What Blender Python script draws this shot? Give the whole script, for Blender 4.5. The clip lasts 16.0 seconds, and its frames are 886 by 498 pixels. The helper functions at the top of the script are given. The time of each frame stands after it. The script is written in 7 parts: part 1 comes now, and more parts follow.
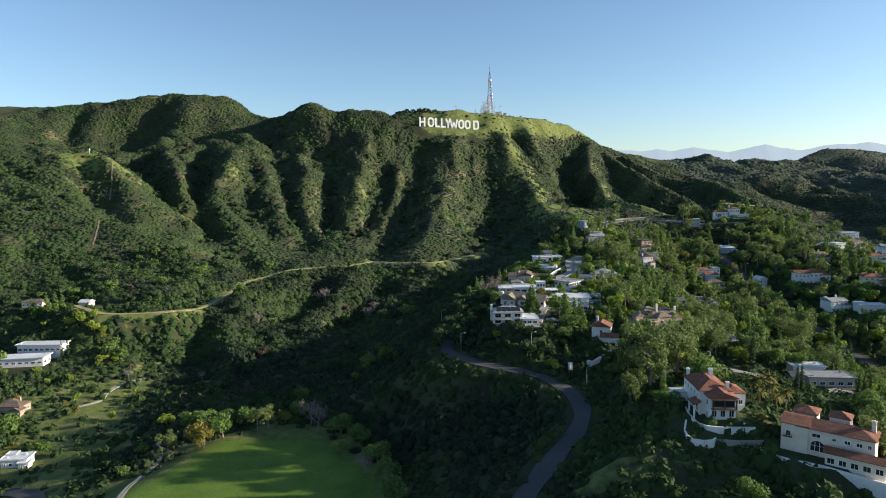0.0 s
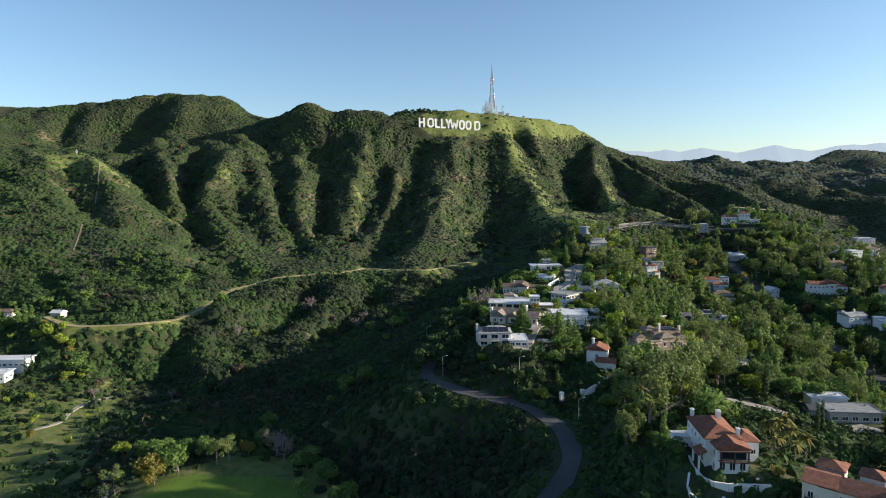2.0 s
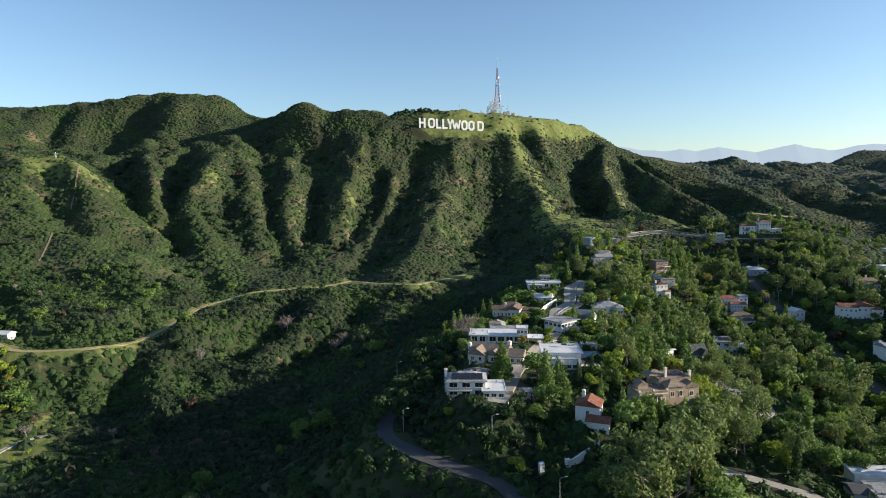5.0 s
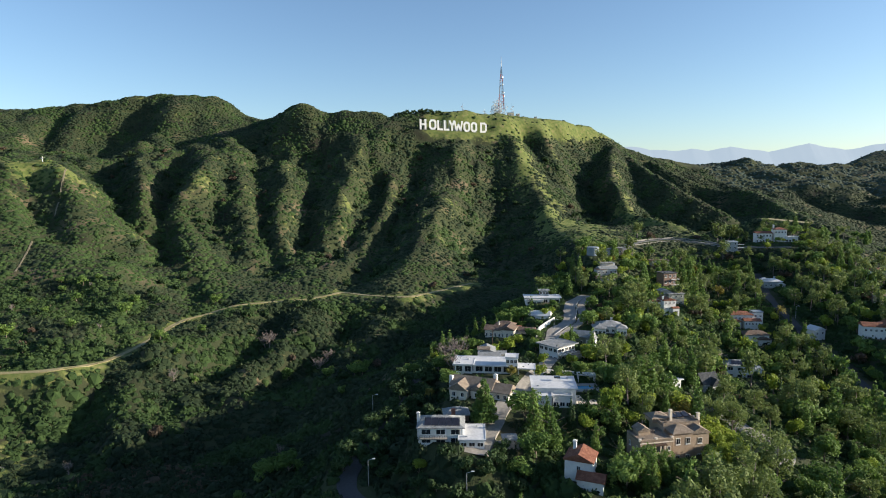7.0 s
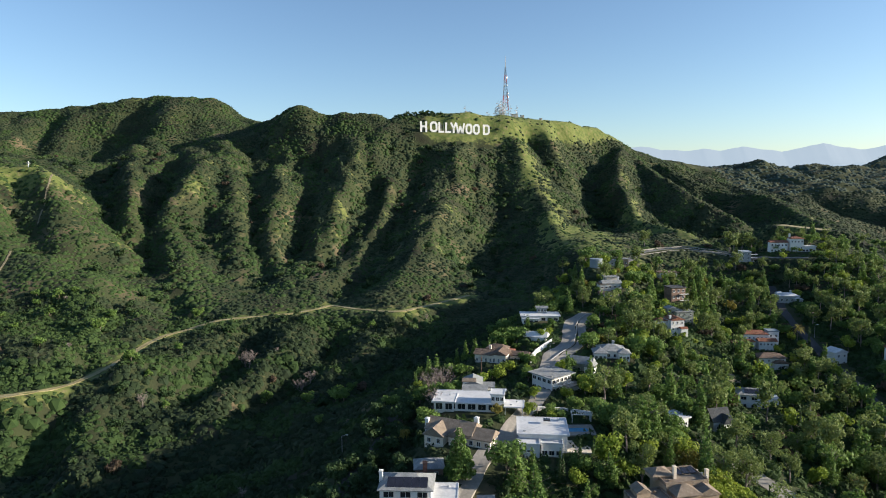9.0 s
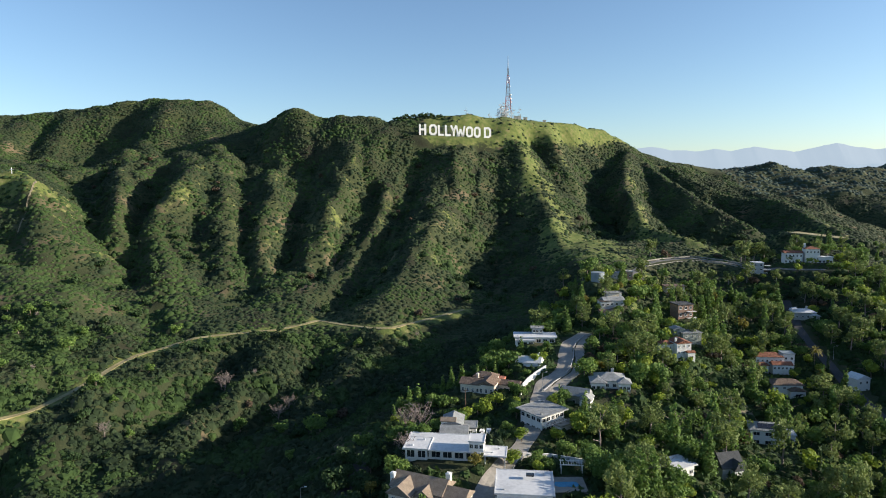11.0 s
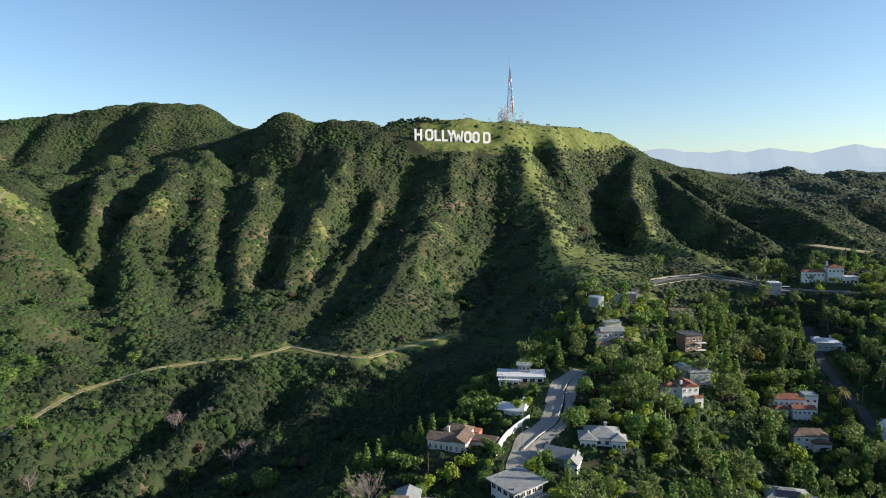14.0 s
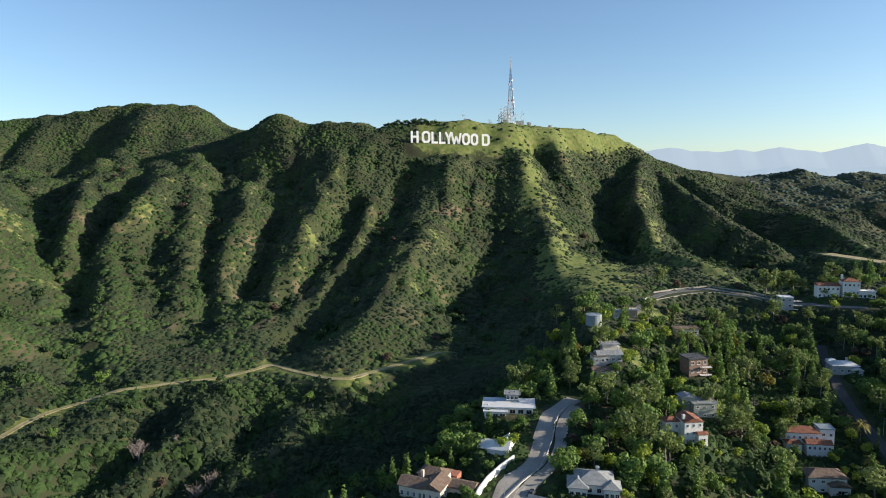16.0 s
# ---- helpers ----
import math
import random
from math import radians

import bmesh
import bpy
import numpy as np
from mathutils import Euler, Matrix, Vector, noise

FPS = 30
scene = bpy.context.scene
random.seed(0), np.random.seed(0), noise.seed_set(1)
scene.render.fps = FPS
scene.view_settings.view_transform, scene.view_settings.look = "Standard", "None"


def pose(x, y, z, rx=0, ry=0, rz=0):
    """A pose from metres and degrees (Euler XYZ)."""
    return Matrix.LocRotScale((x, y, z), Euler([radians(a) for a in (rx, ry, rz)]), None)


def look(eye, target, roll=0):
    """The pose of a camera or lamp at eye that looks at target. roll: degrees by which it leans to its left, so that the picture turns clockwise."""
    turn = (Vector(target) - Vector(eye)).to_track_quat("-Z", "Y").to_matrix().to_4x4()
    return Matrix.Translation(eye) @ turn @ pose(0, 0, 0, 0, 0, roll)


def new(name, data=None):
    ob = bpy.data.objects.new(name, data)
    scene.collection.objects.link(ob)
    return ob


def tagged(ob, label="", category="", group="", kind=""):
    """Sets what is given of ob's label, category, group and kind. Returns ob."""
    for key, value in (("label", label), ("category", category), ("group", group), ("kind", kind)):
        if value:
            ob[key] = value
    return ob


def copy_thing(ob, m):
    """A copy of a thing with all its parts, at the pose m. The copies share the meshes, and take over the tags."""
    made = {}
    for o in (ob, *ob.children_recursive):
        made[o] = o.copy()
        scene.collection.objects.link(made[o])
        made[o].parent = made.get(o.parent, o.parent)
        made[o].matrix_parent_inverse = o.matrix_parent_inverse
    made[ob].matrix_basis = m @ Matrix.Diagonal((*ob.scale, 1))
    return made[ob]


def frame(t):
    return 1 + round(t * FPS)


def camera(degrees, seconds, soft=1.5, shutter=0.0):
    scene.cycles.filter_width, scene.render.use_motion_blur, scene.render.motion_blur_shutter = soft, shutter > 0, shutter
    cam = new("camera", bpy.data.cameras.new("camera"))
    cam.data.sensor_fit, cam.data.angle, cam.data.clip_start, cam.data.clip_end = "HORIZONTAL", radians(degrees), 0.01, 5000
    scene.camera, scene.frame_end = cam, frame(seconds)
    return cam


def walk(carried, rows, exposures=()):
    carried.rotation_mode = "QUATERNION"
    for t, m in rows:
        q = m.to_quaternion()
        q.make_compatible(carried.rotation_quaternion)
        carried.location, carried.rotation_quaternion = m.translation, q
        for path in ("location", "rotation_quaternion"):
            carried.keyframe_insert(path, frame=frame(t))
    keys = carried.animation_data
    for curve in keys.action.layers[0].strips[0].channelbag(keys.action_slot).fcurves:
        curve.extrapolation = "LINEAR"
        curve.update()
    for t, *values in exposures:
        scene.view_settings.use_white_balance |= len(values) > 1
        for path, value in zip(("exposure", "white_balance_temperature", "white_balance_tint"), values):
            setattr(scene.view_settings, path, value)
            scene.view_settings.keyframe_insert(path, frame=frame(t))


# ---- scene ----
cam = camera(71.94, 16.0, 1.0)
PATH = [
    (0, look((-42.06, -21.66, 400.2), (17.61, 971.31, 297.87), -0.79)),
    (0.5, look((-40.02, -17.73, 400.70), (17.84, 975.36, 298.55), -0.79)),
    (1, look((-36.62, -11.18, 401.53), (18.22, 982.11, 299.69), -0.74)),
    (1.5, look((-33.20, -4.50, 402.40), (17.95, 988.93, 300.04), -0.75)),
    (2, look((-29.79, 2.26, 403.31), (18.06, 995.88, 301.17), -0.70)),
    (2.5, look((-26.40, 9.07, 404.27), (17.94, 1002.79, 301.52), -0.72)),
    (3, look((-23.04, 15.90, 405.28), (17.67, 1009.77, 302.47), -0.65)),
    (3.5, look((-19.73, 22.73, 406.36), (17.07, 1016.66, 302.69), -0.63)),
    (4, look((-16.46, 29.53, 407.49), (16.53, 1023.59, 303.81), -0.62)),
    (6.5, look((-0.91, 62.91, 413.90), (11.98, 1057.25, 308.45), -0.63)),
    (7, look((2.06, 69.44, 415.30), (10.84, 1063.84, 309.99), -0.65)),
    (7.5, look((5.00, 75.94, 416.72), (9.53, 1070.31, 310.85), -0.66)),
    (8, look((7.92, 82.41, 418.16), (8.39, 1076.82, 312.56), -0.68)),
    (8.5, look((10.81, 88.86, 419.61), (6.92, 1083.20, 313.45), -0.69)),
    (9, look((13.70, 95.30, 421.06), (6.10, 1089.65, 315.19), -0.69)),
    (11.5, look((28.09, 127.54, 428.20), (2.51, 1121.63, 322.69), -0.80)),
    (12, look((30.98, 134.03, 429.59), (2.34, 1128.10, 324.67), -0.80)),
    (12.5, look((33.87, 140.54, 430.97), (1.75, 1134.49, 325.95), -0.81)),
    (13, look((36.75, 147.05, 432.36), (1.38, 1140.94, 327.84), -0.81)),
    (13.5, look((39.62, 153.55, 433.75), (0.99, 1147.28, 328.78), -0.82)),
    (14, look((42.45, 160.03, 435.15), (0.73, 1153.69, 330.67), -0.83)),
    (14.5, look((45.23, 166.47, 436.59), (0.31, 1159.91, 331.41), -0.84)),
    (15, look((47.93, 172.83, 438.09), (0.06, 1166.12, 332.74), -0.84)),
    (15.5, look((50.54, 179.09, 439.66), (-0.38, 1172.11, 333.29), -0.82)),
    (16, look((53.02, 185.20, 441.33), (-0.34, 1178.03, 334.41), -0.80)),
]
walk(cam, PATH, exposures=[(0, 0.95, 6620, 10), (16, 0.95, 6620, 10)])

# ---- light: low morning sun from the right, clear sky ----
SUN_AZ, SUN_EL = radians(-4), radians(16)   # azimuth from +x towards +y
world = bpy.data.worlds.new("sky")
scene.world = world
world.use_nodes = True
wn = world.node_tree
sky = wn.nodes.new("ShaderNodeTexSky")
sky.sky_type, sky.sun_disc = "NISHITA", False
sky.sun_elevation, sky.sun_rotation = SUN_EL, radians(90) - SUN_AZ
sky.altitude, sky.air_density, sky.dust_density, sky.ozone_density = 400, 1.0, 0.6, 3.2
wn.nodes["Background"].inputs[1].default_value = 0.1
wn.links.new(sky.outputs[0], wn.nodes["Background"].inputs[0])
sun = new("sun", bpy.data.lights.new("sun", "SUN"))
sun.data.energy, sun.data.angle, sun.data.color = 5.0, radians(0.6), (1.0, 0.9, 0.75)
to_sun = Vector((math.cos(SUN_AZ) * math.cos(SUN_EL), math.sin(SUN_AZ) * math.cos(SUN_EL), math.sin(SUN_EL)))
sun.matrix_world = look(to_sun * 900 + Vector((0, 500, 400)), (0, 500, 400))


# ---- materials ----
def material(name, colors, scale=1.0, thin=0.0, rough=0.9, bump=0.2, island=0.0, each=0.0, obj=0.0, metal=0.0, fine=8.0, spec=0.3, contrast=(0.35, 0.65)):
    """Procedural surface: colours mixed by noise at two scales; island / obj: how far single pieces differ in brightness."""
    m = bpy.data.materials.new(name)
    m.use_nodes = True
    n, l = m.node_tree.nodes, m.node_tree.links
    b = n["Principled BSDF"]
    b.inputs["Roughness"].default_value = rough
    b.inputs["Metallic"].default_value = metal
    b.inputs["Specular IOR Level"].default_value = spec
    co = n.new("ShaderNodeNewGeometry") if obj == 0 else n.new("ShaderNodeTexCoord")
    where = co.outputs["Position"] if obj == 0 else co.outputs["Object"]
    big, small = n.new("ShaderNodeTexNoise"), n.new("ShaderNodeTexNoise")
    for node, s, d in ((big, scale, 4), (small, scale * fine, 5)):
        node.inputs["Scale"].default_value, node.inputs["Detail"].default_value = s, d
        l.new(where, node.inputs["Vector"])
    mix = n.new("ShaderNodeMath")
    mix.operation = "MULTIPLY_ADD"
    mix.inputs[1].default_value = 0.45
    add = n.new("ShaderNodeMath")
    add.operation = "MULTIPLY"
    add.inputs[1].default_value = 0.55
    l.new(big.outputs[0], add.inputs[0])
    l.new(small.outputs[0], mix.inputs[0])
    l.new(add.outputs[0], mix.inputs[2])
    value = mix.outputs[0]
    if island:
        src = n.new("ShaderNodeNewGeometry").outputs["Random Per Island"]
    elif obj:
        src = n.new("ShaderNodeObjectInfo").outputs["Random"]
    if island or obj:
        k = island or obj
        off = n.new("ShaderNodeMath")
        off.operation = "MULTIPLY_ADD"
        off.inputs[1].default_value, off.inputs[2].default_value = k, -k / 2
        l.new(src, off.inputs[0])
        tot = n.new("ShaderNodeMath")
        l.new(off.outputs[0], tot.inputs[0])
        l.new(value, tot.inputs[1])
        value = tot.outputs[0]
    if each:      # whole plants differ
        off = n.new("ShaderNodeMath")
        off.operation = "MULTIPLY_ADD"
        off.inputs[1].default_value, off.inputs[2].default_value = each, -each / 2
        l.new(n.new("ShaderNodeObjectInfo").outputs["Random"], off.inputs[0])
        tot = n.new("ShaderNodeMath")
        l.new(off.outputs[0], tot.inputs[0])
        l.new(value, tot.inputs[1])
        value = tot.outputs[0]
    ramp = n.new("ShaderNodeValToRGB")
    lo, hi = contrast
    els = ramp.color_ramp.elements
    els[0].position, els[1].position = lo, hi
    els[0].color, els[1].color = (*colors[0], 1), (*colors[-1], 1)
    for i, c in enumerate(colors[1:-1], 1):
        e = els.new(lo + (hi - lo) * i / (len(colors) - 1))
        e.color = (*c, 1)
    l.new(value, ramp.inputs[0])
    l.new(ramp.outputs[0], b.inputs["Base Color"])
    if thin:      # leaves let some light through
        tr, ms = n.new("ShaderNodeBsdfTranslucent"), n.new("ShaderNodeMixShader")
        ms.inputs[0].default_value = thin
        l.new(ramp.outputs[0], tr.inputs[0])
        l.new(b.outputs[0], ms.inputs[1])
        l.new(tr.outputs[0], ms.inputs[2])
        l.new(ms.outputs[0], n["Material Output"].inputs[0])
    if bump:
        bp = n.new("ShaderNodeBump")
        bp.inputs["Strength"].default_value = bump
        bp.inputs["Distance"].default_value = 0.3
        l.new(small.outputs[0], bp.inputs["Height"])
        l.new(bp.outputs[0], b.inputs["Normal"])
    return m


def land_material():
    """Soil, litter and short grass, mixed by the share of grass noted on the mesh and by noise."""
    m = bpy.data.materials.new("soil_and_grass")
    m.use_nodes = True
    n, l = m.node_tree.nodes, m.node_tree.links
    b = n["Principled BSDF"]
    b.inputs["Roughness"].default_value, b.inputs["Specular IOR Level"].default_value = 0.95, 0.2
    geo, share = n.new("ShaderNodeNewGeometry"), n.new("ShaderNodeAttribute")
    share.attribute_name = "grass"
    noises = []
    for sc in (0.03, 0.22, 1.3):
        q = n.new("ShaderNodeTexNoise")
        q.inputs["Scale"].default_value, q.inputs["Detail"].default_value = sc, 5
        l.new(geo.outputs["Position"], q.inputs["Vector"])
        noises.append(q)
    ramps = []
    for cols, q in (([(0.026, 0.026, 0.016), (0.036, 0.044, 0.02), (0.046, 0.058, 0.024), (0.13, 0.1, 0.062)], noises[0]), ([(0.064, 0.092, 0.027), (0.096, 0.126, 0.034), (0.132, 0.15, 0.046), (0.175, 0.16, 0.075)], noises[1])):
        r = n.new("ShaderNodeValToRGB")
        els = r.color_ramp.elements
        els[0].position, els[1].position = 0.3, 0.72
        els[0].color, els[1].color = (*cols[0], 1), (*cols[-1], 1)
        for k in (1, 2):
            els.new(0.3 + 0.14 * k).color = (*cols[k], 1)
        l.new(q.outputs[0], r.inputs[0])
        ramps.append(r)
    wob = n.new("ShaderNodeMath")
    wob.operation = "MULTIPLY_ADD"
    wob.inputs[1].default_value, wob.inputs[2].default_value = 1.5, -0.75
    l.new(noises[1].outputs[0], wob.inputs[0])
    add = n.new("ShaderNodeMath")
    l.new(wob.outputs[0], add.inputs[0])
    l.new(share.outputs["Fac"], add.inputs[1])
    edge = n.new("ShaderNodeMapRange")
    edge.inputs["From Min"].default_value, edge.inputs["From Max"].default_value = 0.25, 0.55
    l.new(add.outputs[0], edge.inputs["Value"])
    mix = n.new("ShaderNodeMix")
    mix.data_type = "RGBA"
    l.new(edge.outputs[0], mix.inputs["Factor"])
    l.new(ramps[0].outputs[0], mix.inputs["A"])
    l.new(ramps[1].outputs[0], mix.inputs["B"])
    l.new(mix.outputs["Result"], b.inputs["Base Color"])
    bp = n.new("ShaderNodeBump")
    bp.inputs["Strength"].default_value, bp.inputs["Distance"].default_value = 0.6, 0.5
    l.new(noises[2].outputs[0], bp.inputs["Height"])
    l.new(bp.outputs[0], b.inputs["Normal"])
    return m


M_GROUND = land_material()
M_BUSH = material("chaparral", [(0.0143, 0.0262, 0.0121), (0.0214, 0.0381, 0.0165), (0.0285, 0.0488, 0.0200), (0.0371, 0.0548, 0.0243), (0.0500, 0.0548, 0.0305)], 0.012, thin=0.25, bump=0, island=0.13, fine=20, contrast=(0.3, 0.72))
M_BUSH2 = material("lush_scrub", [(0.0213, 0.0419, 0.0136), (0.0318, 0.0622, 0.0177), (0.0448, 0.0810, 0.0219), (0.0590, 0.0940, 0.0287)], 0.012, thin=0.25, bump=0, island=0.13, fine=20, contrast=(0.3, 0.72))
# far scrub: the haze over the distant ridges is put into this blue-grey
M_HAZED_SCRUB = material("hazed_scrub", [(0.0408, 0.0644, 0.0495), (0.0527, 0.0810, 0.0630), (0.0663, 0.0975, 0.0774)], 0.014, thin=0.2, bump=0, island=0.03, fine=10)
M_BROWN_SCRUB = material("dry_buckwheat", [(0.05, 0.042, 0.026), (0.08, 0.062, 0.038), (0.11, 0.085, 0.055)], 0.02, thin=0.2, bump=0, island=0.12, fine=14)
M_DIRT = material("trail_dirt", [(0.1978, 0.1720, 0.0774), (0.2752, 0.2365, 0.1204), (0.3440, 0.2967, 0.1720)], 0.12, bump=0.3)
M_TRACK = material("worn_track", [(0.12, 0.11, 0.07), (0.17, 0.15, 0.1), (0.22, 0.19, 0.13)], 0.2, bump=0.2)
M_WORN = material("worn_asphalt", [(0.11, 0.11, 0.105), (0.14, 0.138, 0.13), (0.18, 0.175, 0.165)], 0.08, rough=0.85, bump=0.1, fine=20)
M_ASPHALT = material("asphalt", [(0.045, 0.046, 0.047), (0.06, 0.06, 0.06), (0.08, 0.08, 0.078)], 0.08, rough=0.85, bump=0.1, fine=20)
M_CONCRETE = material("pale_concrete", [(0.22, 0.205, 0.18), (0.28, 0.26, 0.23), (0.35, 0.325, 0.285)], 0.1, rough=0.85, bump=0.1, fine=12)
M_LAWN = material("mown_lawn", [(0.058, 0.112, 0.011), (0.086, 0.15, 0.016), (0.115, 0.172, 0.024)], 0.09, bump=0.3, fine=12)
M_WHITE = material("white_stucco", [(0.6160, 0.6072, 0.5808), (0.6864, 0.6776, 0.6512), (0.7304, 0.7216, 0.7040)], 0.4, bump=0.08, fine=6)
M_SIGN = material("white_painted_steel", [(0.78, 0.78, 0.77), (0.84, 0.84, 0.83)], 0.3, rough=0.6, bump=0.0)
M_STEEL = material("galvanised_steel", [(0.3, 0.31, 0.32), (0.42, 0.43, 0.44)], 0.6, rough=0.5, bump=0, metal=0.3)
M_RED = material("red_painted_steel", [(0.5, 0.08, 0.04), (0.6, 0.12, 0.06)], 0.6, rough=0.5, bump=0)
M_TANK = material("blue_grey_paint", [(0.1950, 0.2340, 0.2600), (0.2470, 0.2860, 0.3120)], 0.3, rough=0.6, bump=0.05)


# ---- the lie of the land: spurs, gullies, crests and streets, as lines of (x, y, height) ----
LAND = []


def relief(*points):
    """Notes the land along a line, a sample every 16 m or so."""
    for a, b in zip(points, points[1:]):
        n = max(1, int(math.dist(a[:2], b[:2]) / 16))
        for i in range(n):
            LAND.append([p + (q - p) * i / n for p, q in zip(a, b)])
    LAND.append(list(points[-1]))


SPURS = []


def spur(*points):
    """A sharp crest that runs down the mountain."""
    relief(*points)
    SPURS.append(points)


spur((-402, 652, 421), (-357, 600, 390), (-317, 566, 373), (-278, 537, 361), (-242, 517, 351))
relief((-397, 678, 424), (-379, 642, 395), (-340, 606, 375), (-307, 583, 364), (-276, 562, 353))
spur((-367, 680, 437), (-341, 642, 410), (-315, 603, 387), (-281, 557, 367), (-245, 538, 356), (-214, 517, 342), (-175, 474, 329))
relief((-392, 839, 441), (-347, 733, 411), (-297, 663, 388), (-270, 645, 377), (-242, 621, 359), (-198, 566, 338), (-172, 522, 324))
spur((-376, 828, 447), (-313, 721, 420), (-275, 655, 396), (-260, 627, 384))
relief((-295, 800, 439), (-292, 728, 408), (-280, 681, 389))
spur((-265, 836, 463), (-253, 732, 430), (-259, 697, 408), (-248, 658, 382), (-214, 591, 362), (-169, 527, 340))
relief((-238, 788, 438), (-222, 729, 407), (-215, 688, 382), (-195, 660, 365), (-168, 614, 344), (-143, 571, 329))
spur((-238, 847, 460), (-206, 734, 418), (-192, 677, 391), (-177, 642, 372), (-155, 594, 352), (-128, 544, 336))
relief((-237, 907, 471), (-193, 759, 412), (-176, 695, 379), (-161, 655, 355), (-137, 602, 336))
spur((-185, 808, 448), (-161, 724, 412), (-151, 664, 380), (-141, 629, 357), (-123, 582, 344))
relief((-149, 839, 445), (-137, 764, 405), (-136, 720, 382), (-136, 685, 362), (-130, 644, 345))
spur((-90, 841, 472), (-96, 770, 430), (-99, 719, 404), (-99, 679, 379), (-102, 636, 361), (-108, 604, 349), (-111, 563, 340))
relief((-67, 795, 417), (-75, 731, 381), (-86, 674, 357), (-99, 624, 341))
spur((-52, 798, 436), (-47, 746, 404), (-59, 690, 378), (-71, 644, 360), (-83, 591, 347), (-95, 550, 337))
relief((-18, 840, 437), (-41, 768, 398), (-46, 725, 375), (-53, 664, 352), (-57, 619, 341), (-67, 575, 330))
spur((21, 847, 468), (19, 801, 429), (6, 745, 407), (-5, 680, 383), (-15, 615, 362), (-29, 559, 346), (-44, 530, 337))
relief((69, 905, 482), (67, 850, 436), (66, 805, 402), (65, 750, 372), (56, 695, 350), (40, 645, 332))
spur((101, 905, 482), (110, 850, 446), (118, 815, 421), (123, 770, 396), (120, 690, 376), (118, 630, 367))
relief((128, 936, 487), (145, 896, 443), (163, 856, 410), (178, 796, 382), (191, 746, 370))
spur((145, 961, 503), (161, 906, 459), (171, 876, 434))
relief((176, 984, 487), (190, 954, 445), (197, 909, 406), (207, 844, 370), (215, 773, 353))
spur((282, 1040, 474), (247, 940, 448), (231, 870, 420), (220, 795, 394), (216, 758, 382), (229, 715, 377), (242, 680, 374), (252, 650, 367), (255, 630, 360))
relief((282, 940, 436), (275, 869, 402), (279, 809, 379), (287, 764, 372))
spur((292, 1040, 464), (295, 930, 433), (303, 850, 411), (321, 815, 394), (337, 790, 381))
relief((342, 1019, 437), (353, 949, 415), (372, 899, 392), (384, 869, 381))
spur((330, 1010, 449), (353, 960, 426), (383, 930, 406), (406, 900, 403), (417, 870, 403), (420, 840, 395), (408, 760, 379), (408, 710, 370), (415, 680, 362))
relief((414, 1103, 438), (457, 1063, 417), (491, 1022, 406))
relief((394, 1112, 458), (454, 1120, 439), (499, 1130, 437), (550, 1150, 446), (654, 1220, 444), (770, 1320, 439), (876, 1393, 450), (962, 1420, 473))
spur((614, 1150, 437), (617, 1073, 417), (622, 1010, 401), (639, 960, 384))
relief((-657, 1020, 534), (-599, 1010, 534), (-552, 1010, 539), (-491, 1023, 547), (-452, 1030, 554), (-389, 1045, 558), (-344, 1040, 554), (-321, 1034, 545), (-296, 1030, 523), (-282, 1027, 520), (-224, 960, 517), (-196, 908, 520), (-182, 905, 524), (-168, 905, 523), (-150, 907, 514), (-130, 907, 518), (-120, 907, 518), (-96, 906, 514), (-76, 908, 514), (-62, 910, 509), (-52, 914, 514), (-15, 917, 517))
relief((-260, 1000, 512), (-215, 985, 502), (-160, 965, 494), (-110, 955, 494), (-60, 960, 498), (-30, 970, 504))
relief((22, 905, 511), (60, 918, 511), (100, 938, 511), (153, 973, 509), (204, 1022, 509), (253, 1067, 508), (272, 1070, 496))
# ridge that carries the street and the houses
relief((60, 60, 330), (56, 110, 333), (48, 140, 334), (36, 165, 333), (30, 185, 329), (24, 215, 327), (8, 243, 337), (22, 275, 338), (42, 300, 338), (52, 345, 336), (66, 390, 337), (86, 440, 341), (100, 470, 346), (122, 492, 354), (128, 535, 361), (126, 580, 363), (118, 630, 367))
relief((-10, 250, 336), (4, 290, 338), (20, 330, 336), (30, 370, 335), (55, 420, 335))
relief((110, 385, 333), (142, 425, 335), (150, 460, 338), (150, 510, 345), (160, 560, 352), (185, 610, 359), (222, 632, 361), (256, 617, 357))
relief((100, 515, 342), (94, 555, 343), (92, 595, 346), (88, 640, 352), (86, 690, 358))
# lower road and the slope under it
relief((-2, 345, 334), (-9, 312, 333), (-13, 285, 331), (-21, 262, 329), (-24, 238, 327), (-8, 218, 326), (8, 205, 325), (16, 190, 323), (14, 170, 321), (2, 152, 319), (-11, 134, 316), (-24, 95, 310), (-22, 40, 303))
relief((40, 128, 331), (24, 131, 331.5), (17, 130, 329.5), (9, 129, 327), (1, 128, 324.5), (-7, 127, 322))
relief((46, 122, 326), (50, 114, 325), (58, 107, 324.5), (68, 98, 323))
relief((20, 112, 322), (8, 110, 318), (-4, 110, 315))
relief((22, 150, 324), (12, 146, 321.5), (6, 142, 320))
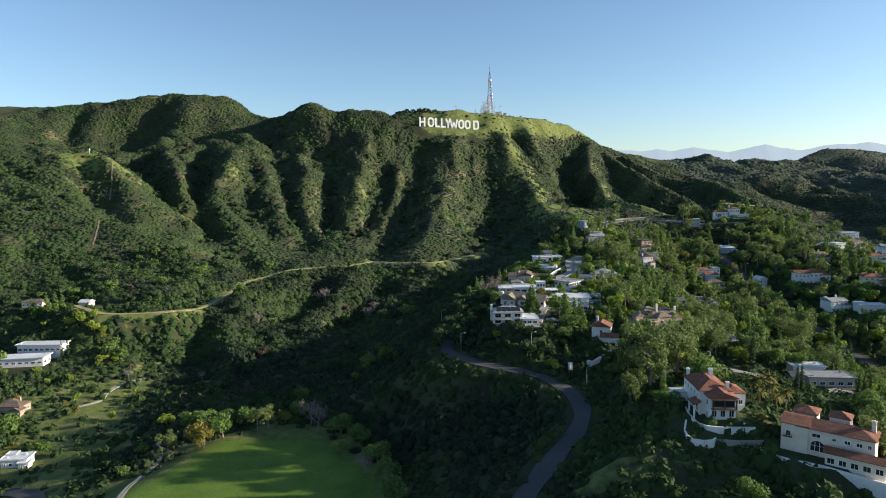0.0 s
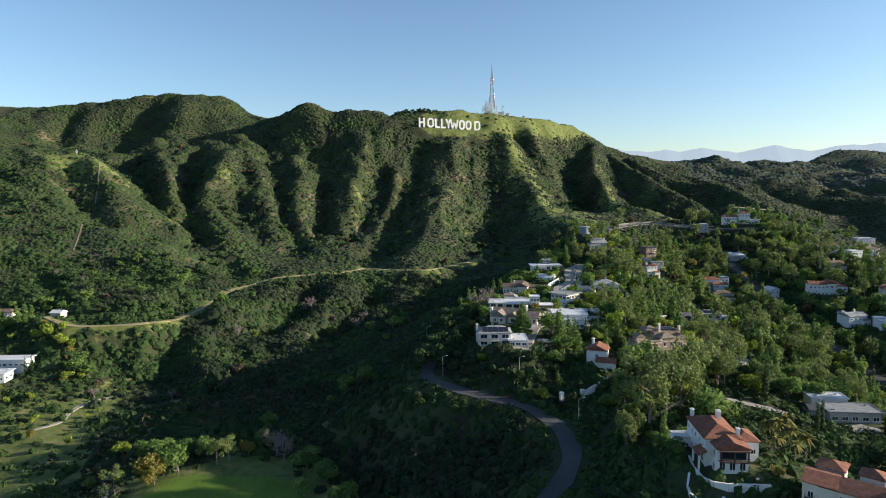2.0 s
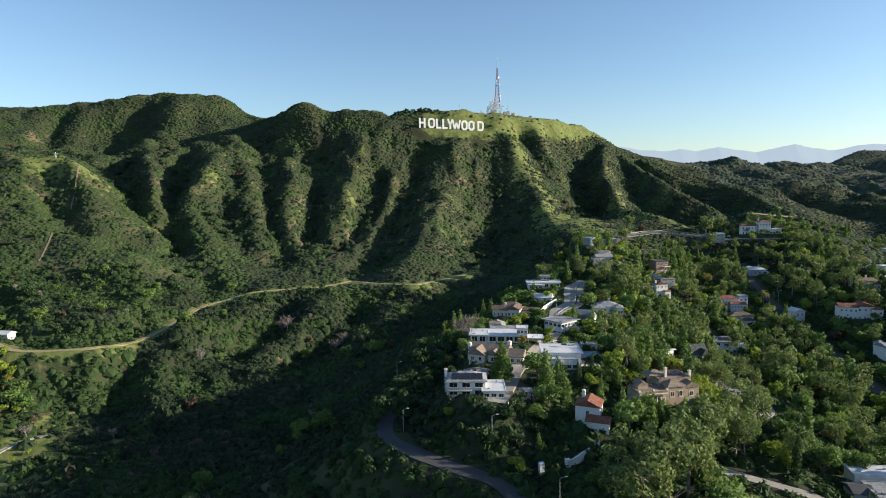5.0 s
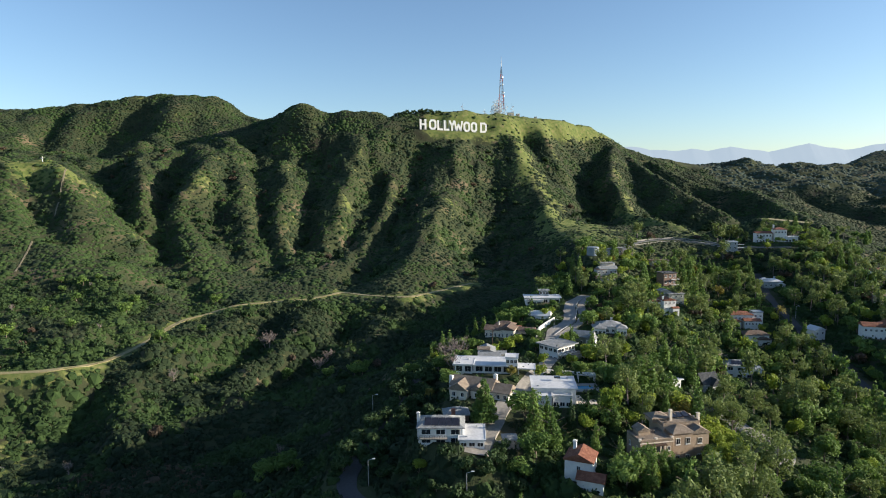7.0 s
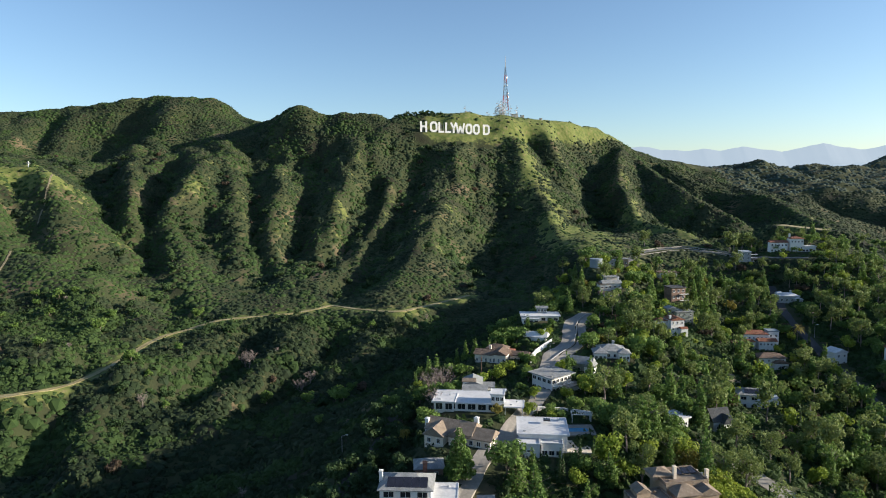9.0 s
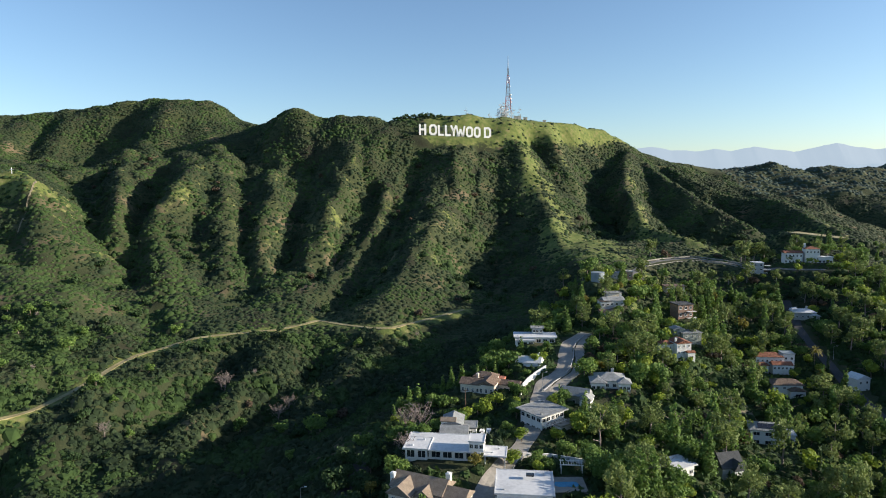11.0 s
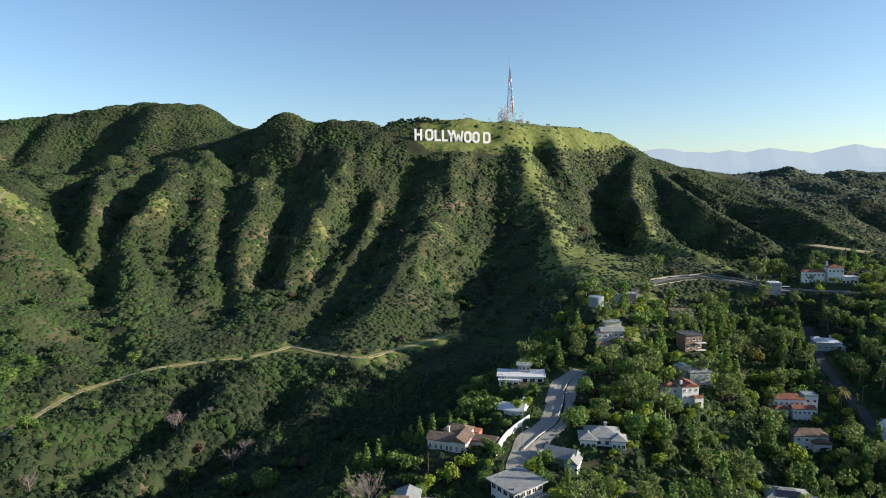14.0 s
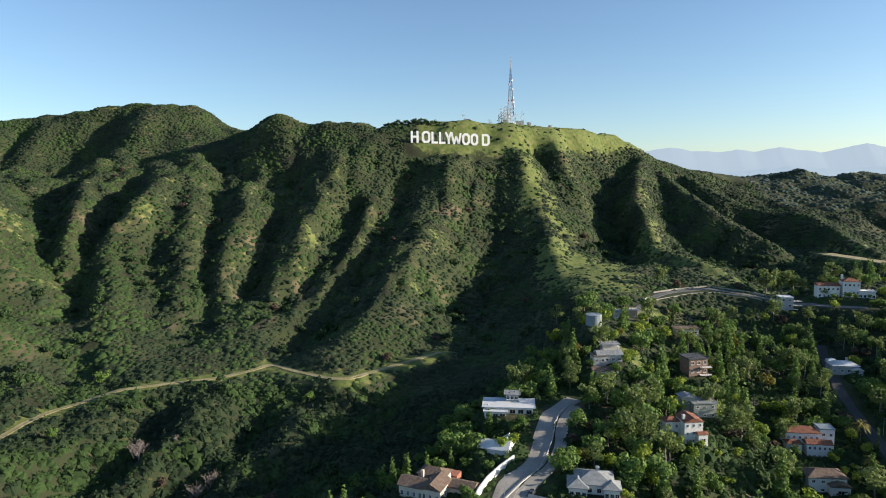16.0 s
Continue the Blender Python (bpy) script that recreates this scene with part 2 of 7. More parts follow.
# valley floor on the west
relief((-330, 60, 268), (-240, 150, 282), (-200, 230, 289), (-190, 300, 291), (-160, 345, 294), (-118, 350, 297), (-84, 385, 301), (-60, 420, 305), (-38, 444, 309), (-20, 472, 315), (2, 500, 322), (34, 570, 333), (46, 640, 345))
relief((-150, 150, 298), (-110, 185, 300), (-80, 205, 301), (-60, 170, 300), (-50, 110, 299), (-100, 60, 296))
relief((-90, 262, 302), (-70, 300, 304), (-52, 340, 309), (-30, 390, 317))
relief((-130, 250, 300), (-120, 300, 301), (-125, 325, 299))
# west slopes below the trail
relief((-150, 420, 312), (-131, 385, 306), (-120, 365, 301))
relief((-112, 455, 316), (-90, 425, 309))
relief((-66, 470, 320), (-50, 450, 313))
relief((-245, 345, 303), (-262, 384, 316), (-290, 440, 332), (-290, 500, 343), (-330, 560, 368))
relief((-213, 362, 304), (-225, 330, 297), (-250, 300, 294), (-300, 250, 288))
relief((-239, 466, 335), (-205, 420, 326), (-190, 410, 322))
relief((-300, 400, 312), (-380, 420, 325), (-460, 480, 350), (-560, 560, 390), (-700, 700, 450))
relief((-390, 500, 350), (-420, 580, 385), (-440, 640, 415), (-410, 690, 443), (-396, 696, 444), (-370, 704, 435))
relief((-410, 700, 443), (-520, 720, 455), (-640, 800, 480), (-800, 950, 520))
relief((-430, 800, 447), (-470, 880, 458), (-473, 942, 474), (-491, 1000, 530))
relief((-560, 850, 462), (-560, 930, 492), (-597, 990, 528))
relief((-500, 800, 447), (-400, 880, 458), (-340, 930, 480), (-330, 1000, 525))
relief((-657, 1020, 534), (-800, 1060, 545), (-1000, 1150, 540), (-1500, 1300, 470))
relief((-265, 870, 472), (-262, 960, 498), (-272, 1010, 514))
relief((-150, 870, 485), (-100, 872, 490), (-54, 833, 451))
# slope that carries the letters, and the summit flat
relief((-40, 882, 488), (-18, 886.3, 487), (20, 893.5, 486), (72, 903.5, 483.5))
relief((-18, 898, 497), (30, 905, 496), (72, 915, 493))
relief((-30, 862, 466), (10, 864, 466), (45, 862, 462))
relief((0, 945, 517), (60, 965, 512), (100, 1000, 510), (160, 1012, 508), (230, 1090, 505))
relief((110, 915, 490), (150, 945, 490), (200, 990, 486), (250, 1040, 486))
# canyon on the east with its houses
relief((230, 560, 340), (222, 500, 333), (210, 440, 322), (200, 380, 316), (190, 320, 310), (180, 250, 303), (180, 150, 290), (200, 0, 270))
relief((80, 298, 335), (110, 260, 326), (140, 200, 318), (150, 140, 312))
relief((75, 176, 333), (111, 190, 325), (127, 193, 322))
relief((148, 394, 324), (170, 384, 316), (198, 429, 321), (195, 465, 325))
relief((232, 413, 319), (242, 390, 325), (262, 450, 332), (262, 531, 338), (284, 506, 342), (290, 560, 352), (288, 600, 362), (330, 630, 370), (380, 660, 364), (415, 680, 360))
relief((300, 400, 335), (350, 300, 345), (420, 250, 340), (500, 300, 330))
relief((340, 480, 340), (420, 480, 325), (480, 560, 322), (520, 700, 330), (560, 850, 350), (600, 930, 370))
relief((255, 630, 358), (300, 690, 356), (320, 740, 362), (345, 770, 372))
relief((700, 650, 380), (760, 850, 400), (800, 1000, 400), (900, 1200, 410))
relief((639, 960, 382), (660, 850, 365), (640, 750, 350))
relief((920, 1430, 455), (980, 1470, 464), (1047, 1500, 488), (1085, 1500, 466), (1120, 1500, 448), (1200, 1500, 425), (1500, 1540, 400))
# lower land all round
for spot in ((-300, -300, 255), (0, -300, 280), (300, -200, 262), (700, -100, 270), (700, 300, 300), (1100, 500, 330), (1500, 900, 340), (-600, 100, 270), (-700, 400, 330),
             (-1100, 700, 430), (-400, 1500, 330), (100, 1500, 330), (500, 1600, 330), (-1000, 1700, 300), (1000, 1800, 300), (1500, 2000, 300), (-1500, 200, 330), (-1600, 900, 420), (250, 1300, 400), (0, 1200, 430), (-200, 1250, 420)):
    relief(spot)
LAND = np.array(LAND)
LAND[:, 2] -= 1.5
_d = np.hypot(LAND[:, None, 0] - LAND[None, :, 0], LAND[:, None, 1] - LAND[None, :, 1])
_n = len(LAND)
_a = np.zeros((_n + 1, _n + 1))
_a[:_n, :_n] = -_d + 1.5 * np.eye(_n)
_a[:_n, _n] = _a[_n, :_n] = 1
_w = np.linalg.solve(_a, np.r_[LAND[:, 2], 0])


def surface(x, y):
    """Height of the smooth land at arrays x, y."""
    x, y = np.asarray(x, float).ravel(), np.asarray(y, float).ravel()
    out = np.empty(len(x))
    for i in range(0, len(x), 4000):
        s = slice(i, i + 4000)
        out[s] = -np.hypot(x[s, None] - LAND[:, 0], y[s, None] - LAND[:, 1]) @ _w[:_n] + _w[_n]
    return out


def waves(x, y, seed, size, octaves=3):
    """Cheap smooth noise from turned sines, about -1 to 1."""
    r = np.random.RandomState(seed)
    v, amp, tot = 0, 1.0, 0
    for _ in range(octaves):
        for _ in range(3):
            a, p, q = r.rand() * 6.28, r.rand() * 6.28, r.rand() * 6.28
            k = 6.28 / size * (0.8 + 0.4 * r.rand())
            u, w = x * math.cos(a) + y * math.sin(a), -x * math.sin(a) + y * math.cos(a)
            v = v + amp * np.sin(k * u + p + 1.3 * np.sin(0.7 * k * w + q))
        tot += 3 * amp * 0.6
        amp, size = amp * 0.5, size * 0.47
    return v / tot


def spaced(lo, hi, step, far, grow=1.18):
    """Grid lines: even between lo and hi, ever wider out to far on both sides."""
    mid, out, s, v = list(np.arange(lo, hi + 0.1, step)), [], step, 0.0
    while v < far:
        s *= grow
        v += s
        out.append(v)
    return np.array([lo - o for o in reversed(out)] + mid + [hi + o for o in out])


gx, gy = spaced(-660, 720, 6, 5200), spaced(60, 1240, 6, 4500)
GX, GY = np.meshgrid(gx, gy, indexing="ij")
GZ = surface(GX, GY).reshape(GX.shape)


def street_cut(points, half, blend):
    """Levels the land across a street, from edge to edge, and blends it into the slopes."""
    global GZ
    best, level = np.full(GX.shape, 1e9), np.zeros(GX.shape)
    for a, b in zip(points, points[1:]):
        ux, uy = b[0] - a[0], b[1] - a[1]
        t = np.clip(((GX - a[0]) * ux + (GY - a[1]) * uy) / (ux * ux + uy * uy), 0, 1)
        d = np.hypot(GX - a[0] - t * ux, GY - a[1] - t * uy)
        near = d < best
        best[near], level[near] = d[near], (a[2] + t * (b[2] - a[2]))[near]
    k = np.clip((best - half) / blend, 0, 1)
    k = k * k * (3 - 2 * k)
    GZ = level * (1 - k) + GZ * k


_far = np.hypot(np.clip(np.abs(GX - 100) - 1300, 0, None), np.clip(np.abs(GY - 600) - 1100, 0, None))
GZ = np.where(_far > 0, GZ + (250 - GZ) * np.clip(_far / 1500, 0, 1), GZ)
GZ = GZ + 5.0 * waves(GX + 0.8 * GY, 0.6 * GY, 14, 75) * np.clip((GY - 300) / 60, 0, 1) * np.clip((560 - GY) / 60, 0, 1) * np.clip((20 - GX) / 50, 0, 1)      # low spurs across the valley
GZ = GZ + 1.3 * waves(GX, GY, 3, 45) + 4.0 * waves(GX, GY, 4, 130) * np.clip((GY - 560) / 300, 0, 1)


def crest_field(lines, steep):
    """Height of a land made of sharp crests alone, falling off on both sides."""
    top = np.full(GX.shape, -1e9)
    for points in lines:
        for a, b in zip(points, points[1:]):
            ux, uy = b[0] - a[0], b[1] - a[1]
            t = np.clip(((GX - a[0]) * ux + (GY - a[1]) * uy) / (ux * ux + uy * uy), 0, 1)
            d = np.hypot(GX - a[0] - t * ux, GY - a[1] - t * uy)
            top = np.maximum(top, a[2] + t * (b[2] - a[2]) - steep * np.sqrt(d * d + 9) + 3 * steep)
    return top


_p = (GX * 0.65 + GY * 0.76 + 7 * waves(GX, GY, 71, 60)) / 21
_ribs = np.clip((GX - 74) / 20, 0, 1) * np.clip((250 - GX) / 40, 0, 1) * np.clip((505 - GZ) / 14, 0, 1) * np.clip((GZ - 425) / 25, 0, 1) * np.clip((GY - 800) / 40, 0, 1)
_east = [s for s in SPURS if s[-1][0] > 90]
_cut = np.minimum(np.maximum(crest_field(_east, 0.85), GZ - 5 - 12 * np.clip((GY - 690) / 130, 0, 1)), GZ + 4)
_k = np.clip((GX - 84) / 26, 0, 1) * np.clip((460 - GX) / 60, 0, 1) * np.clip((GY - 640) / 60, 0, 1) * np.clip((1075 - GY) / 50, 0, 1)
_k = _k * (1 - np.clip((GZ - 488) / 12, 0, 1))
GZ = GZ * (1 - _k) + (_cut + 2.2 * waves(GX, GY, 61, 34)) * _k       # the V-shaped gullies east of the letters
GZ = GZ + 5.0 * _ribs * (np.abs(np.sin(_p)) ** 0.7 - 0.62)      # small ribs slanting down from the summit grass
_k = np.clip((GX - 440) / 120, 0, 1) * np.clip((GY - 820) / 120, 0, 1) * np.clip((1600 - GY) / 150, 0, 1)
_th = np.arctan2(GX - 900, GY - 500)
GZ = GZ + _k * (20 * (np.abs(np.sin(_th * 9 + 1.2 * waves(GX, GY, 66, 420))) ** 0.8 - 0.75) + 7 * np.abs(waves(GX, GY, 67, 120)))
_th = np.arctan2(GX + 40, np.maximum(GY - 380, 1.0))
_rib = np.abs(np.sin(_th * 48 + 1.6 * waves(GX, GY, 51, 150) + 0.5)) ** 0.7
_fine = np.abs(np.sin(_th * 117 + 2.2 * waves(GX, GY, 52, 90)))
_mask = np.clip((GY - 560) / 90, 0, 1) * np.clip((1010 - GY + 0.25 * np.abs(GX)) / 120, 0, 1) * np.clip((505 - GZ) / 40, 0, 1)
_mask = _mask * np.clip((95 - GX) / 40, 0, 1) * np.clip((620 + GX) / 80, 0, 1)
GZ = GZ + _mask * (6.5 * (_rib - 0.62) + 2.6 * (_fine - 0.62))      # rain-cut ribs down the face
for _x, _y, _r, _h in ((-63, 911, 8, -4), (-345, 1040, 30, 5), (-405, 1040, 40, 3)):      # humps and notches of the skyline
    GZ = GZ + _h * np.exp(-((GX - _x) ** 2 + (GY - _y) ** 2 * 0.4) / _r ** 2)


def off_line(x, y, pts):
    d = np.full(np.shape(x), 1e9)
    for a, b in zip(pts, pts[1:]):
        ux, uy = b[0] - a[0], b[1] - a[1]
        t = np.clip(((x - a[0]) * ux + (y - a[1]) * uy) / (ux * ux + uy * uy), 0, 1)
        d = np.minimum(d, np.hypot(x - a[0] - t * ux, y - a[1] - t * uy))
    return d


for _line, _h, _w in (([(-112, 482), (-111, 470), (-119, 439), (-128, 416)], -8, 13), ([(-137, 484), (-136, 466), (-146, 434), (-156, 416)], 5, 14), ([(-91, 482), (-97, 451), (-108, 419)], 6, 14),
                      ([(-62, 486), (-67, 466), (-81, 434), (-94, 404)], -8, 13), ([(-34, 480), (-52, 440), (-66, 400)], 5, 14), ([(-190, 430), (-184, 390), (-176, 360)], -6, 12), ([(-168, 420), (-160, 385), (-150, 355)], 5, 13), ([(-90, 392), (-112, 368), (-140, 340)], 5, 14), ([(-60, 372), (-90, 345), (-130, 322)], -5, 12),
                      ([(-392, 820), (-345, 740), (-294, 666), (-265, 640), (-240, 612)], -10, 16), ([(-312, 825), (-295, 763), (-279, 703), (-265, 640)], -12, 14), ([(-355, 805), (-312, 725), (-282, 668)], 7, 13), ([(-262, 800), (-252, 735), (-256, 690)], 5, 13),
                      ([(-440, 1000), (-432, 975), (-435, 940), (-445, 895)], -16, 22), ([(-385, 985), (-375, 945), (-385, 895)], 14, 24), ([(-548, 985), (-545, 955), (-535, 905)], -10, 16), ([(-515, 980), (-510, 935)], 8, 16)):
    GZ = GZ + _h * np.exp(-(off_line(GX, GY, _line) / _w) ** 2)      # small spurs and gullies above the valley floor
TRAIL = [(-262, 392, 325), (-240, 378, 322), (-218, 380, 320.5), (-198, 385, 321), (-187, 405, 318), (-179, 431, 320), (-172, 473, 325), (-159, 490, 327), (-143, 500, 331), (-123, 510, 331), (-98, 524, 330), (-83, 535, 331), (-73, 546, 331), (-53, 533, 331), (-23, 515, 333), (-3, 535, 332), (31, 563, 335)]
ROAD_LOW = [(-7, 322, 334), (-8, 305, 333), (-13, 285, 331.5), (-21, 262, 329.5), (-25, 238, 328), (-8, 219, 327), (8, 207, 326.5), (16, 192, 325), (16.5, 176, 324), (11, 163, 322), (4, 154, 320.5), (-3, 145, 319), (-11, 134, 317), (-18, 122, 315), (-24, 95, 311), (-22, 40, 304), (-10, -60, 295)]
ROAD_TOP = [(12, 236, 337.5), (20, 262, 338), (33, 290, 338.5), (48, 325, 337.5), (58, 362, 337), (64, 388, 337.2), (74, 402, 338.1), (79, 420, 339.4), (82, 434, 340.4), (87, 445, 341.4), (98, 458, 343)]
LANE = [(60, 368, 336.7), (70.5, 386, 336.8), (81, 402, 337.1), (86, 418, 338.4), (89.5, 436, 340.2), (97, 450, 342.2)]
ROAD_FAR = [(140, 545, 358), (160, 585, 358), (185, 620, 361), (222, 634, 362), (256, 618, 358), (282, 590, 358), (300, 575, 360)]
FIREBREAK = [(-369, 690, 434), (-361, 672, 424), (-354, 654, 413), (-345, 626, 394), (-336, 598, 378), (-329, 569, 371), (-322, 548, 361), (-315, 526, 352)]
PAD = [(370, 752, 373), (384, 732, 371.5), (397, 710, 370)]
DRIVE = [(70, 204, 330), (79, 199, 329), (88, 194, 328), (97, 189, 326), (106, 187, 324.5), (118, 189, 323)]
COURT = [(112, 298, 325), (115, 288, 323.5), (119, 278, 322.5), (119, 266, 322.5), (110, 256, 324)]
ROAD_EAST = [(262, 560, 340), (240, 500, 332), (228, 440, 322), (215, 380, 317), (204, 330, 312), (196, 260, 304), (196, 150, 291)]
for pts, half in ((TRAIL, 2.6), (ROAD_LOW, 4.5), (LANE, 3.0), (ROAD_TOP, 4.2), (ROAD_FAR, 4.0), (ROAD_EAST, 4.0), (DRIVE, 2.5), (COURT, 4.0), (PAD, 9.0)):
    street_cut(pts, half, 14)
street_cut([(-26, 884.8, 487.4), (-10, 887.9, 487.2), (20, 893.5, 486.0), (45, 898.3, 484.4), (74, 903.8, 483.4)], 3.0, 7)   # bench for the letters
street_cut([(-105, 150, 300), (-85, 195, 300.5)], 38, 16)   # the park's lawn


def level_plot(x, y, radius, height, blend=10):
    global GZ
    d = np.hypot(GX - x, GY - y)
    k = np.clip((d - radius) / blend, 0, 1)
    k = k * k * (3 - 2 * k)
    GZ = height * (1 - k) + GZ * k


def ground_at(x, y):
    """Height of the built ground, between its grid lines."""
    x, y = np.asarray(x, float), np.asarray(y, float)
    i = np.clip(np.searchsorted(gx, x) - 1, 0, len(gx) - 2)
    j = np.clip(np.searchsorted(gy, y) - 1, 0, len(gy) - 2)
    u, v = (x - gx[i]) / (gx[i + 1] - gx[i]), (y - gy[j]) / (gy[j + 1] - gy[j])
    return GZ[i, j] * (1 - u) * (1 - v) + GZ[i + 1, j] * u * (1 - v) + GZ[i, j + 1] * (1 - u) * v + GZ[i + 1, j + 1] * u * v


PLOTS = [(5, 246, 8, 339.6), (22, 310, 13, 340.6), (18, 281, 9, 340), (23, 246, 4, 336.9), (43, 285, 10, 337), (57, 293.5, 6, 337.7), (25, 328, 8, 338), (57, 346, 8, 336), (34, 385, 8, 336),
    (68, 446, 11, 342), (60, 411, 6, 339), (93, 388, 8, 336.5), (75, 372, 5, 335), (138, 429, 7, 336.5), (150, 449, 6, 339), (164, 496, 7, 343), (117, 483, 7, 354.5), (113, 472, 4, 350), (119, 526, 6, 361),
    (178, 550, 6, 350), (142, 560, 6, 357), (300, 606, 11, 362), (261, 600, 5, 354), (199, 452, 9, 322), (190, 424, 7, 319), (158, 378, 8, 314.5), (119, 328, 5, 324), (97, 318, 5, 329), (74, 254, 12, 331),
    (41, 230, 5, 334), (46, 147, 8, 334.4), (63.5, 123, 11, 330.4, 4), (116, 196, 11, 323), (250, 402, 10, 327), (327, 509, 8, 342), (331, 484, 5, 339), (229, 428, 5, 320), (447, 625, 8, 338), (-260, 352, 12, 304), (-262, 337, 13, 300.5), (-264, 408, 4, 320), (-304, 419, 7, 320),
    (317, 425, 7, 336), (231, 348, 6, 318), (245, 335, 8, 318.5), (292, 454, 6, 336), (252, 520, 6, 335.5), (-240, 287, 6, 291), (-205, 232, 7, 287.5), (275, 372, 6, 329), (352, 452, 7, 340), (372, 520, 7, 338)]
for _p in PLOTS:
    level_plot(*_p)


def mesh_from(name, verts, faces, mats=(), smooth=False, index=None):
    """A mesh of triangles or quads from arrays."""
    me = bpy.data.meshes.new(name)
    verts, faces = np.asarray(verts, np.float32), np.asarray(faces, np.int32)
    n, k = faces.shape
    me.vertices.add(len(verts))
    me.vertices.foreach_set("co", verts.ravel())
    me.loops.add(n * k)
    me.loops.foreach_set("vertex_index", faces.ravel())
    me.polygons.add(n)
    me.polygons.foreach_set("loop_start", np.arange(0, n * k, k, dtype=np.int32))
    if index is not None:
        me.polygons.foreach_set("material_index", np.asarray(index, np.int32))
    me.polygons.foreach_set("use_smooth", np.full(n, smooth))
    for m in mats:
        me.materials.append(m)
    me.update(calc_edges=True)
    return me


def blurred(z, n):
    for axis in (0, 1):
        pad = [(n, n) if a == axis else (0, 0) for a in (0, 1)]
        c = np.cumsum(np.pad(z, pad, mode="edge"), axis)
        c = np.insert(c, 0, 0, axis)
        z = (np.take(c, np.arange(2 * n + 1, c.shape[axis]), axis) - np.take(c, np.arange(0, c.shape[axis] - 2 * n - 1), axis)) / (2 * n + 1)
    return z


CREST = GZ - blurred(GZ, 4)      # above 0 on crests, below 0 in gullies


def crest_at(x, y):
    i = np.clip(np.searchsorted(gx, x) - 1, 0, len(gx) - 2)
    j = np.clip(np.searchsorted(gy, y) - 1, 0, len(gy) - 2)
    return CREST[i, j]


def grass_share(x, y, z):
    """0 to 1: where open grass shows in place of scrub."""
    g = np.zeros(np.shape(x))
    g = np.maximum(g, np.clip((z - 466 - 0.05 * np.abs(x - 60)) / 16, 0, 1) * (x > -22) * (x < 300) * (y < 1110) * np.clip((x + 22) / 25, 0, 1))
    g = np.maximum(g, np.clip(1.4 - np.hypot((x - 140) / 38, (y - 680) / 66), 0, 1))
    g = np.maximum(g, 0.38 * np.clip(1.4 - off_line(x, y, [(122, 860), (135, 790), (142, 720)]) / 16, 0, 1))      # grassy toe of the long spur
    g = np.maximum(g, 0.9 * np.clip(1.2 - np.hypot((x - 112) / 16, (y - 850) / 80), 0, 1))
    g = np.maximum(g, 0.9 * np.clip(1.2 - np.hypot((x - 270) / 40, (y - 650) / 30), 0, 1))
    g = np.maximum(g, 0.75 * np.clip(1.3 - np.hypot((x + 385) / 60, (y - 690) / 25), 0, 1))
    g = np.maximum(g, np.clip(1.4 - np.hypot((x + 197) / 40, (y - 265) / 75), 0, 1))
    g = np.maximum(g, np.clip(1.4 - np.hypot((x + 205) / 36, (y - 305) / 26), 0, 1))
    g = np.maximum(g, 0.6 * np.clip(1.2 - np.hypot((x + 160) / 20, (y - 200) / 45), 0, 1))
    g = np.maximum(g, 0.8 * np.clip(1.3 - np.hypot((x - 8) / 20, (y - 129) / 7), 0, 1))
    g = np.maximum(g, 0.75 * np.clip(1.6 - off_line(x, y, [(123, 740), (121, 690), (126, 650)]) / 15, 0, 1))
    g = np.maximum(g, 0.55 * np.clip(1.5 - off_line(x, y, [(222, 800), (217, 758), (230, 715), (246, 665)]) / 14, 0, 1))
    g = np.maximum(g, np.clip(8 - 7 * np.hypot((x + 99) / 49, (y - 168) / 60), 0, 1))
    g = np.maximum(g, 0.75 * np.clip(1.7 - off_line(x, y, TRAIL) / 6, 0, 1))
    g = np.maximum(g, np.clip((crest_at(x, y) - 3.0) / 10, 0, 0.24) * (y > 540) * (z > 345) * np.clip(0.7 + waves(x, y, 44, 90), 0, 1))
    g = np.maximum(g, 0.95 * np.clip(1.6 - np.hypot((x - 136) / 9, (y - 500) / 12), 0, 1))      # garden banks below the ridge houses
    g = np.maximum(g, 0.9 * np.clip(1.5 - np.hypot((x - 166) / 16, (y - 578) / 9), 0, 1))
    g = np.maximum(g, 0.8 * np.clip(1.2 - np.hypot((x - 385) / 35, (y - 760) / 45), 0, 1))
    return np.clip(g + 0.35 * waves(x, y, 8, 40) * (g > 0.03), 0, 1)


_nx, _ny = GX.shape
_idx = np.arange(_nx * _ny).reshape(_nx, _ny)
_faces = np.stack([_idx[:-1, :-1], _idx[1:, :-1], _idx[1:, 1:], _idx[:-1, 1:]], -1).reshape(-1, 4)
ground = new("ground", mesh_from("ground", np.stack([GX, GY, GZ], -1).reshape(-1, 3), _faces, (M_GROUND,), True))
ground.data.attributes.new("grass", "FLOAT", "POINT").data.foreach_set("value", grass_share(GX, GY, GZ).ravel().astype(np.float32))
tagged(ground, "brown soil and green grass on steep eroded hills", "ground", kind="structure")


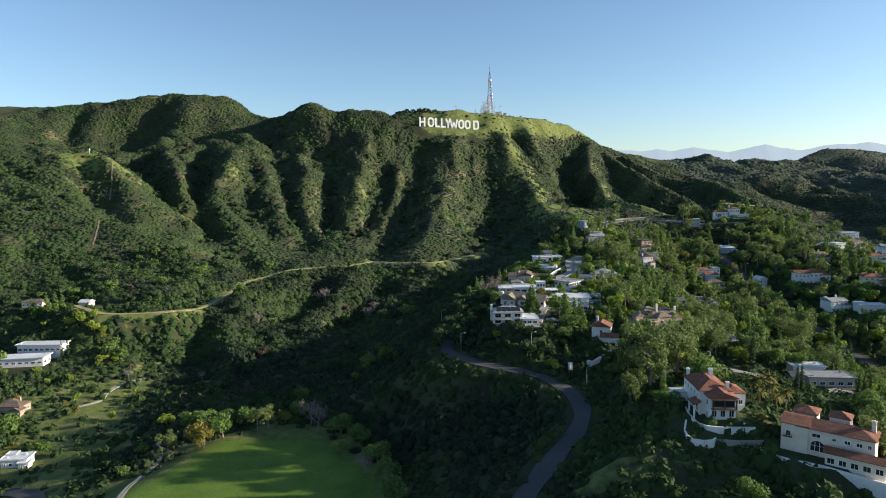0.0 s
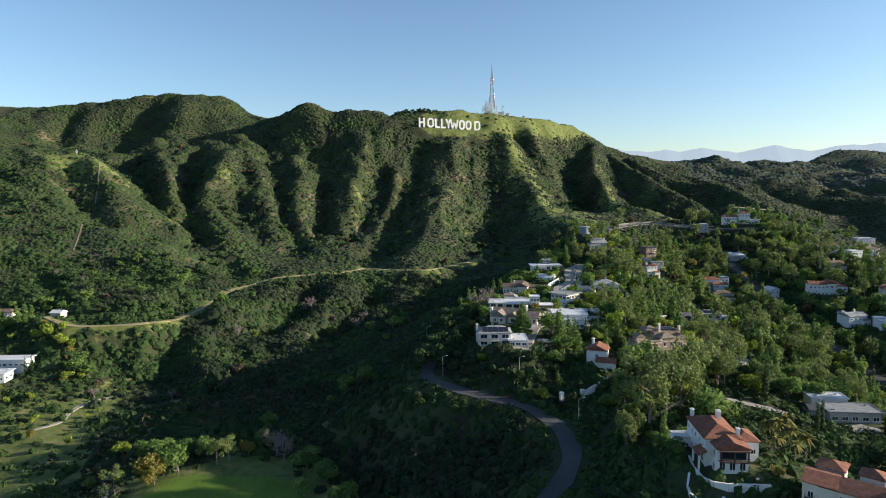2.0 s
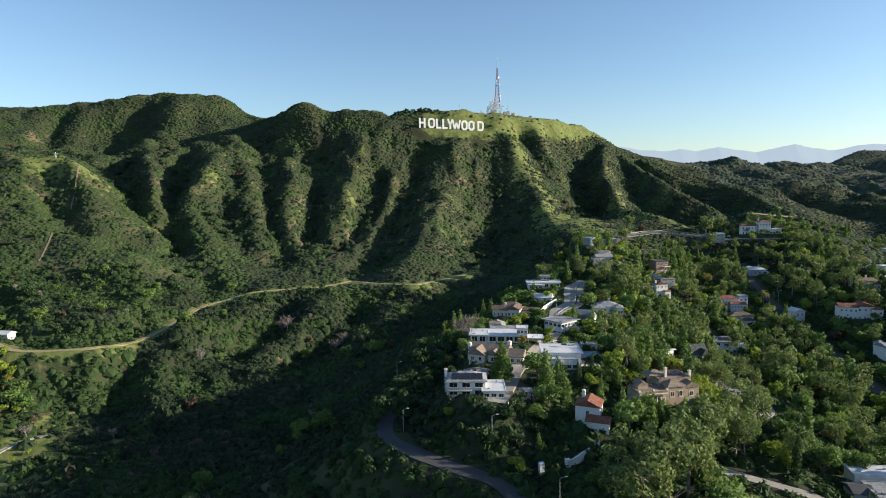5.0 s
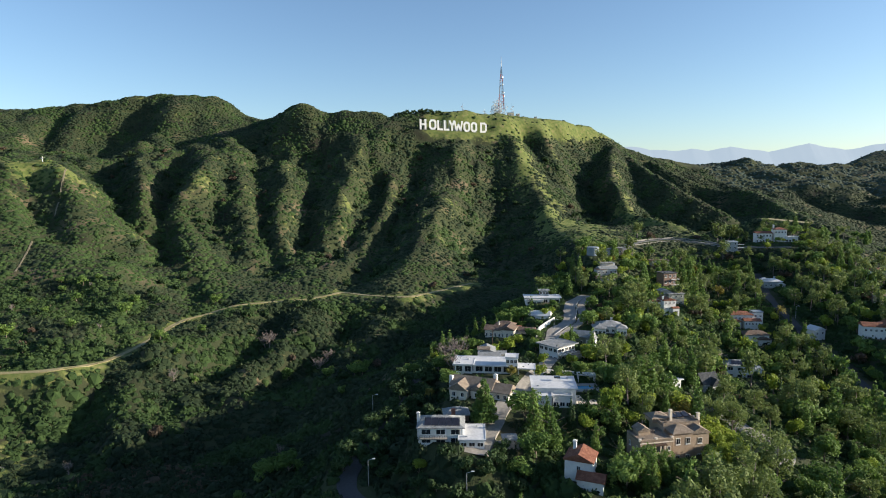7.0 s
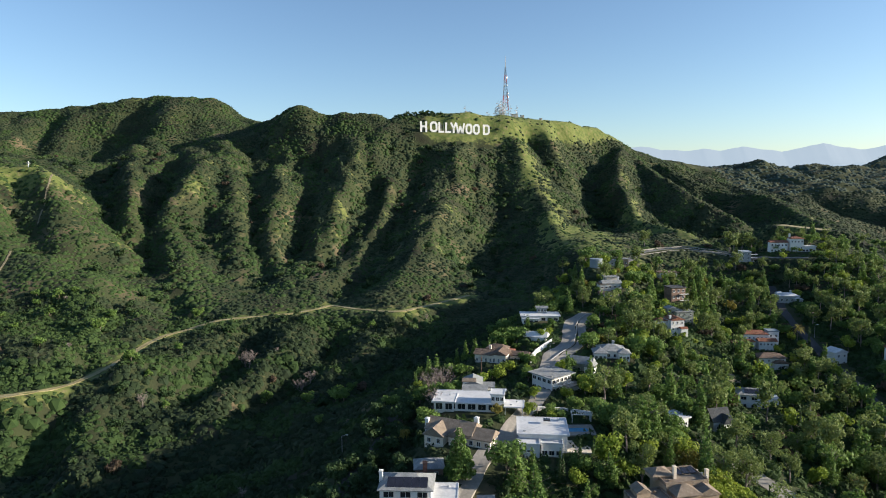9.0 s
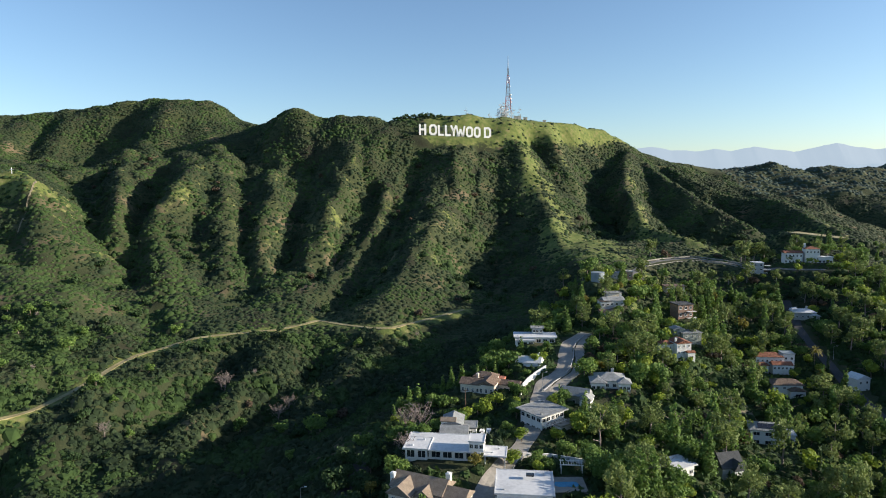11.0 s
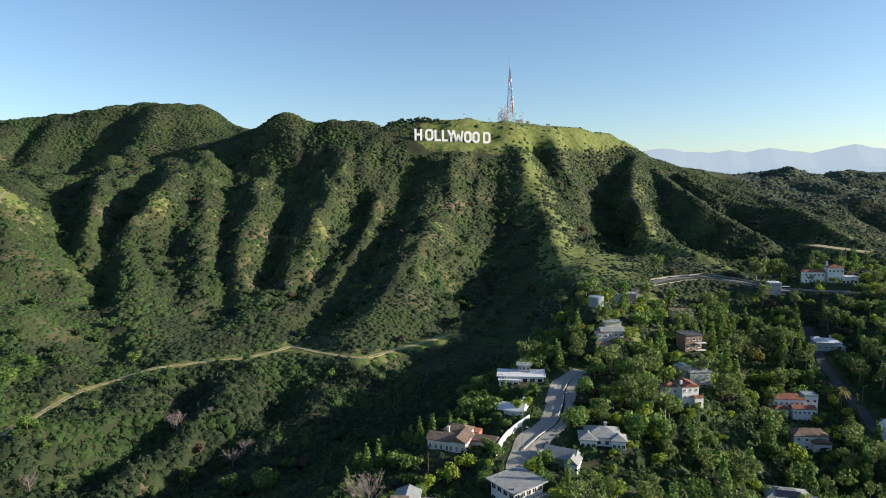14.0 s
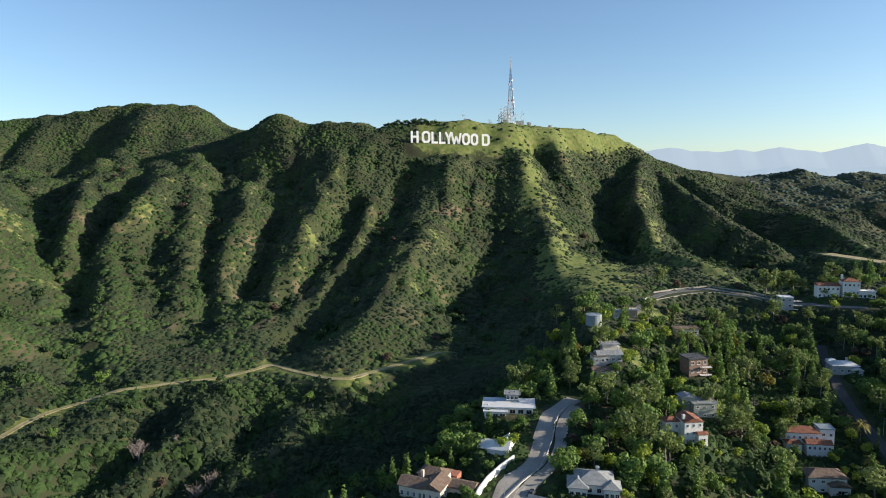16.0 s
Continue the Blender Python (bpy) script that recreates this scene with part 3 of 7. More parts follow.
def ribbon(name, points, width, mat, lift, label, cat, edge=None):
    """A paved strip on the ground: smooth centre line, real thickness."""
    fine = []
    for i in range(len(points) - 1):
        p0, p1, p2, p3 = (np.array(points[max(0, min(len(points) - 1, i + k))], float) for k in (-1, 0, 1, 2))
        for s in np.arange(0, 1, 3.0 / max(3.0, np.linalg.norm(p2 - p1))):
            fine.append(0.5 * (2 * p1 + (p2 - p0) * s + (2 * p0 - 5 * p1 + 4 * p2 - p3) * s * s + (3 * p1 - p0 - 3 * p2 + p3) * s ** 3))
    fine = np.array(fine)
    side = np.gradient(fine[:, :2], axis=0)
    side = np.stack([-side[:, 1], side[:, 0]], 1) / (np.linalg.norm(side, axis=1)[:, None] + 1e-9)
    cols = [-0.5, -0.25, 0, 0.25, 0.5]
    wob = 1 + 0.08 * np.sin(np.arange(len(fine)) * 0.9) + 0.06 * np.sin(np.arange(len(fine)) * 0.37)
    rows = []
    for c in cols:
        xy = fine[:, :2] + side * (c * width * wob)[:, None]
        rows.append(np.c_[xy, ground_at(xy[:, 0], xy[:, 1])])
    rows = np.array(rows)
    rows[..., 2] = np.maximum(rows[..., 2], rows[..., 2].mean(0)) + lift
    n = len(fine)
    low = rows[[0, -1]] - [0, 0, 1.2]
    v = np.concatenate([rows.reshape(-1, 3), low.reshape(-1, 3)])
    f = []
    k = len(cols)
    for i in range(n - 1):
        for c in range(k - 1):
            f.append((c * n + i, c * n + i + 1, (c + 1) * n + i + 1, (c + 1) * n + i))
        f.append((k * n + i, k * n + i + 1, i + 1, i))
        f.append(((k - 1) * n + i, (k - 1) * n + i + 1, (k + 1) * n + i + 1, (k + 1) * n + i))
    ob = new(name, mesh_from(name, v, f, (mat,), False))
    return tagged(ob, label, cat, kind="structure")


ribbon("trail", TRAIL, 3.5, M_DIRT, 0.25, "pale dirt fire road winding across the scrub slope", "trail")
ribbon("road_lower", ROAD_LOW, 5.8, M_ASPHALT, 0.2, "grey asphalt road curving below the houses", "road")
ribbon("road_ridge", ROAD_TOP[4:], 7.0, M_CONCRETE, 0.2, "pale concrete street along the ridge between houses", "road")
ribbon("road_ridge_lower", ROAD_TOP[:5], 6.4, M_CONCRETE, 0.19, "grey concrete end of the ridge street between houses", "road")
ribbon("road_ridge_lane", LANE, 4.6, M_CONCRETE, 0.21, "grey concrete side lane below the ridge street", "road")
ribbon("road_far", ROAD_FAR, 6.0, M_WORN, 0.2, "grey paved road rounding a spur", "road")
ribbon("road_canyon", ROAD_EAST, 5.0, M_ASPHALT, 0.2, "dark asphalt road down the canyon", "road")
ribbon("driveway_upper", DRIVE, 3.6, M_CONCRETE, 0.22, "pale concrete driveway along a bank above a villa", "driveway")
ribbon("driveway_court", COURT, 6.5, M_CONCRETE, 0.22, "pale concrete parking court on the ridge", "driveway")
PARK_ROAD = [(-345, 185, 280), (-270, 203, 284), (-215, 210, 287), (-182, 200, 290), (-164, 172, 294), (-156, 120, 296), (-150, 60, 296)]
ribbon("road_park", PARK_ROAD, 6.0, M_ASPHALT, 0.25, "grey asphalt road bending past the park lawn", "road")
ribbon("garden_path", [(-133, 150, 300), (-137, 172, 298), (-139, 190, 297), (-139, 205, 297), (-141, 218, 296), (-147, 230, 295)], 1.9, M_CONCRETE, 0.3, "pale concrete path curving along the edge of the lawn", "path")
ribbon("valley_path", [(-212, 292, 290), (-205, 301, 290), (-206, 312, 291), (-200, 322, 292), (-192, 332, 292)], 2.0, M_CONCRETE, 0.3, "pale path through a grassy clearing", "path")
_v, _f = [(-99.0, 168.0, float(ground_at(-99, 168)) + 0.15)], []
for _i in range(1, 9):
    for _j in range(48):
        _a = 6.2832 * _j / 48
        _r = _i / 8 * (1 + 0.05 * math.sin(3 * _a + 1) + 0.04 * math.sin(7 * _a))
        _x, _y = -99 + 45 * _r * math.cos(_a), 168 + 56 * _r * math.sin(_a)
        _v.append((_x, _y, float(ground_at(_x, _y)) + (0.15 if _i < 8 else -0.3)))
for _j in range(48):
    _n = (_j + 1) % 48
    _f.append((0, 1 + _j, 1 + _n, 1 + _n))
    for _i in range(7):
        _f.append((1 + 48 * _i + _j, 1 + 48 * (_i + 1) + _j, 1 + 48 * (_i + 1) + _n, 1 + 48 * _i + _n))
_tri = [q[:3] for q in _f if q[2] == q[3]] + [t for q in _f if q[2] != q[3] for t in ((q[0], q[1], q[2]), (q[0], q[2], q[3]))]
lawn = new("lawn", mesh_from("lawn", _v, _tri, (M_LAWN,), True))
tagged(lawn, "smooth mown green lawn of a park, ringed by trees", "lawn", kind="structure")


# ---- scrub: dense chaparral, uncountable ----
def bush(seed, sides, rings, leaves, leaf):
    """A low ragged heart of twigs under many small leaf sprays, about 1 in radius."""
    r = np.random.RandomState(seed)
    vs, fs, n = [], [], 0
    ring = []
    for k in range(rings):
        a = 6.283 * (np.arange(sides) + 0.5 * k) / sides + 0.5 * r.rand(sides)
        q = (0.78 - 0.2 * k) * (0.75 + 0.5 * r.rand(sides))
        ring.append(np.stack([np.cos(a) * q, np.sin(a) * q, -0.3 + 0.6 * k + 0.2 * r.rand(sides)], -1))
    v = np.concatenate(ring + [np.array([[0.3 * r.randn(), 0.3 * r.randn(), 0.62]])])
    f = []
    for i in range(sides):
        j = (i + 1) % sides
        for k in range(rings - 1):
            f += [(k * sides + i, k * sides + j, (k + 1) * sides + i), (k * sides + j, (k + 1) * sides + j, (k + 1) * sides + i)]
        f.append(((rings - 1) * sides + i, (rings - 1) * sides + j, rings * sides))
    d = r.randn(leaves, 3)
    d[:, 2] = np.abs(d[:, 2]) * 0.9 - 0.1
    d /= np.linalg.norm(d, axis=1)[:, None]
    c = d * (0.7 + 0.4 * r.rand(leaves))[:, None] * [1, 1, 0.95]
    nrm = d + 0.5 * r.randn(leaves, 3)
    nrm /= np.linalg.norm(nrm, axis=1)[:, None]
    u = np.cross(nrm, r.randn(leaves, 3))
    u /= np.linalg.norm(u, axis=1)[:, None]
    w = np.cross(nrm, u)
    s = leaf * (0.6 + 0.8 * r.rand(leaves))[:, None]
    tri = np.stack([c + u * s, c + w * s * 0.8 - u * s * 0.6, c - w * s * 0.8 - u * s * 0.5], 1).reshape(-1, 3)
    return np.concatenate([v, tri]), np.concatenate([np.array(f), np.arange(3 * leaves).reshape(-1, 3) + len(v)])


def mound(seed, sides, leaves, leaf):
    """A low rounded shrub with an uneven top and a few sprays standing out, about 1 in radius."""
    r = np.random.RandomState(seed)
    ring = []
    for q, z in ((1.05, -0.45), (0.8, 0.2)):
        a = 6.283 * (np.arange(sides) + 0.5 * len(ring)) / sides + 0.35 * r.rand(sides)
        k = q * (0.8 + 0.4 * r.rand(sides))
        ring.append(np.stack([np.cos(a) * k, np.sin(a) * k, z + 0.22 * (r.rand(sides) - 0.5)], -1))
    v = np.concatenate(ring + [np.array([[0.2 * r.randn(), 0.2 * r.randn(), 0.42 + 0.12 * r.rand()]])])
    f = []
    for i in range(sides):
        j = (i + 1) % sides
        f += [(i, j, sides + i), (j, sides + j, sides + i), (sides + i, sides + j, 2 * sides)]
    w, g = bush(seed, 5, 1, leaves, leaf)
    n = len(w) - 3 * leaves
    return np.concatenate([v, w[n:] * [0.95, 0.95, 0.7]]), np.concatenate([np.array(f), g[-leaves:] - n + len(v)])


def scatter(name, protos, spots, mat, label, cat, smooth=False):
    """One mesh of many plants. spots: rows of x, y, z, radius, height factor."""
    r = np.random.RandomState(len(spots))
    vs, fs, n = [], [], 0
    pick, turn = r.randint(0, len(protos), len(spots)), r.rand(len(spots)) * 6.28
    for k, (v, f) in enumerate(protos):
        s = spots[pick == k]
        t = turn[pick == k]
        if not len(s):
            continue
        c, q = np.cos(t)[:, None], np.sin(t)[:, None]
        x = (v[:, 0] * c - v[:, 1] * q) * s[:, 3:4] + s[:, 0:1]
        y = (v[:, 0] * q + v[:, 1] * c) * s[:, 3:4] + s[:, 1:2]
        z = v[:, 2] * s[:, 3:4] * s[:, 4:5] + s[:, 2:3]
        vs.append(np.stack([x, y, z], -1).reshape(-1, 3))
        fs.append((f[None] + n + (np.arange(len(s)) * len(v))[:, None, None]).reshape(-1, 3))
        n += len(s) * len(v)
    ob = new(name, mesh_from(name, np.concatenate(vs), np.concatenate(fs), (mat,), smooth))
    return tagged(ob, label, cat, kind="stuff")


def spots_in(x0, x1, y0, y1, step, seed, small, large, keep=None, bare=0.9):
    r = np.random.RandomState(seed)
    x, y = np.meshgrid(np.arange(x0, x1, step), np.arange(y0, y1, step))
    x = x.ravel() + (r.rand(x.size) - 0.5) * step * 1.1
    y = y.ravel() + (r.rand(y.size) - 0.5) * step * 1.1
    z = ground_at(x, y)
    ok = r.rand(len(x)) > bare * grass_share(x, y, z)
    for pts, w in ((TRAIL, 3.3), (ROAD_LOW, 4.3), (ROAD_TOP, 5.5), (LANE, 4.2), (ROAD_FAR, 6.5), (ROAD_EAST, 6.0), (PARK_ROAD, 5.0), (PAD, 8.5), (DRIVE, 3.4), (COURT, 5.2), (FIREBREAK, 2.4)):
        ok &= off_line(x, y, pts) > w
    ok &= np.hypot((x + 99) / 45, (y - 168) / 56.5) > 1
    ok &= ~((x > -24) & (x < 76) & (np.abs(y - 888 - 0.19 * (x - 25)) < 10.5))      # kept clear before the letters
    for p in PLOTS:
        ok &= np.hypot(x - p[0], y - p[1]) > p[2] + 0.5
    if keep is not None:
        ok &= keep(x, y, z)
    x, y, z = x[ok], y[ok], z[ok]
    k = r.rand(len(x)) ** 1.6
    k = np.where(r.rand(len(x)) < 0.08, 1.5, k)
    rad = (small + (large - small) * k) * (1 + 0.25 * waves(x, y, 21, 60) - 0.018 * np.clip(crest_at(x, y), -7, 7))
    tall = (0.75 + 0.5 * r.rand(len(x))) * np.where(y < 330, 1.65, np.where(y < 515, 1.35, 1.0))
    return np.stack([x, y, z - 0.15 * rad, rad, tall], -1)


SCRUB = [bush(i, 5, 1, 8, 0.52) for i in range(7)]
TUFTS, MOUNDS, SPRAYS, LEAFY = ([mound(i, *kind) for i in range(12)] for kind in ((5, 2, 0.3), (5, 3, 0.28), (6, 15, 0.26), (6, 28, 0.24)))


def near_side(x, y):
    """True on this side of the crests, where the slopes can be seen."""
    return y < np.where(x < -235, 1065, np.where(x < 0, 950, 960 + 0.5 * x))


def lush_from(x, y):
    """Below this the scrub is fresh green: most of it on the low western slopes."""
    return -0.15 + 0.6 * np.clip((-150 - x) / 80, 0, 1) * np.clip((740 - y) / 80, 0, 1)


mix_a = lambda x, y, z: near_side(x, y) & (waves(x, y, 31, 70) > lush_from(x, y))     # noqa: E731
mix_b = lambda x, y, z: near_side(x, y) & (waves(x, y, 31, 70) <= lush_from(x, y))    # noqa: E731
wild = lambda x, y, z: mix_a(x, y, z) & (x < 40 + 0.15 * (y - 330))    # noqa: E731
garden = lambda x, y, z: mix_b(x, y, z) | (x >= 40 + 0.15 * (y - 330))    # noqa: E731
scatter("chaparral", MOUNDS, spots_in(-640, 460, 515, 1110, 3.2, 1, 1.45, 3.0, mix_a), M_BUSH, "dense dark olive chaparral covering the mountain face", "shrubs", True)
scatter("green_scrub", MOUNDS, spots_in(-640, 460, 515, 1110, 3.2, 2, 1.45, 3.0, mix_b), M_BUSH2, "dense fresh green scrub covering the mountain face", "shrubs", True)
near_flank = lambda x, y, z: (x < 680) & (y < 1010)    # noqa: E731
scatter("flank_chaparral", TUFTS, spots_in(460, 680, 560, 1010, 4.2, 13, 1.8, 3.2, near_flank), M_BUSH, "dense olive scrub on the flank of the far spur", "shrubs", True)
scatter("far_chaparral", TUFTS, spots_in(460, 1200, 560, 1560, 7.4, 3, 3.0, 4.6, lambda x, y, z: ~near_flank(x, y, z)), M_HAZED_SCRUB, "scrub on the distant ridges, tinted blue-grey for haze", "shrubs", True)
scatter("mid_chaparral", SPRAYS, spots_in(-420, 345, 330, 515, 3.1, 6, 1.7, 3.3, wild), M_BUSH, "thick dark olive bushes filling the valley", "shrubs")
scatter("mid_scrub", SPRAYS, spots_in(-420, 345, 330, 515, 3.1, 7, 1.7, 3.3, garden), M_BUSH2, "thick green bushes filling the valley", "shrubs")
scatter("valley_chaparral", LEAFY, spots_in(-300, 245, 95, 330, 3.4, 4, 1.6, 3.0, wild), M_BUSH, "thick dark olive bushes on the near slopes", "shrubs")
scatter("valley_scrub", LEAFY, spots_in(-300, 245, 95, 330, 3.4, 5, 1.6, 3.0, garden), M_BUSH2, "thick green bushes on the near slopes", "shrubs")
scatter("brown_scrub", SPRAYS, spots_in(-190, -60, 255, 345, 4.0, 12, 1.4, 2.6, lambda x, y, z: (np.hypot((x + 128) / 42, (y - 300) / 26) < 1) & (waves(x, y, 77, 30) > -0.25)), M_BROWN_SCRUB, "dry reddish-brown scrub on the valley slope", "shrubs", True)
scatter("southern_scrub", SCRUB, spots_in(-330, 330, -160, 95, 8.0, 9, 1.6, 3.6), M_BUSH, "loose dark olive bushes on the southern slopes", "shrubs")


# ---- building kit ----
M_TILE = material("red_clay_tile", [(0.14, 0.055, 0.035), (0.21, 0.085, 0.052), (0.29, 0.13, 0.08)], 0.9, bump=0.7, fine=6)
M_TILE2 = material("brown_clay_tile", [(0.1, 0.07, 0.054), (0.15, 0.105, 0.08), (0.22, 0.165, 0.125)], 0.9, bump=0.7, fine=6)
M_SHINGLE = material("grey_shingle", [(0.17, 0.18, 0.18), (0.24, 0.25, 0.25), (0.31, 0.32, 0.32)], 0.7, bump=0.5, fine=8)
M_DARKROOF = material("dark_slate", [(0.05, 0.055, 0.06), (0.08, 0.085, 0.09)], 0.7, bump=0.5, fine=8)
M_TANROOF = material("tan_shingle", [(0.1600, 0.1271, 0.0978), (0.2160, 0.1722, 0.1318), (0.2800, 0.2296, 0.1785)], 0.7, bump=0.5, fine=8)
M_ROOFWHITE = material("white_roof_coating", [(0.451, 0.459, 0.467), (0.558, 0.566, 0.574), (0.64, 0.64, 0.64)], 0.12, bump=0.1, fine=9)
M_TAN = material("tan_stucco", [(0.2880, 0.2160, 0.1520), (0.3440, 0.2640, 0.1920), (0.3920, 0.3120, 0.2320)], 0.3, bump=0.15)
M_CREAM = material("cream_stucco", [(0.58, 0.5, 0.4), (0.66, 0.58, 0.48), (0.72, 0.65, 0.55)], 0.3, bump=0.1)
M_GREY = material("grey_stucco", [(0.3, 0.31, 0.31), (0.38, 0.39, 0.39), (0.45, 0.45, 0.44)], 0.3, bump=0.1)
M_SAGE = material("grey_green_boards", [(0.24, 0.26, 0.23), (0.32, 0.34, 0.3)], 0.4, bump=0.2)
M_BROWN = material("brown_boards", [(0.2, 0.13, 0.1), (0.28, 0.19, 0.15)], 0.5, bump=0.25)
M_BRICK = material("red_brick", [(0.3, 0.12, 0.08), (0.4, 0.17, 0.11)], 1.2, bump=0.5)
M_FRAME = material("white_window_frame", [(0.6, 0.6, 0.58), (0.72, 0.72, 0.7)], 0.8, bump=0)
M_WOOD = material("dark_wood", [(0.06, 0.04, 0.03), (0.11, 0.07, 0.05)], 1.2, bump=0.2)
M_PANEL = material("solar_cells", [(0.012, 0.014, 0.022), (0.03, 0.032, 0.045)], 0.6, rough=0.25, bump=0, spec=0.5)
M_POOL = material("pool_water", [(0.02, 0.2, 0.36), (0.035, 0.27, 0.44)], 0.5, rough=0.12, bump=0.3, spec=0.25)
M_GLASS = material("window_glass", [(0.012, 0.016, 0.02), (0.03, 0.036, 0.042)], 0.3, rough=0.07, bump=0, spec=0.6)
M_CARW = material("white_car_paint", [(0.72, 0.72, 0.72), (0.8, 0.8, 0.8)], 0.5, rough=0.2, bump=0, spec=0.6)
M_CARD = material("dark_car_paint", [(0.03, 0.03, 0.035), (0.06, 0.06, 0.065)], 0.5, rough=0.2, bump=0, spec=0.6)
M_TYRE = material("tyre_rubber", [(0.02, 0.02, 0.02), (0.035, 0.035, 0.035)], 2, bump=0)


def part(name, bm, mat, parent, label="", at=None):
    """Links a bmesh as one mesh object under a thing or a part."""
    me = bpy.data.meshes.new(name)
    bm.normal_update()
    bm.to_mesh(me)
    bm.free()
    me.materials.append(mat)
    return place(name, me, parent, label, at)


def place(name, me, parent, label="", at=None):
    ob = new(name, me)
    ob.parent = parent
    if at is not None:
        ob.matrix_basis = at
    return tagged(ob, label) if label else ob


def thing(name, label, cat, x, y, z, rz=0.0, group=""):
    ob = new(name)
    ob.matrix_basis = pose(x, y, z, 0, 0, rz)
    return tagged(ob, label, cat, group)


def bm_box(bm, x0, x1, y0, y1, z0, z1):
    v = [bm.verts.new(p) for p in ((x0, y0, z0), (x1, y0, z0), (x1, y1, z0), (x0, y1, z0), (x0, y0, z1), (x1, y0, z1), (x1, y1, z1), (x0, y1, z1))]
    for f in ((3, 2, 1, 0), (4, 5, 6, 7), (0, 1, 5, 4), (1, 2, 6, 5), (2, 3, 7, 6), (3, 0, 4, 7)):
        bm.faces.new([v[i] for i in f])
    return v


def box(*dims):
    bm = bmesh.new()
    bm_box(bm, *dims)
    return bm


def bm_tube(bm, a, b, r0, r1, sides=6):
    a, b = Vector(a), Vector(b)
    q = (b - a).to_track_quat("Z", "Y")
    rings = []
    for p, r in ((a, r0), (b, r1)):
        rings.append([bm.verts.new(p + q @ Vector((r * math.cos(6.2832 * i / sides), r * math.sin(6.2832 * i / sides), 0))) for i in range(sides)])
    for i in range(sides):
        bm.faces.new((rings[0][i], rings[0][(i + 1) % sides], rings[1][(i + 1) % sides], rings[1][i]))
    bm.faces.new(rings[1])
    bm.faces.new(list(reversed(rings[0])))


SHARED = {}


def window_at(parent, x, y, z, turn, w, h):
    """A window set on a wall: deep frame with a bar, a sill and the pane behind. turn: degrees, 0 looks towards -y."""
    key = (round(w, 1), round(h, 1))
    if key not in SHARED:
        t, d = 0.12, 0.10
        fr = bmesh.new()
        for x0, x1, z0, z1 in ((-w / 2, w / 2, h / 2 - t, h / 2), (-w / 2, w / 2, -h / 2, -h / 2 + t), (-w / 2, -w / 2 + t, -h / 2 + t, h / 2 - t), (w / 2 - t, w / 2, -h / 2 + t, h / 2 - t), (-0.04, 0.04, -h / 2 + t, h / 2 - t)):
            bm_box(fr, x0, x1, -d, 0.02, z0, z1)
        sill = box(-w / 2 - 0.1, w / 2 + 0.1, -d - 0.12, 0.0, -h / 2 - 0.12, -h / 2 - 0.004)
        pane = box(-w / 2 + t, w / 2 - t, -0.04, 0.0, -h / 2 + t, h / 2 - t)
        made = []
        for b, m, n in ((fr, M_FRAME, "frame"), (sill, M_FRAME, "sill"), (pane, M_GLASS, "pane")):
            me = bpy.data.meshes.new(n)
            b.normal_update()
            b.to_mesh(me)
            b.free()
            me.materials.append(m)
            made.append(me)
        SHARED[key] = made
    fr, sill, pane = SHARED[key]
    win = place("window", fr, parent, "", pose(x, y, z, 0, 0, turn))
    place("sill", sill, win)
    place("pane", pane, win)


def roof(parent, kind, x0, x1, y0, y1, z, mat, rise=2.0, over=0.5, label=""):
    """Flat slab with a kerb, or a hipped or gabled roof with thickness."""
    bm = bmesh.new()
    x0, x1, y0, y1 = x0 - over, x1 + over, y0 - over, y1 + over
    if kind == "flat":
        bm_box(bm, x0, x1, y0, y1, z + 0.004, z + 0.3)
        for a in ((x0, x1, y0, y0 + 0.25), (x0, x1, y1 - 0.25, y1), (x0, x0 + 0.25, y0 + 0.25, y1 - 0.25), (x1 - 0.25, x1, y0 + 0.25, y1 - 0.25)):
            bm_box(bm, *a, z + 0.3, z + 0.3 + rise)
        if x1 - x0 > 7:      # vents and a hatch
            bm_box(bm, x0 + 2, x0 + 2.8, y0 + 2, y0 + 2.7, z + 0.3, z + 0.75)
            bm_box(bm, x1 - 3, x1 - 2.4, y1 - 2.6, y1 - 2, z + 0.3, z + 0.9)
    else:
        w, d = x1 - x0, y1 - y0
        if kind == "hip":
            k = min(w, d) / 2 * 0.98
            if w >= d:
                r0, r1 = (x0 + k, (y0 + y1) / 2), (x1 - k, (y0 + y1) / 2)
            else:
                r0, r1 = ((x0 + x1) / 2, y0 + k), ((x0 + x1) / 2, y1 - k)
        elif kind == "gable_x":
            r0, r1 = (x0, (y0 + y1) / 2), (x1, (y0 + y1) / 2)
        else:
            r0, r1 = ((x0 + x1) / 2, y0), ((x0 + x1) / 2, y1)
        e = [bm.verts.new(p) for p in ((x0, y0, z), (x1, y0, z), (x1, y1, z), (x0, y1, z))]
        u = [bm.verts.new(p) for p in ((x0, y0, z - 0.22), (x1, y0, z - 0.22), (x1, y1, z - 0.22), (x0, y1, z - 0.22))]
        a, b = bm.verts.new((*r0, z + rise)), bm.verts.new((*r1, z + rise))
        along = kind == "gable_x" or (kind == "hip" and w >= d)
        if along:
            for f in ((e[0], e[1], b, a), (e[2], e[3], a, b), (e[1], e[2], b), (e[3], e[0], a)):
                bm.faces.new(f)
        else:
            for f in ((e[1], e[2], b, a), (e[3], e[0], a, b), (e[0], e[1], a), (e[2], e[3], b)):
                bm.faces.new(f)
        for i in range(4):
            j = (i + 1) % 4
            bm.faces.new((u[i], u[j], e[j], e[i]))
        bm.faces.new(list(reversed(u)))
    return part("roof", bm, mat, parent, label)


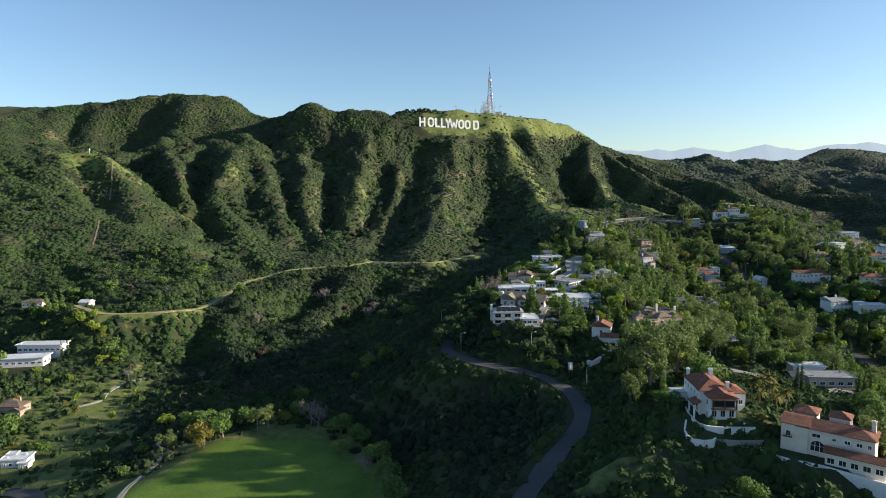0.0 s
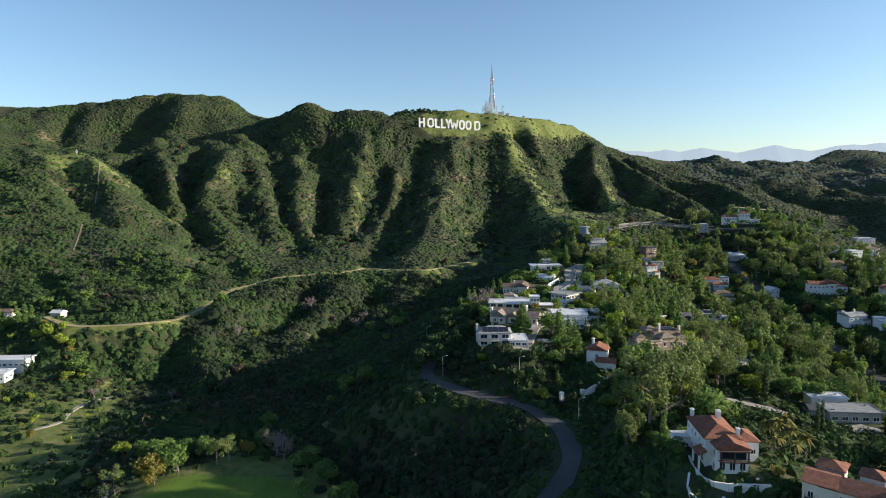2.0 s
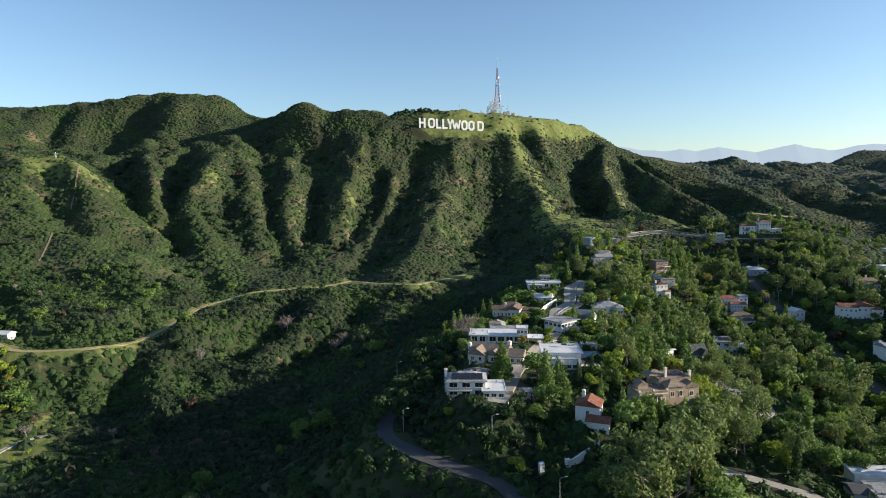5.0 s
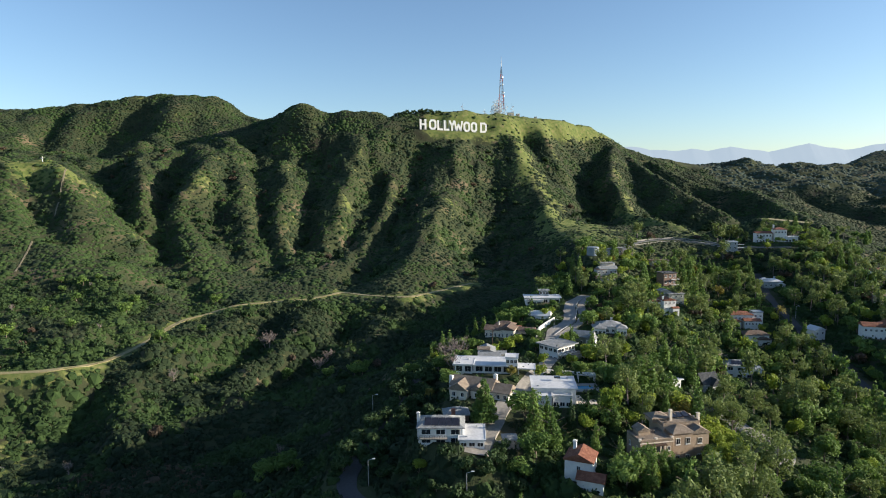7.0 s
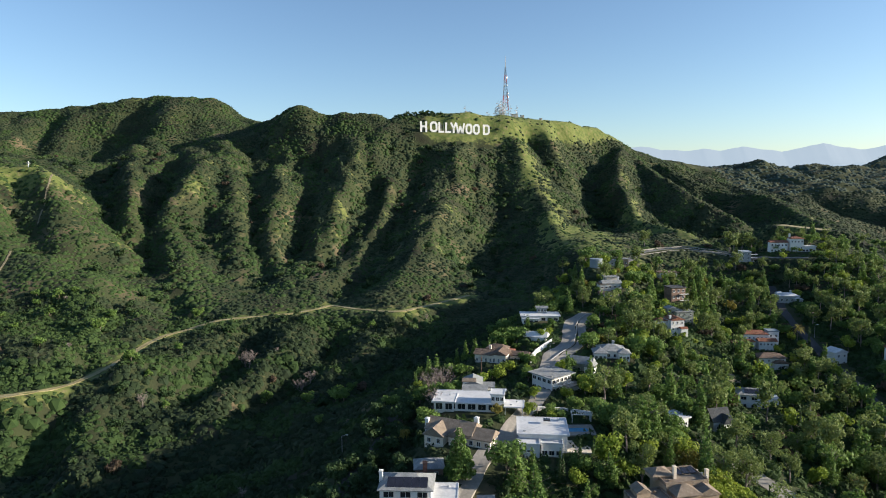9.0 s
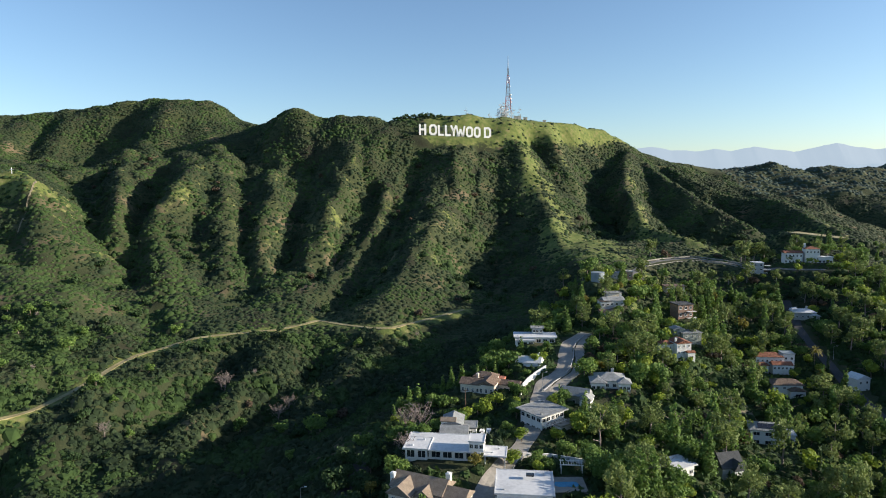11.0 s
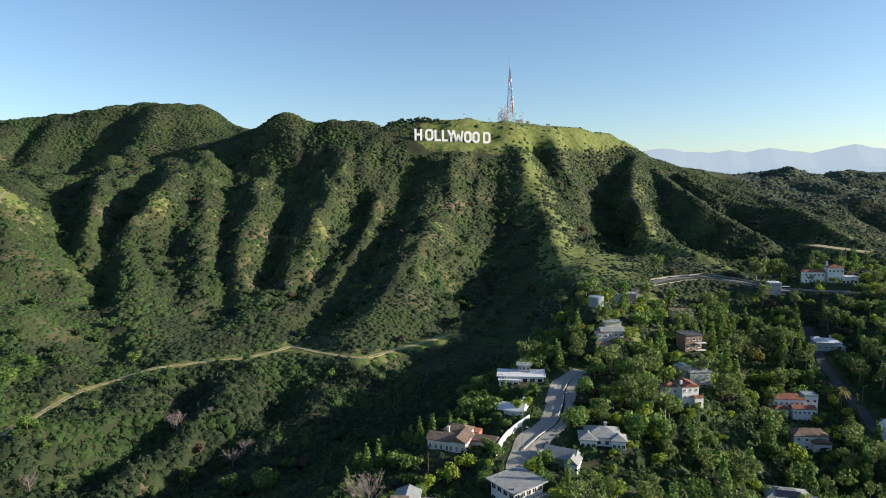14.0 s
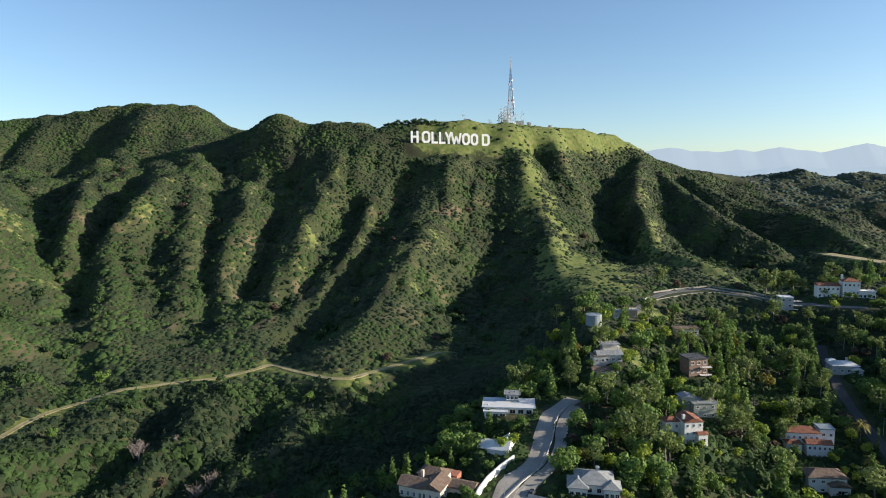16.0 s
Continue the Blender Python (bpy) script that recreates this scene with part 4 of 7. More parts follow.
def block(parent, cx, cy, w, d, z0, z1, wall, kind, roofmat, rise=2.0, over=0.5, south=0, east=0, west=0, storeys=1, win=(1.3, 1.4), foot=4.0):
    """One wing: walls on a deep footing, roof and rows of windows."""
    x0, x1, y0, y1 = cx - w / 2, cx + w / 2, cy - d / 2, cy + d / 2
    part("wall", box(x0, x1, y0, y1, z0 - foot, z1), wall, parent)
    if kind.startswith("gable"):
        bm = bmesh.new()
        if kind == "gable_x":
            tri = [[(x, y0, z1), (x, y1, z1), (x, cy, z1 + rise * d / (d + 2 * over) * 0.98)] for x in (x0, x1)]
        else:
            tri = [[(x0, y, z1), (x1, y, z1), (cx, y, z1 + rise * w / (w + 2 * over) * 0.98)] for y in (y0, y1)]
        va, vb = [bm.verts.new(p) for p in tri[0]], [bm.verts.new(p) for p in tri[1]]
        bm.faces.new(va)
        bm.faces.new(list(reversed(vb)))
        for i in range(3):
            bm.faces.new((va[i], vb[i], vb[(i + 1) % 3], va[(i + 1) % 3]))
        part("gable", bm, wall, parent)
    if kind:
        r = roof(parent, kind, x0, x1, y0, y1, z1 + (0.0 if kind == "flat" else 0.22), roofmat, rise, over)
    h = (z1 - z0) / storeys
    for s in range(storeys):
        z = z0 + h * (s + 0.55)
        for i in range(south):
            window_at(parent, x0 + w * (i + 0.5) / south, y0, z, 0, min(win[0], w / south * 0.8), min(win[1], h * 0.7))
        for i in range(east):
            window_at(parent, x1, y0 + d * (i + 0.5) / east, z, 90, min(win[0], d / east * 0.8), min(win[1], h * 0.7))
        for i in range(west):
            window_at(parent, x0, y0 + d * (i + 0.5) / west, z, -90, min(win[0], d / west * 0.8), min(win[1], h * 0.7))


def chimney(parent, x, y, z0, z1, mat, w=0.9):
    bm = box(x - w / 2, x + w / 2, y - w / 2, y + w / 2, z0, z1)
    bm_box(bm, x - w / 2 - 0.12, x + w / 2 + 0.12, y - w / 2 - 0.12, y + w / 2 + 0.12, z1 + 0.003, z1 + 0.2)
    bm_box(bm, x - w / 4, x + w / 4, y - w / 4, y + w / 4, z1 + 0.2, z1 + 0.45)
    part("chimney", bm, mat, parent)


def balcony(parent, x0, x1, y, z, depth=1.5, mat=None):
    part("balcony_floor", box(x0, x1, y - depth, y - 0.003, z - 0.2, z), mat or M_CONCRETE, parent)
    bm = bmesh.new()
    bm_box(bm, x0, x1, y - depth, y - depth + 0.06, z + 0.95, z + 1.05)
    n = max(3, int((x1 - x0) / 0.7))
    for i in range(n + 1):
        x = x0 + 0.03 + (x1 - x0 - 0.06) * i / n
        bm_box(bm, x - 0.03, x + 0.03, y - depth, y - depth + 0.06, z + 0.002, z + 0.95)
    part("railing", bm, M_WOOD, parent)


def sheet_wall(name, pts, height, thick, mat, label, cat, level=None):
    """A free-standing garden or retaining wall along points of (x, y)."""
    bm = bmesh.new()
    for (ax, ay), (bx, by) in zip(pts, pts[1:]):
        d = Vector((bx - ax, by - ay, 0)).normalized()
        s = Vector((-d.y, d.x, 0)) * thick / 2
        za, zb = float(ground_at(ax, ay)), float(ground_at(bx, by))
        v = []
        for (x, y, g) in ((ax, ay, za), (bx, by, zb)):
            for sg in (-1, 1):
                for z in (g - 1.5, g + height if level is None else max(level, g + 0.4)):
                    v.append(bm.verts.new((x + sg * s.x, y + sg * s.y, z)))
        for f in ((0, 1, 5, 4), (2, 6, 7, 3), (1, 3, 7, 5), (0, 2, 3, 1), (4, 5, 7, 6), (0, 4, 6, 2)):
            bm.faces.new([v[i] for i in f])
    bmesh.ops.recalc_face_normals(bm, faces=bm.faces)
    me = bpy.data.meshes.new(name)
    bm.to_mesh(me)
    bm.free()
    me.materials.append(mat)
    return tagged(new(name, me), label, cat)


# ---- hillside sign ----
def letter(kind, w, h):
    """Upright steel letter, w wide and h high, as strokes of sheet with thickness."""
    bm, t, d = bmesh.new(), 2.5, 0.7

    def bar(x0, z0, x1, z1, width=t):
        a, b = Vector((x0, 0, z0)), Vector((x1, 0, z1))
        n = Vector((-(b - a).z, 0, (b - a).x)).normalized() * width / 2
        v = [bm.verts.new(p + Vector((0, y, 0))) for y in (-d / 2, d / 2) for p in (a - n, b - n, b + n, a + n)]
        for f in ((0, 1, 2, 3), (7, 6, 5, 4), (0, 4, 5, 1), (1, 5, 6, 2), (2, 6, 7, 3), (3, 7, 4, 0)):
            bm.faces.new([v[i] for i in f])

    def ring(outer, inner):
        vs = [[bm.verts.new((x, y, z)) for x, z in loop] for y in (-d / 2, d / 2) for loop in (outer, inner)]
        n = len(outer)
        for i in range(n):
            j = (i + 1) % n
            bm.faces.new((vs[0][i], vs[0][j], vs[1][j], vs[1][i]))
            bm.faces.new((vs[2][j], vs[2][i], vs[3][i], vs[3][j]))
            bm.faces.new((vs[0][j], vs[0][i], vs[2][i], vs[2][j]))
            bm.faces.new((vs[1][i], vs[1][j], vs[3][j], vs[3][i]))

    e = t / 2
    if kind == "H":
        bar(e, 0, e, h)
        bar(w - e, 0, w - e, h)
        bar(t, h * 0.52, w - t, h * 0.52)
    elif kind == "L":
        bar(e, 0, e, h)
        bar(t, e, w, e)
    elif kind == "Y":
        bar(w / 2, 0, w / 2, h * 0.48)
        bar(w / 2, h * 0.44, e, h, t * 0.95)
        bar(w / 2, h * 0.44, w - e, h, t * 0.95)
    elif kind == "W":
        for x0, x1 in ((0.1, 0.3), (0.5, 0.3), (0.5, 0.72), (0.9, 0.72)):
            bar(w * x0, h if x0 in (0.1, 0.9) else h * 0.72, w * x1, 0.6, t * 0.85)
    elif kind == "O":
        c, k = 2.6, 1.5
        loop = lambda x0, x1, z0, z1, q: [(x0 + q, z0), (x1 - q, z0), (x1, z0 + q), (x1, z1 - q), (x1 - q, z1), (x0 + q, z1), (x0, z1 - q), (x0, z0 + q)]   # noqa: E731
        ring(loop(0, w, 0, h, c), loop(t, w - t, t, h - t, k))
    else:
        c = 2.6
        ring([(0, 0), (w - c, 0), (w, c), (w, h - c), (w - c, h), (0, h), (0, h * 0.6), (0, h * 0.4)], [(t, t), (w - t - 1, t), (w - t, t + 1), (w - t, h - t - 1), (w - t - 1, h - t), (t, h - t), (t, h * 0.6), (t, h * 0.4)])
    bmesh.ops.recalc_face_normals(bm, faces=bm.faces)
    return bm


sign = thing("hillside_sign", "huge white steel capital letters on a grassy slope", "sign", 0, 0, 0)
for ch, x0, x1, z0 in (("H", -19.6, -10.6, 487.6), ("O", -7.2, 2.6, 487.4), ("L", 3.6, 11.2, 486.6), ("L", 12.2, 19.6, 486.3), ("Y", 18.6, 28.0, 486.2),
                       ("W", 25.4, 38.4, 485.3), ("O", 38.6, 47.6, 484.8), ("O", 48.4, 57.2, 484.4), ("D", 61.2, 70.4, 483.8)):
    y = 894.5 + 0.19 * (x0 - 25)
    part("letter_" + ch, letter(ch, x1 - x0, 13.4), M_SIGN, sign, "", pose(x0, y, z0, 0, 0, 11))
    bm = bmesh.new()
    for k in (0.15, 0.5, 0.85):
        x, yy = x0 + (x1 - x0) * k, y + (x1 - x0) * k * 0.19
        bm_box(bm, x - 0.2, x + 0.2, yy + 0.5, yy + 0.9, z0 - 6, z0 + 12.5)
        bm_tube(bm, (x, yy + 0.9, z0 + 9), (x, yy + 7, z0 + 2), 0.15, 0.15, 4)
    part("support_frame", bm, M_STEEL, sign)

# ---- summit: lattice mast, small masts, huts ----
tower = thing("radio_mast", "tall red and white steel lattice radio mast on the summit", "radio mast", 100, 1000, 507)
H_TOW = 97.0
for lo, hi, m, red in ((0.0, 0.2, M_SIGN, 0), (0.2, 0.42, M_RED, 1), (0.42, 0.6, M_STEEL, 0), (0.6, 0.72, M_RED, 1), (0.72, 0.83, M_STEEL, 0)):
    bm = bmesh.new()
    half = lambda k: 4.9 * (1 - k / 0.86) + 0.45      # noqa: E731
    steps = 4
    for i in range(steps):
        a, b = lo + (hi - lo) * i / steps, lo + (hi - lo) * (i + 1) / steps
        pa = [(sx * half(a), sy * half(a), a * H_TOW) for sx, sy in ((-1, -1), (1, -1), (1, 1), (-1, 1))]
        pb = [(sx * half(b), sy * half(b), b * H_TOW) for sx, sy in ((-1, -1), (1, -1), (1, 1), (-1, 1))]
        for k in range(4):
            bm_tube(bm, pa[k], pb[k], 0.34, 0.32, 4)
            bm_tube(bm, pa[k], pb[(k + 1) % 4], 0.17, 0.17, 3)
            bm_tube(bm, pb[k], pb[(k + 1) % 4], 0.17, 0.17, 3)
    part("lattice_section", bm, m, tower, "red lattice section" if red else "")
bm = bmesh.new()
bm_tube(bm, (0, 0, 0.83 * H_TOW), (0, 0, 0.93 * H_TOW), 0.55, 0.4, 6)
bm_tube(bm, (0, 0, 0.93 * H_TOW), (0, 0, H_TOW), 0.28, 0.15, 6)
part("top_antenna", bm, M_STEEL, tower)
rnd = random.Random(5)
for i in range(24):
    z = 6 + 62 * rnd.random() ** 2.2
    a = rnd.random() * 6.28
    k = 5.4 * (1 - z / H_TOW / 0.86) + 0.9
    bm = bmesh.new()
    bm_tube(bm, (k * math.cos(a), k * math.sin(a), z), ((k + 0.9) * math.cos(a), (k + 0.9) * math.sin(a), z), 1.1, 1.2, 10)
    part("dish", bm, M_SIGN, tower)
for x, y, h, n in ((90, 988, 23, 7), (94, 990, 29, 8), (86, 986, 17, 6), (92, 984, 14, 5), (97, 984, 19, 6), (88, 985, 24, 6), (92, 992, 26, 5), (96, 982, 22, 3), (84, 990, 16, 3), (113, 975, 18, 3), (40, 950, 14, 2), (72, 962, 9, 2), (106, 990, 20, 3)):
    z = float(ground_at(x, y))
    m = thing("antenna_mast", "slim grey steel antenna mast with white dishes on the summit", "antenna mast", x, y, z - 0.5, group="summit antennas")
    bm = bmesh.new()
    bm_tube(bm, (0, 0, 0), (0, 0, h), 0.35, 0.18, 6)
    for k in range(n):
        zz = h * (0.35 + 0.6 * k / n)
        bm_tube(bm, (-1.8, 0, zz), (1.8, 0, zz), 0.12, 0.12, 4)
    part("pole", bm, M_STEEL, m)
    for k in range(n):
        bm = bmesh.new()
        zz = h * (0.35 + 0.6 * k / n)
        bm_tube(bm, (1.6 * (-1) ** k, -0.3, zz), (1.6 * (-1) ** k, -1.0, zz), 0.9, 1.0, 9)
        part("dish", bm, M_SIGN, m)
for x, y, w, d, h in ((110, 968, 9, 6, 3.6), (92, 972, 7, 5, 3.2), (44, 945, 6, 4, 2.6), (150, 992, 4, 3, 2.4), (122, 980, 5, 4, 3.0)):
    z = float(ground_at(x, y))
    hut = thing("equipment_hut", "small pale concrete equipment hut on the summit", "hut", x, y, z, group="summit huts")
    part("wall", box(-w / 2, w / 2, -d / 2, d / 2, -2, h), M_CREAM, hut)
    roof(hut, "flat", -w / 2, w / 2, -d / 2, d / 2, h, M_ROOFWHITE, 0.1, 0.3)
    part("door", box(-0.5, 0.5, -d / 2 - 0.06, -d / 2 - 0.003, 0, 2.1), M_STEEL, hut)
z = float(ground_at(-396, 696))
cross = thing("hilltop_cross", "white painted cross standing on a bare hilltop", "cross", -396, 696, z)
cross.scale = (0.7, 0.7, 0.75)
part("post", box(-0.35, 0.35, -0.3, 0.3, -1, 7.6), M_SIGN, cross)
part("arm", box(-2.2, 2.2, -0.34, 0.34, 4.9, 5.6), M_SIGN, cross)

# water tank above the street
tank = thing("water_tank", "pale blue-grey steel water tank among trees", "water tank", 119, 526, 360.6)
tank.scale = (0.86, 0.86, 0.86)
bm = bmesh.new()
bm_tube(bm, (0, 0, -3), (0, 0, 7.2), 5.1, 5.1, 28)
part("shell", bm, M_TANK, tank)
bm = bmesh.new()
bm_tube(bm, (0, 0, 7.203), (0, 0, 7.6), 5.25, 5.2, 28)
bm_tube(bm, (0, 0, 7.6), (0, 0, 8.1), 5.2, 0.6, 28)
part("lid", bm, M_TANK, tank)
bm = bmesh.new()
for sx in (-0.25, 0.25):
    bm_box(bm, 3.2 + sx - 0.03, 3.2 + sx + 0.03, -4.25, -4.15, -1, 7.4)
for k in range(16):
    bm_box(bm, 2.95, 3.45, -4.23, -4.17, -0.6 + 0.5 * k, -0.55 + 0.5 * k)
part("ladder", bm, M_STEEL, tank)

# distant ranges beyond the basin, far behind all else; haze put in as emission
def far_range(name, y0, crest, base, seed, col, haze_glow, label):
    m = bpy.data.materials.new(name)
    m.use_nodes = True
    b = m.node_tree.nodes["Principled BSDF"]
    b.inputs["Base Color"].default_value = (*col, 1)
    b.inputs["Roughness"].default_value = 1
    b.inputs["Emission Color"].default_value = (*haze_glow, 1)
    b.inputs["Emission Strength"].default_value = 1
    xs = np.linspace(crest[0][0], crest[-1][0], 260)
    top = np.interp(xs, [c[0] for c in crest], [c[1] for c in crest]) + 5 * waves(xs, xs * 0, seed, 260, 4)
    v = []
    for dy, k in ((-300, 0), (-120, 0.6), (0, 1.0), (260, 0.5)):
        v.append(np.stack([xs, np.full_like(xs, y0 + dy), base + (top - base) * k], -1))
    v = np.concatenate(v)
    f = [(r * 260 + i, r * 260 + i + 1, (r + 1) * 260 + i + 1, (r + 1) * 260 + i) for r in range(3) for i in range(259)]
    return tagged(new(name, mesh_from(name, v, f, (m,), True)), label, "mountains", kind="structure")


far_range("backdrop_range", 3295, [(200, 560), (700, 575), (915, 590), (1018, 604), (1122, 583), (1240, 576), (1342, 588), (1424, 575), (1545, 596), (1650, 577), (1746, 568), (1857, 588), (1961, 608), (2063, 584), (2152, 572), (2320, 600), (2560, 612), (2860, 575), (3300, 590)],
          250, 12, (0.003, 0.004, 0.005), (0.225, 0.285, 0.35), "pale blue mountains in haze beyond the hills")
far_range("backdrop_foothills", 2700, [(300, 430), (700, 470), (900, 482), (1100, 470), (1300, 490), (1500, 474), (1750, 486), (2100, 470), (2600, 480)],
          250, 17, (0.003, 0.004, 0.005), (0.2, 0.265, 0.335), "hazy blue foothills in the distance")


# ---- houses of the ridge ----
def home(label, x, y, z, rz=0.0, cat="house", group="hillside houses"):
    return thing("house", label, cat, x, y, z, rz, group)


h = home("white two-storey house with a grey hipped roof and solar panels", 2.5, 247, 338.5, -3)
block(h, 0, 0, 13, 8.5, 0.2, 5.4, M_WHITE, "hip", M_SHINGLE, 2.2, 0.7, south=3, west=2, storeys=2, win=(2.8, 1.7))
for i in range(5):
    part("solar_panel", box(-1.0, 1.0, -1.55, 1.55, 0, 0.08), M_PANEL, h, "", pose(-3.8 + 2.1 * i, -2.6, 6.75, 25, 0, 0))
chimney(h, -6.9, 0.3, -2, 8.2, M_WHITE)
balcony(h, -6.2, 2.0, -4.25, 2.6)
block(h, 9.2, -1.8, 7.2, 11, 0.2, 3.0, M_WHITE, "flat", M_ROOFWHITE, 0.12, 0.5, south=3, win=(1.8, 1.3))

pav = thing("pavilion", "small open pavilion with a grey hipped roof on a terrace", "pavilion", 23, 246, 337)
for px, py in ((-1.7, -1.7), (1.7, -1.7), (1.7, 1.7), (-1.7, 1.7)):
    part("post", box(px - 0.1, px + 0.1, py - 0.1, py + 0.1, -1.5, 2.3), M_WOOD, pav)
roof(pav, "hip", -2, 2, -2, 2, 2.52, M_SHINGLE, 1.1, 0.4)
part("terrace", box(-4, 4, -3, 3, -2.5, 0.1), M_CONCRETE, pav)

h = home("long low white modern house with a flat roof and rooftop room", 22, 310, 340.6, -8)
block(h, -1.5, 0, 22, 10.5, 0, 3.2, M_WHITE, "flat", M_ROOFWHITE, 0.15, 1.4, south=6, west=3, win=(3.4, 2.7))
block(h, -9.5, -2.2, 7, 8, 0.0, 3.5, M_WHITE, "flat", M_ROOFWHITE, 0.1, 0.6, south=2, west=2, win=(2.6, 2.6))
block(h, 9.5, -3.2, 4.6, 5.6, 3.6, 6.6, M_WHITE, "flat", M_ROOFWHITE, 0.15, 0.3, south=3, east=1, win=(1.3, 1.5), foot=0.2)
roof(h, "flat", 12, 18.5, -6, 1, 2.3, M_ROOFWHITE, 0.1, 0.3)
for px, py in ((12.2, -5.8), (18.3, -5.8), (18.3, 0.8)):
    part("post", box(px - 0.12, px + 0.12, py - 0.12, py + 0.12, -3, 2.4), M_FRAME, h)
pool = thing("swimming_pool", "blue swimming pool in a pale terrace beside a modern house", "swimming pool", 17, 299, 338.6)
part("coping", box(-6, 6, -3.2, 3.2, -0.8, 0.12), M_CONCRETE, pool)
part("water", box(-4.8, 4.8, -2.1, 2.1, -0.3, 0.135), M_POOL, pool)

h = home("cream house with tan shingled gables and white chimneys", 16.5, 283, 340, -24)
block(h, -2, 0.5, 15, 8, 0, 3.2, M_CREAM, "gable_x", M_TANROOF, 2.7, 0.7, south=4, win=(1.4, 1.6))
block(h, -5.4, -4.2, 6.4, 6, -0.5, 3.0, M_CREAM, "gable_y", M_TANROOF, 2.5, 0.6, south=2, west=1, win=(1.3, 1.6))
block(h, 1.2, -3.6, 4.4, 4, -0.5, 2.8, M_CREAM, "gable_y", M_TANROOF, 1.9, 0.5, south=1, win=(2.0, 1.8))
block(h, 8.4, -0.5, 7.5, 7, -0.5, 2.6, M_CREAM, "gable_x", M_TANROOF, 2.3, 0.6, south=3, east=2, win=(1.3, 1.6))
part("terrace", box(6, 13.5, -8, -4.1, -3, -0.4), M_CONCRETE, h)
chimney(h, -10.2, -1.6, -1, 5.8, M_WHITE, 1.2)
chimney(h, 5.4, 2.2, 2, 6.9, M_WHITE, 1.3)
h = home("old brown shingled cottage with a red brick chimney", 7.5, 265.5, 336.5, 4)
block(h, 0, 0, 8, 6, 0, 3.4, M_BROWN, "hip", M_SHINGLE, 1.8, 0.5, south=2, win=(1.2, 1.3))
chimney(h, -1.2, -3.4, -1, 5.6, M_BRICK, 1.2)

h = home("large white flat-roofed modern house stepping down the slope", 43, 285, 337, -6)
block(h, 0.5, 0.5, 15, 13, 0, 5.8, M_WHITE, "flat", M_ROOFWHITE, 0.14, 0.7, east=2, west=1, win=(2.2, 1.7))
block(h, -4, -8, 6.5, 5, -4, 4.2, M_WHITE, "flat", M_ROOFWHITE, 0.3, 0.15, south=1, east=1, storeys=2, win=(1.2, 1.0))
block(h, 3.0, -7.0, 6.5, 4, -2, 4.0, M_WHITE, "flat", M_ROOFWHITE, 0.3, 0.2, south=3, win=(1.9, 1.6))
part("deck", box(8.1, 15.5, -6.6, 2.2, 0.35, 0.75), M_CREAM, h, "pale raised deck on slim posts")
for x in (9.0, 12.0, 15.0):
    part("deck_post", box(x - 0.15, x + 0.15, -6.3, -6.0, -6.0, 0.35), M_WHITE, h)
part("skylight", box(1, 3.2, 2, 3.4, 7.0, 7.5), M_GLASS, h)
pool = thing("swimming_pool", "kidney-shaped blue pool in a pale patio beside a white house", "swimming pool", 57.5, 294, 337.9)
part("coping", box(-6, 5, -4.5, 4.5, -1.2, 0.12), M_CONCRETE, pool)
bm = bmesh.new()
ring = [bm.verts.new((3.6 * math.cos(a) - 0.6, (2.2 + 0.7 * math.cos(2 * a)) * math.sin(a), zz)) for zz in (-0.2, 0.14) for a in [6.2832 * i / 20 for i in range(20)]]
bm.faces.new(ring[20:])
for i in range(20):
    bm.faces.new((ring[i], ring[(i + 1) % 20], ring[20 + (i + 1) % 20], ring[20 + i]))
part("water", bm, M_POOL, pool)
perg = thing("pergola", "white flat-topped pergola beside a pool", "pergola", 60, 303, 337.6, -6)
for px, py in ((-3.2, -1.5), (3.2, -1.5), (3.2, 1.5), (-3.2, 1.5)):
    part("post", box(px - 0.14, px + 0.14, py - 0.14, py + 0.14, -2.0, 2.6), M_WHITE, perg)
for py in (-1.5, 1.5):
    part("beam", box(-3.6, 3.6, py - 0.12, py + 0.12, 2.6, 2.85), M_WHITE, perg)
for i in range(9):
    part("rafter", box(-3.36 + 0.8 * i, -3.24 + 0.8 * i, -2.0, 2.0, 2.85, 3.0), M_WHITE, perg)
sheet_wall("garden_wall", [(46, 312), (55, 314), (66, 311)], 1.6, 0.4, M_WHITE, "low white garden wall beside a lawn", "wall")

h = home("white cottage with pale grey gabled roofs above a parking court", 25, 329, 338, -4)
block(h, -1, -3.5, 9, 7, 0, 3.8, M_WHITE, "gable_x", M_SHINGLE, 1.5, 0.5, south=3, win=(1.4, 1.5))
block(h, -2, 4, 7, 9, 0, 4.2, M_WHITE, "gable_y", M_SHINGLE, 1.6, 0.5, south=1, west=2, win=(1.3, 1.4))
block(h, -3.4, 0.6, 5, 3, 3.9, 5.6, M_WHITE, "gable_x", M_TANROOF, 1.0, 0.3, south=2, win=(1.0, 0.9), foot=0.5)
block(h, 4.4, 2.5, 4, 6, 0, 3.2, M_WHITE, "flat", M_SHINGLE, 0.1, 0.4, south=1)

h = home("white house with a wide fan-shaped pale grey flat roof", 57, 346, 335.0, 38)
block(h, 0, 0, 12, 11, -1, 6.4, M_WHITE, "flat", M_SHINGLE, 0.12, 1.3, south=5, west=4, storeys=2, win=(1.9, 1.6))
balcony(h, -5.5, 6, -5.5, 3.0, 1.8, M_WHITE)
block(h, 3, -8.5, 8, 4, -2, 2.6, M_WHITE, "flat", M_CONCRETE, 0.2, 0.2, south=2, win=(1.6, 1.4))

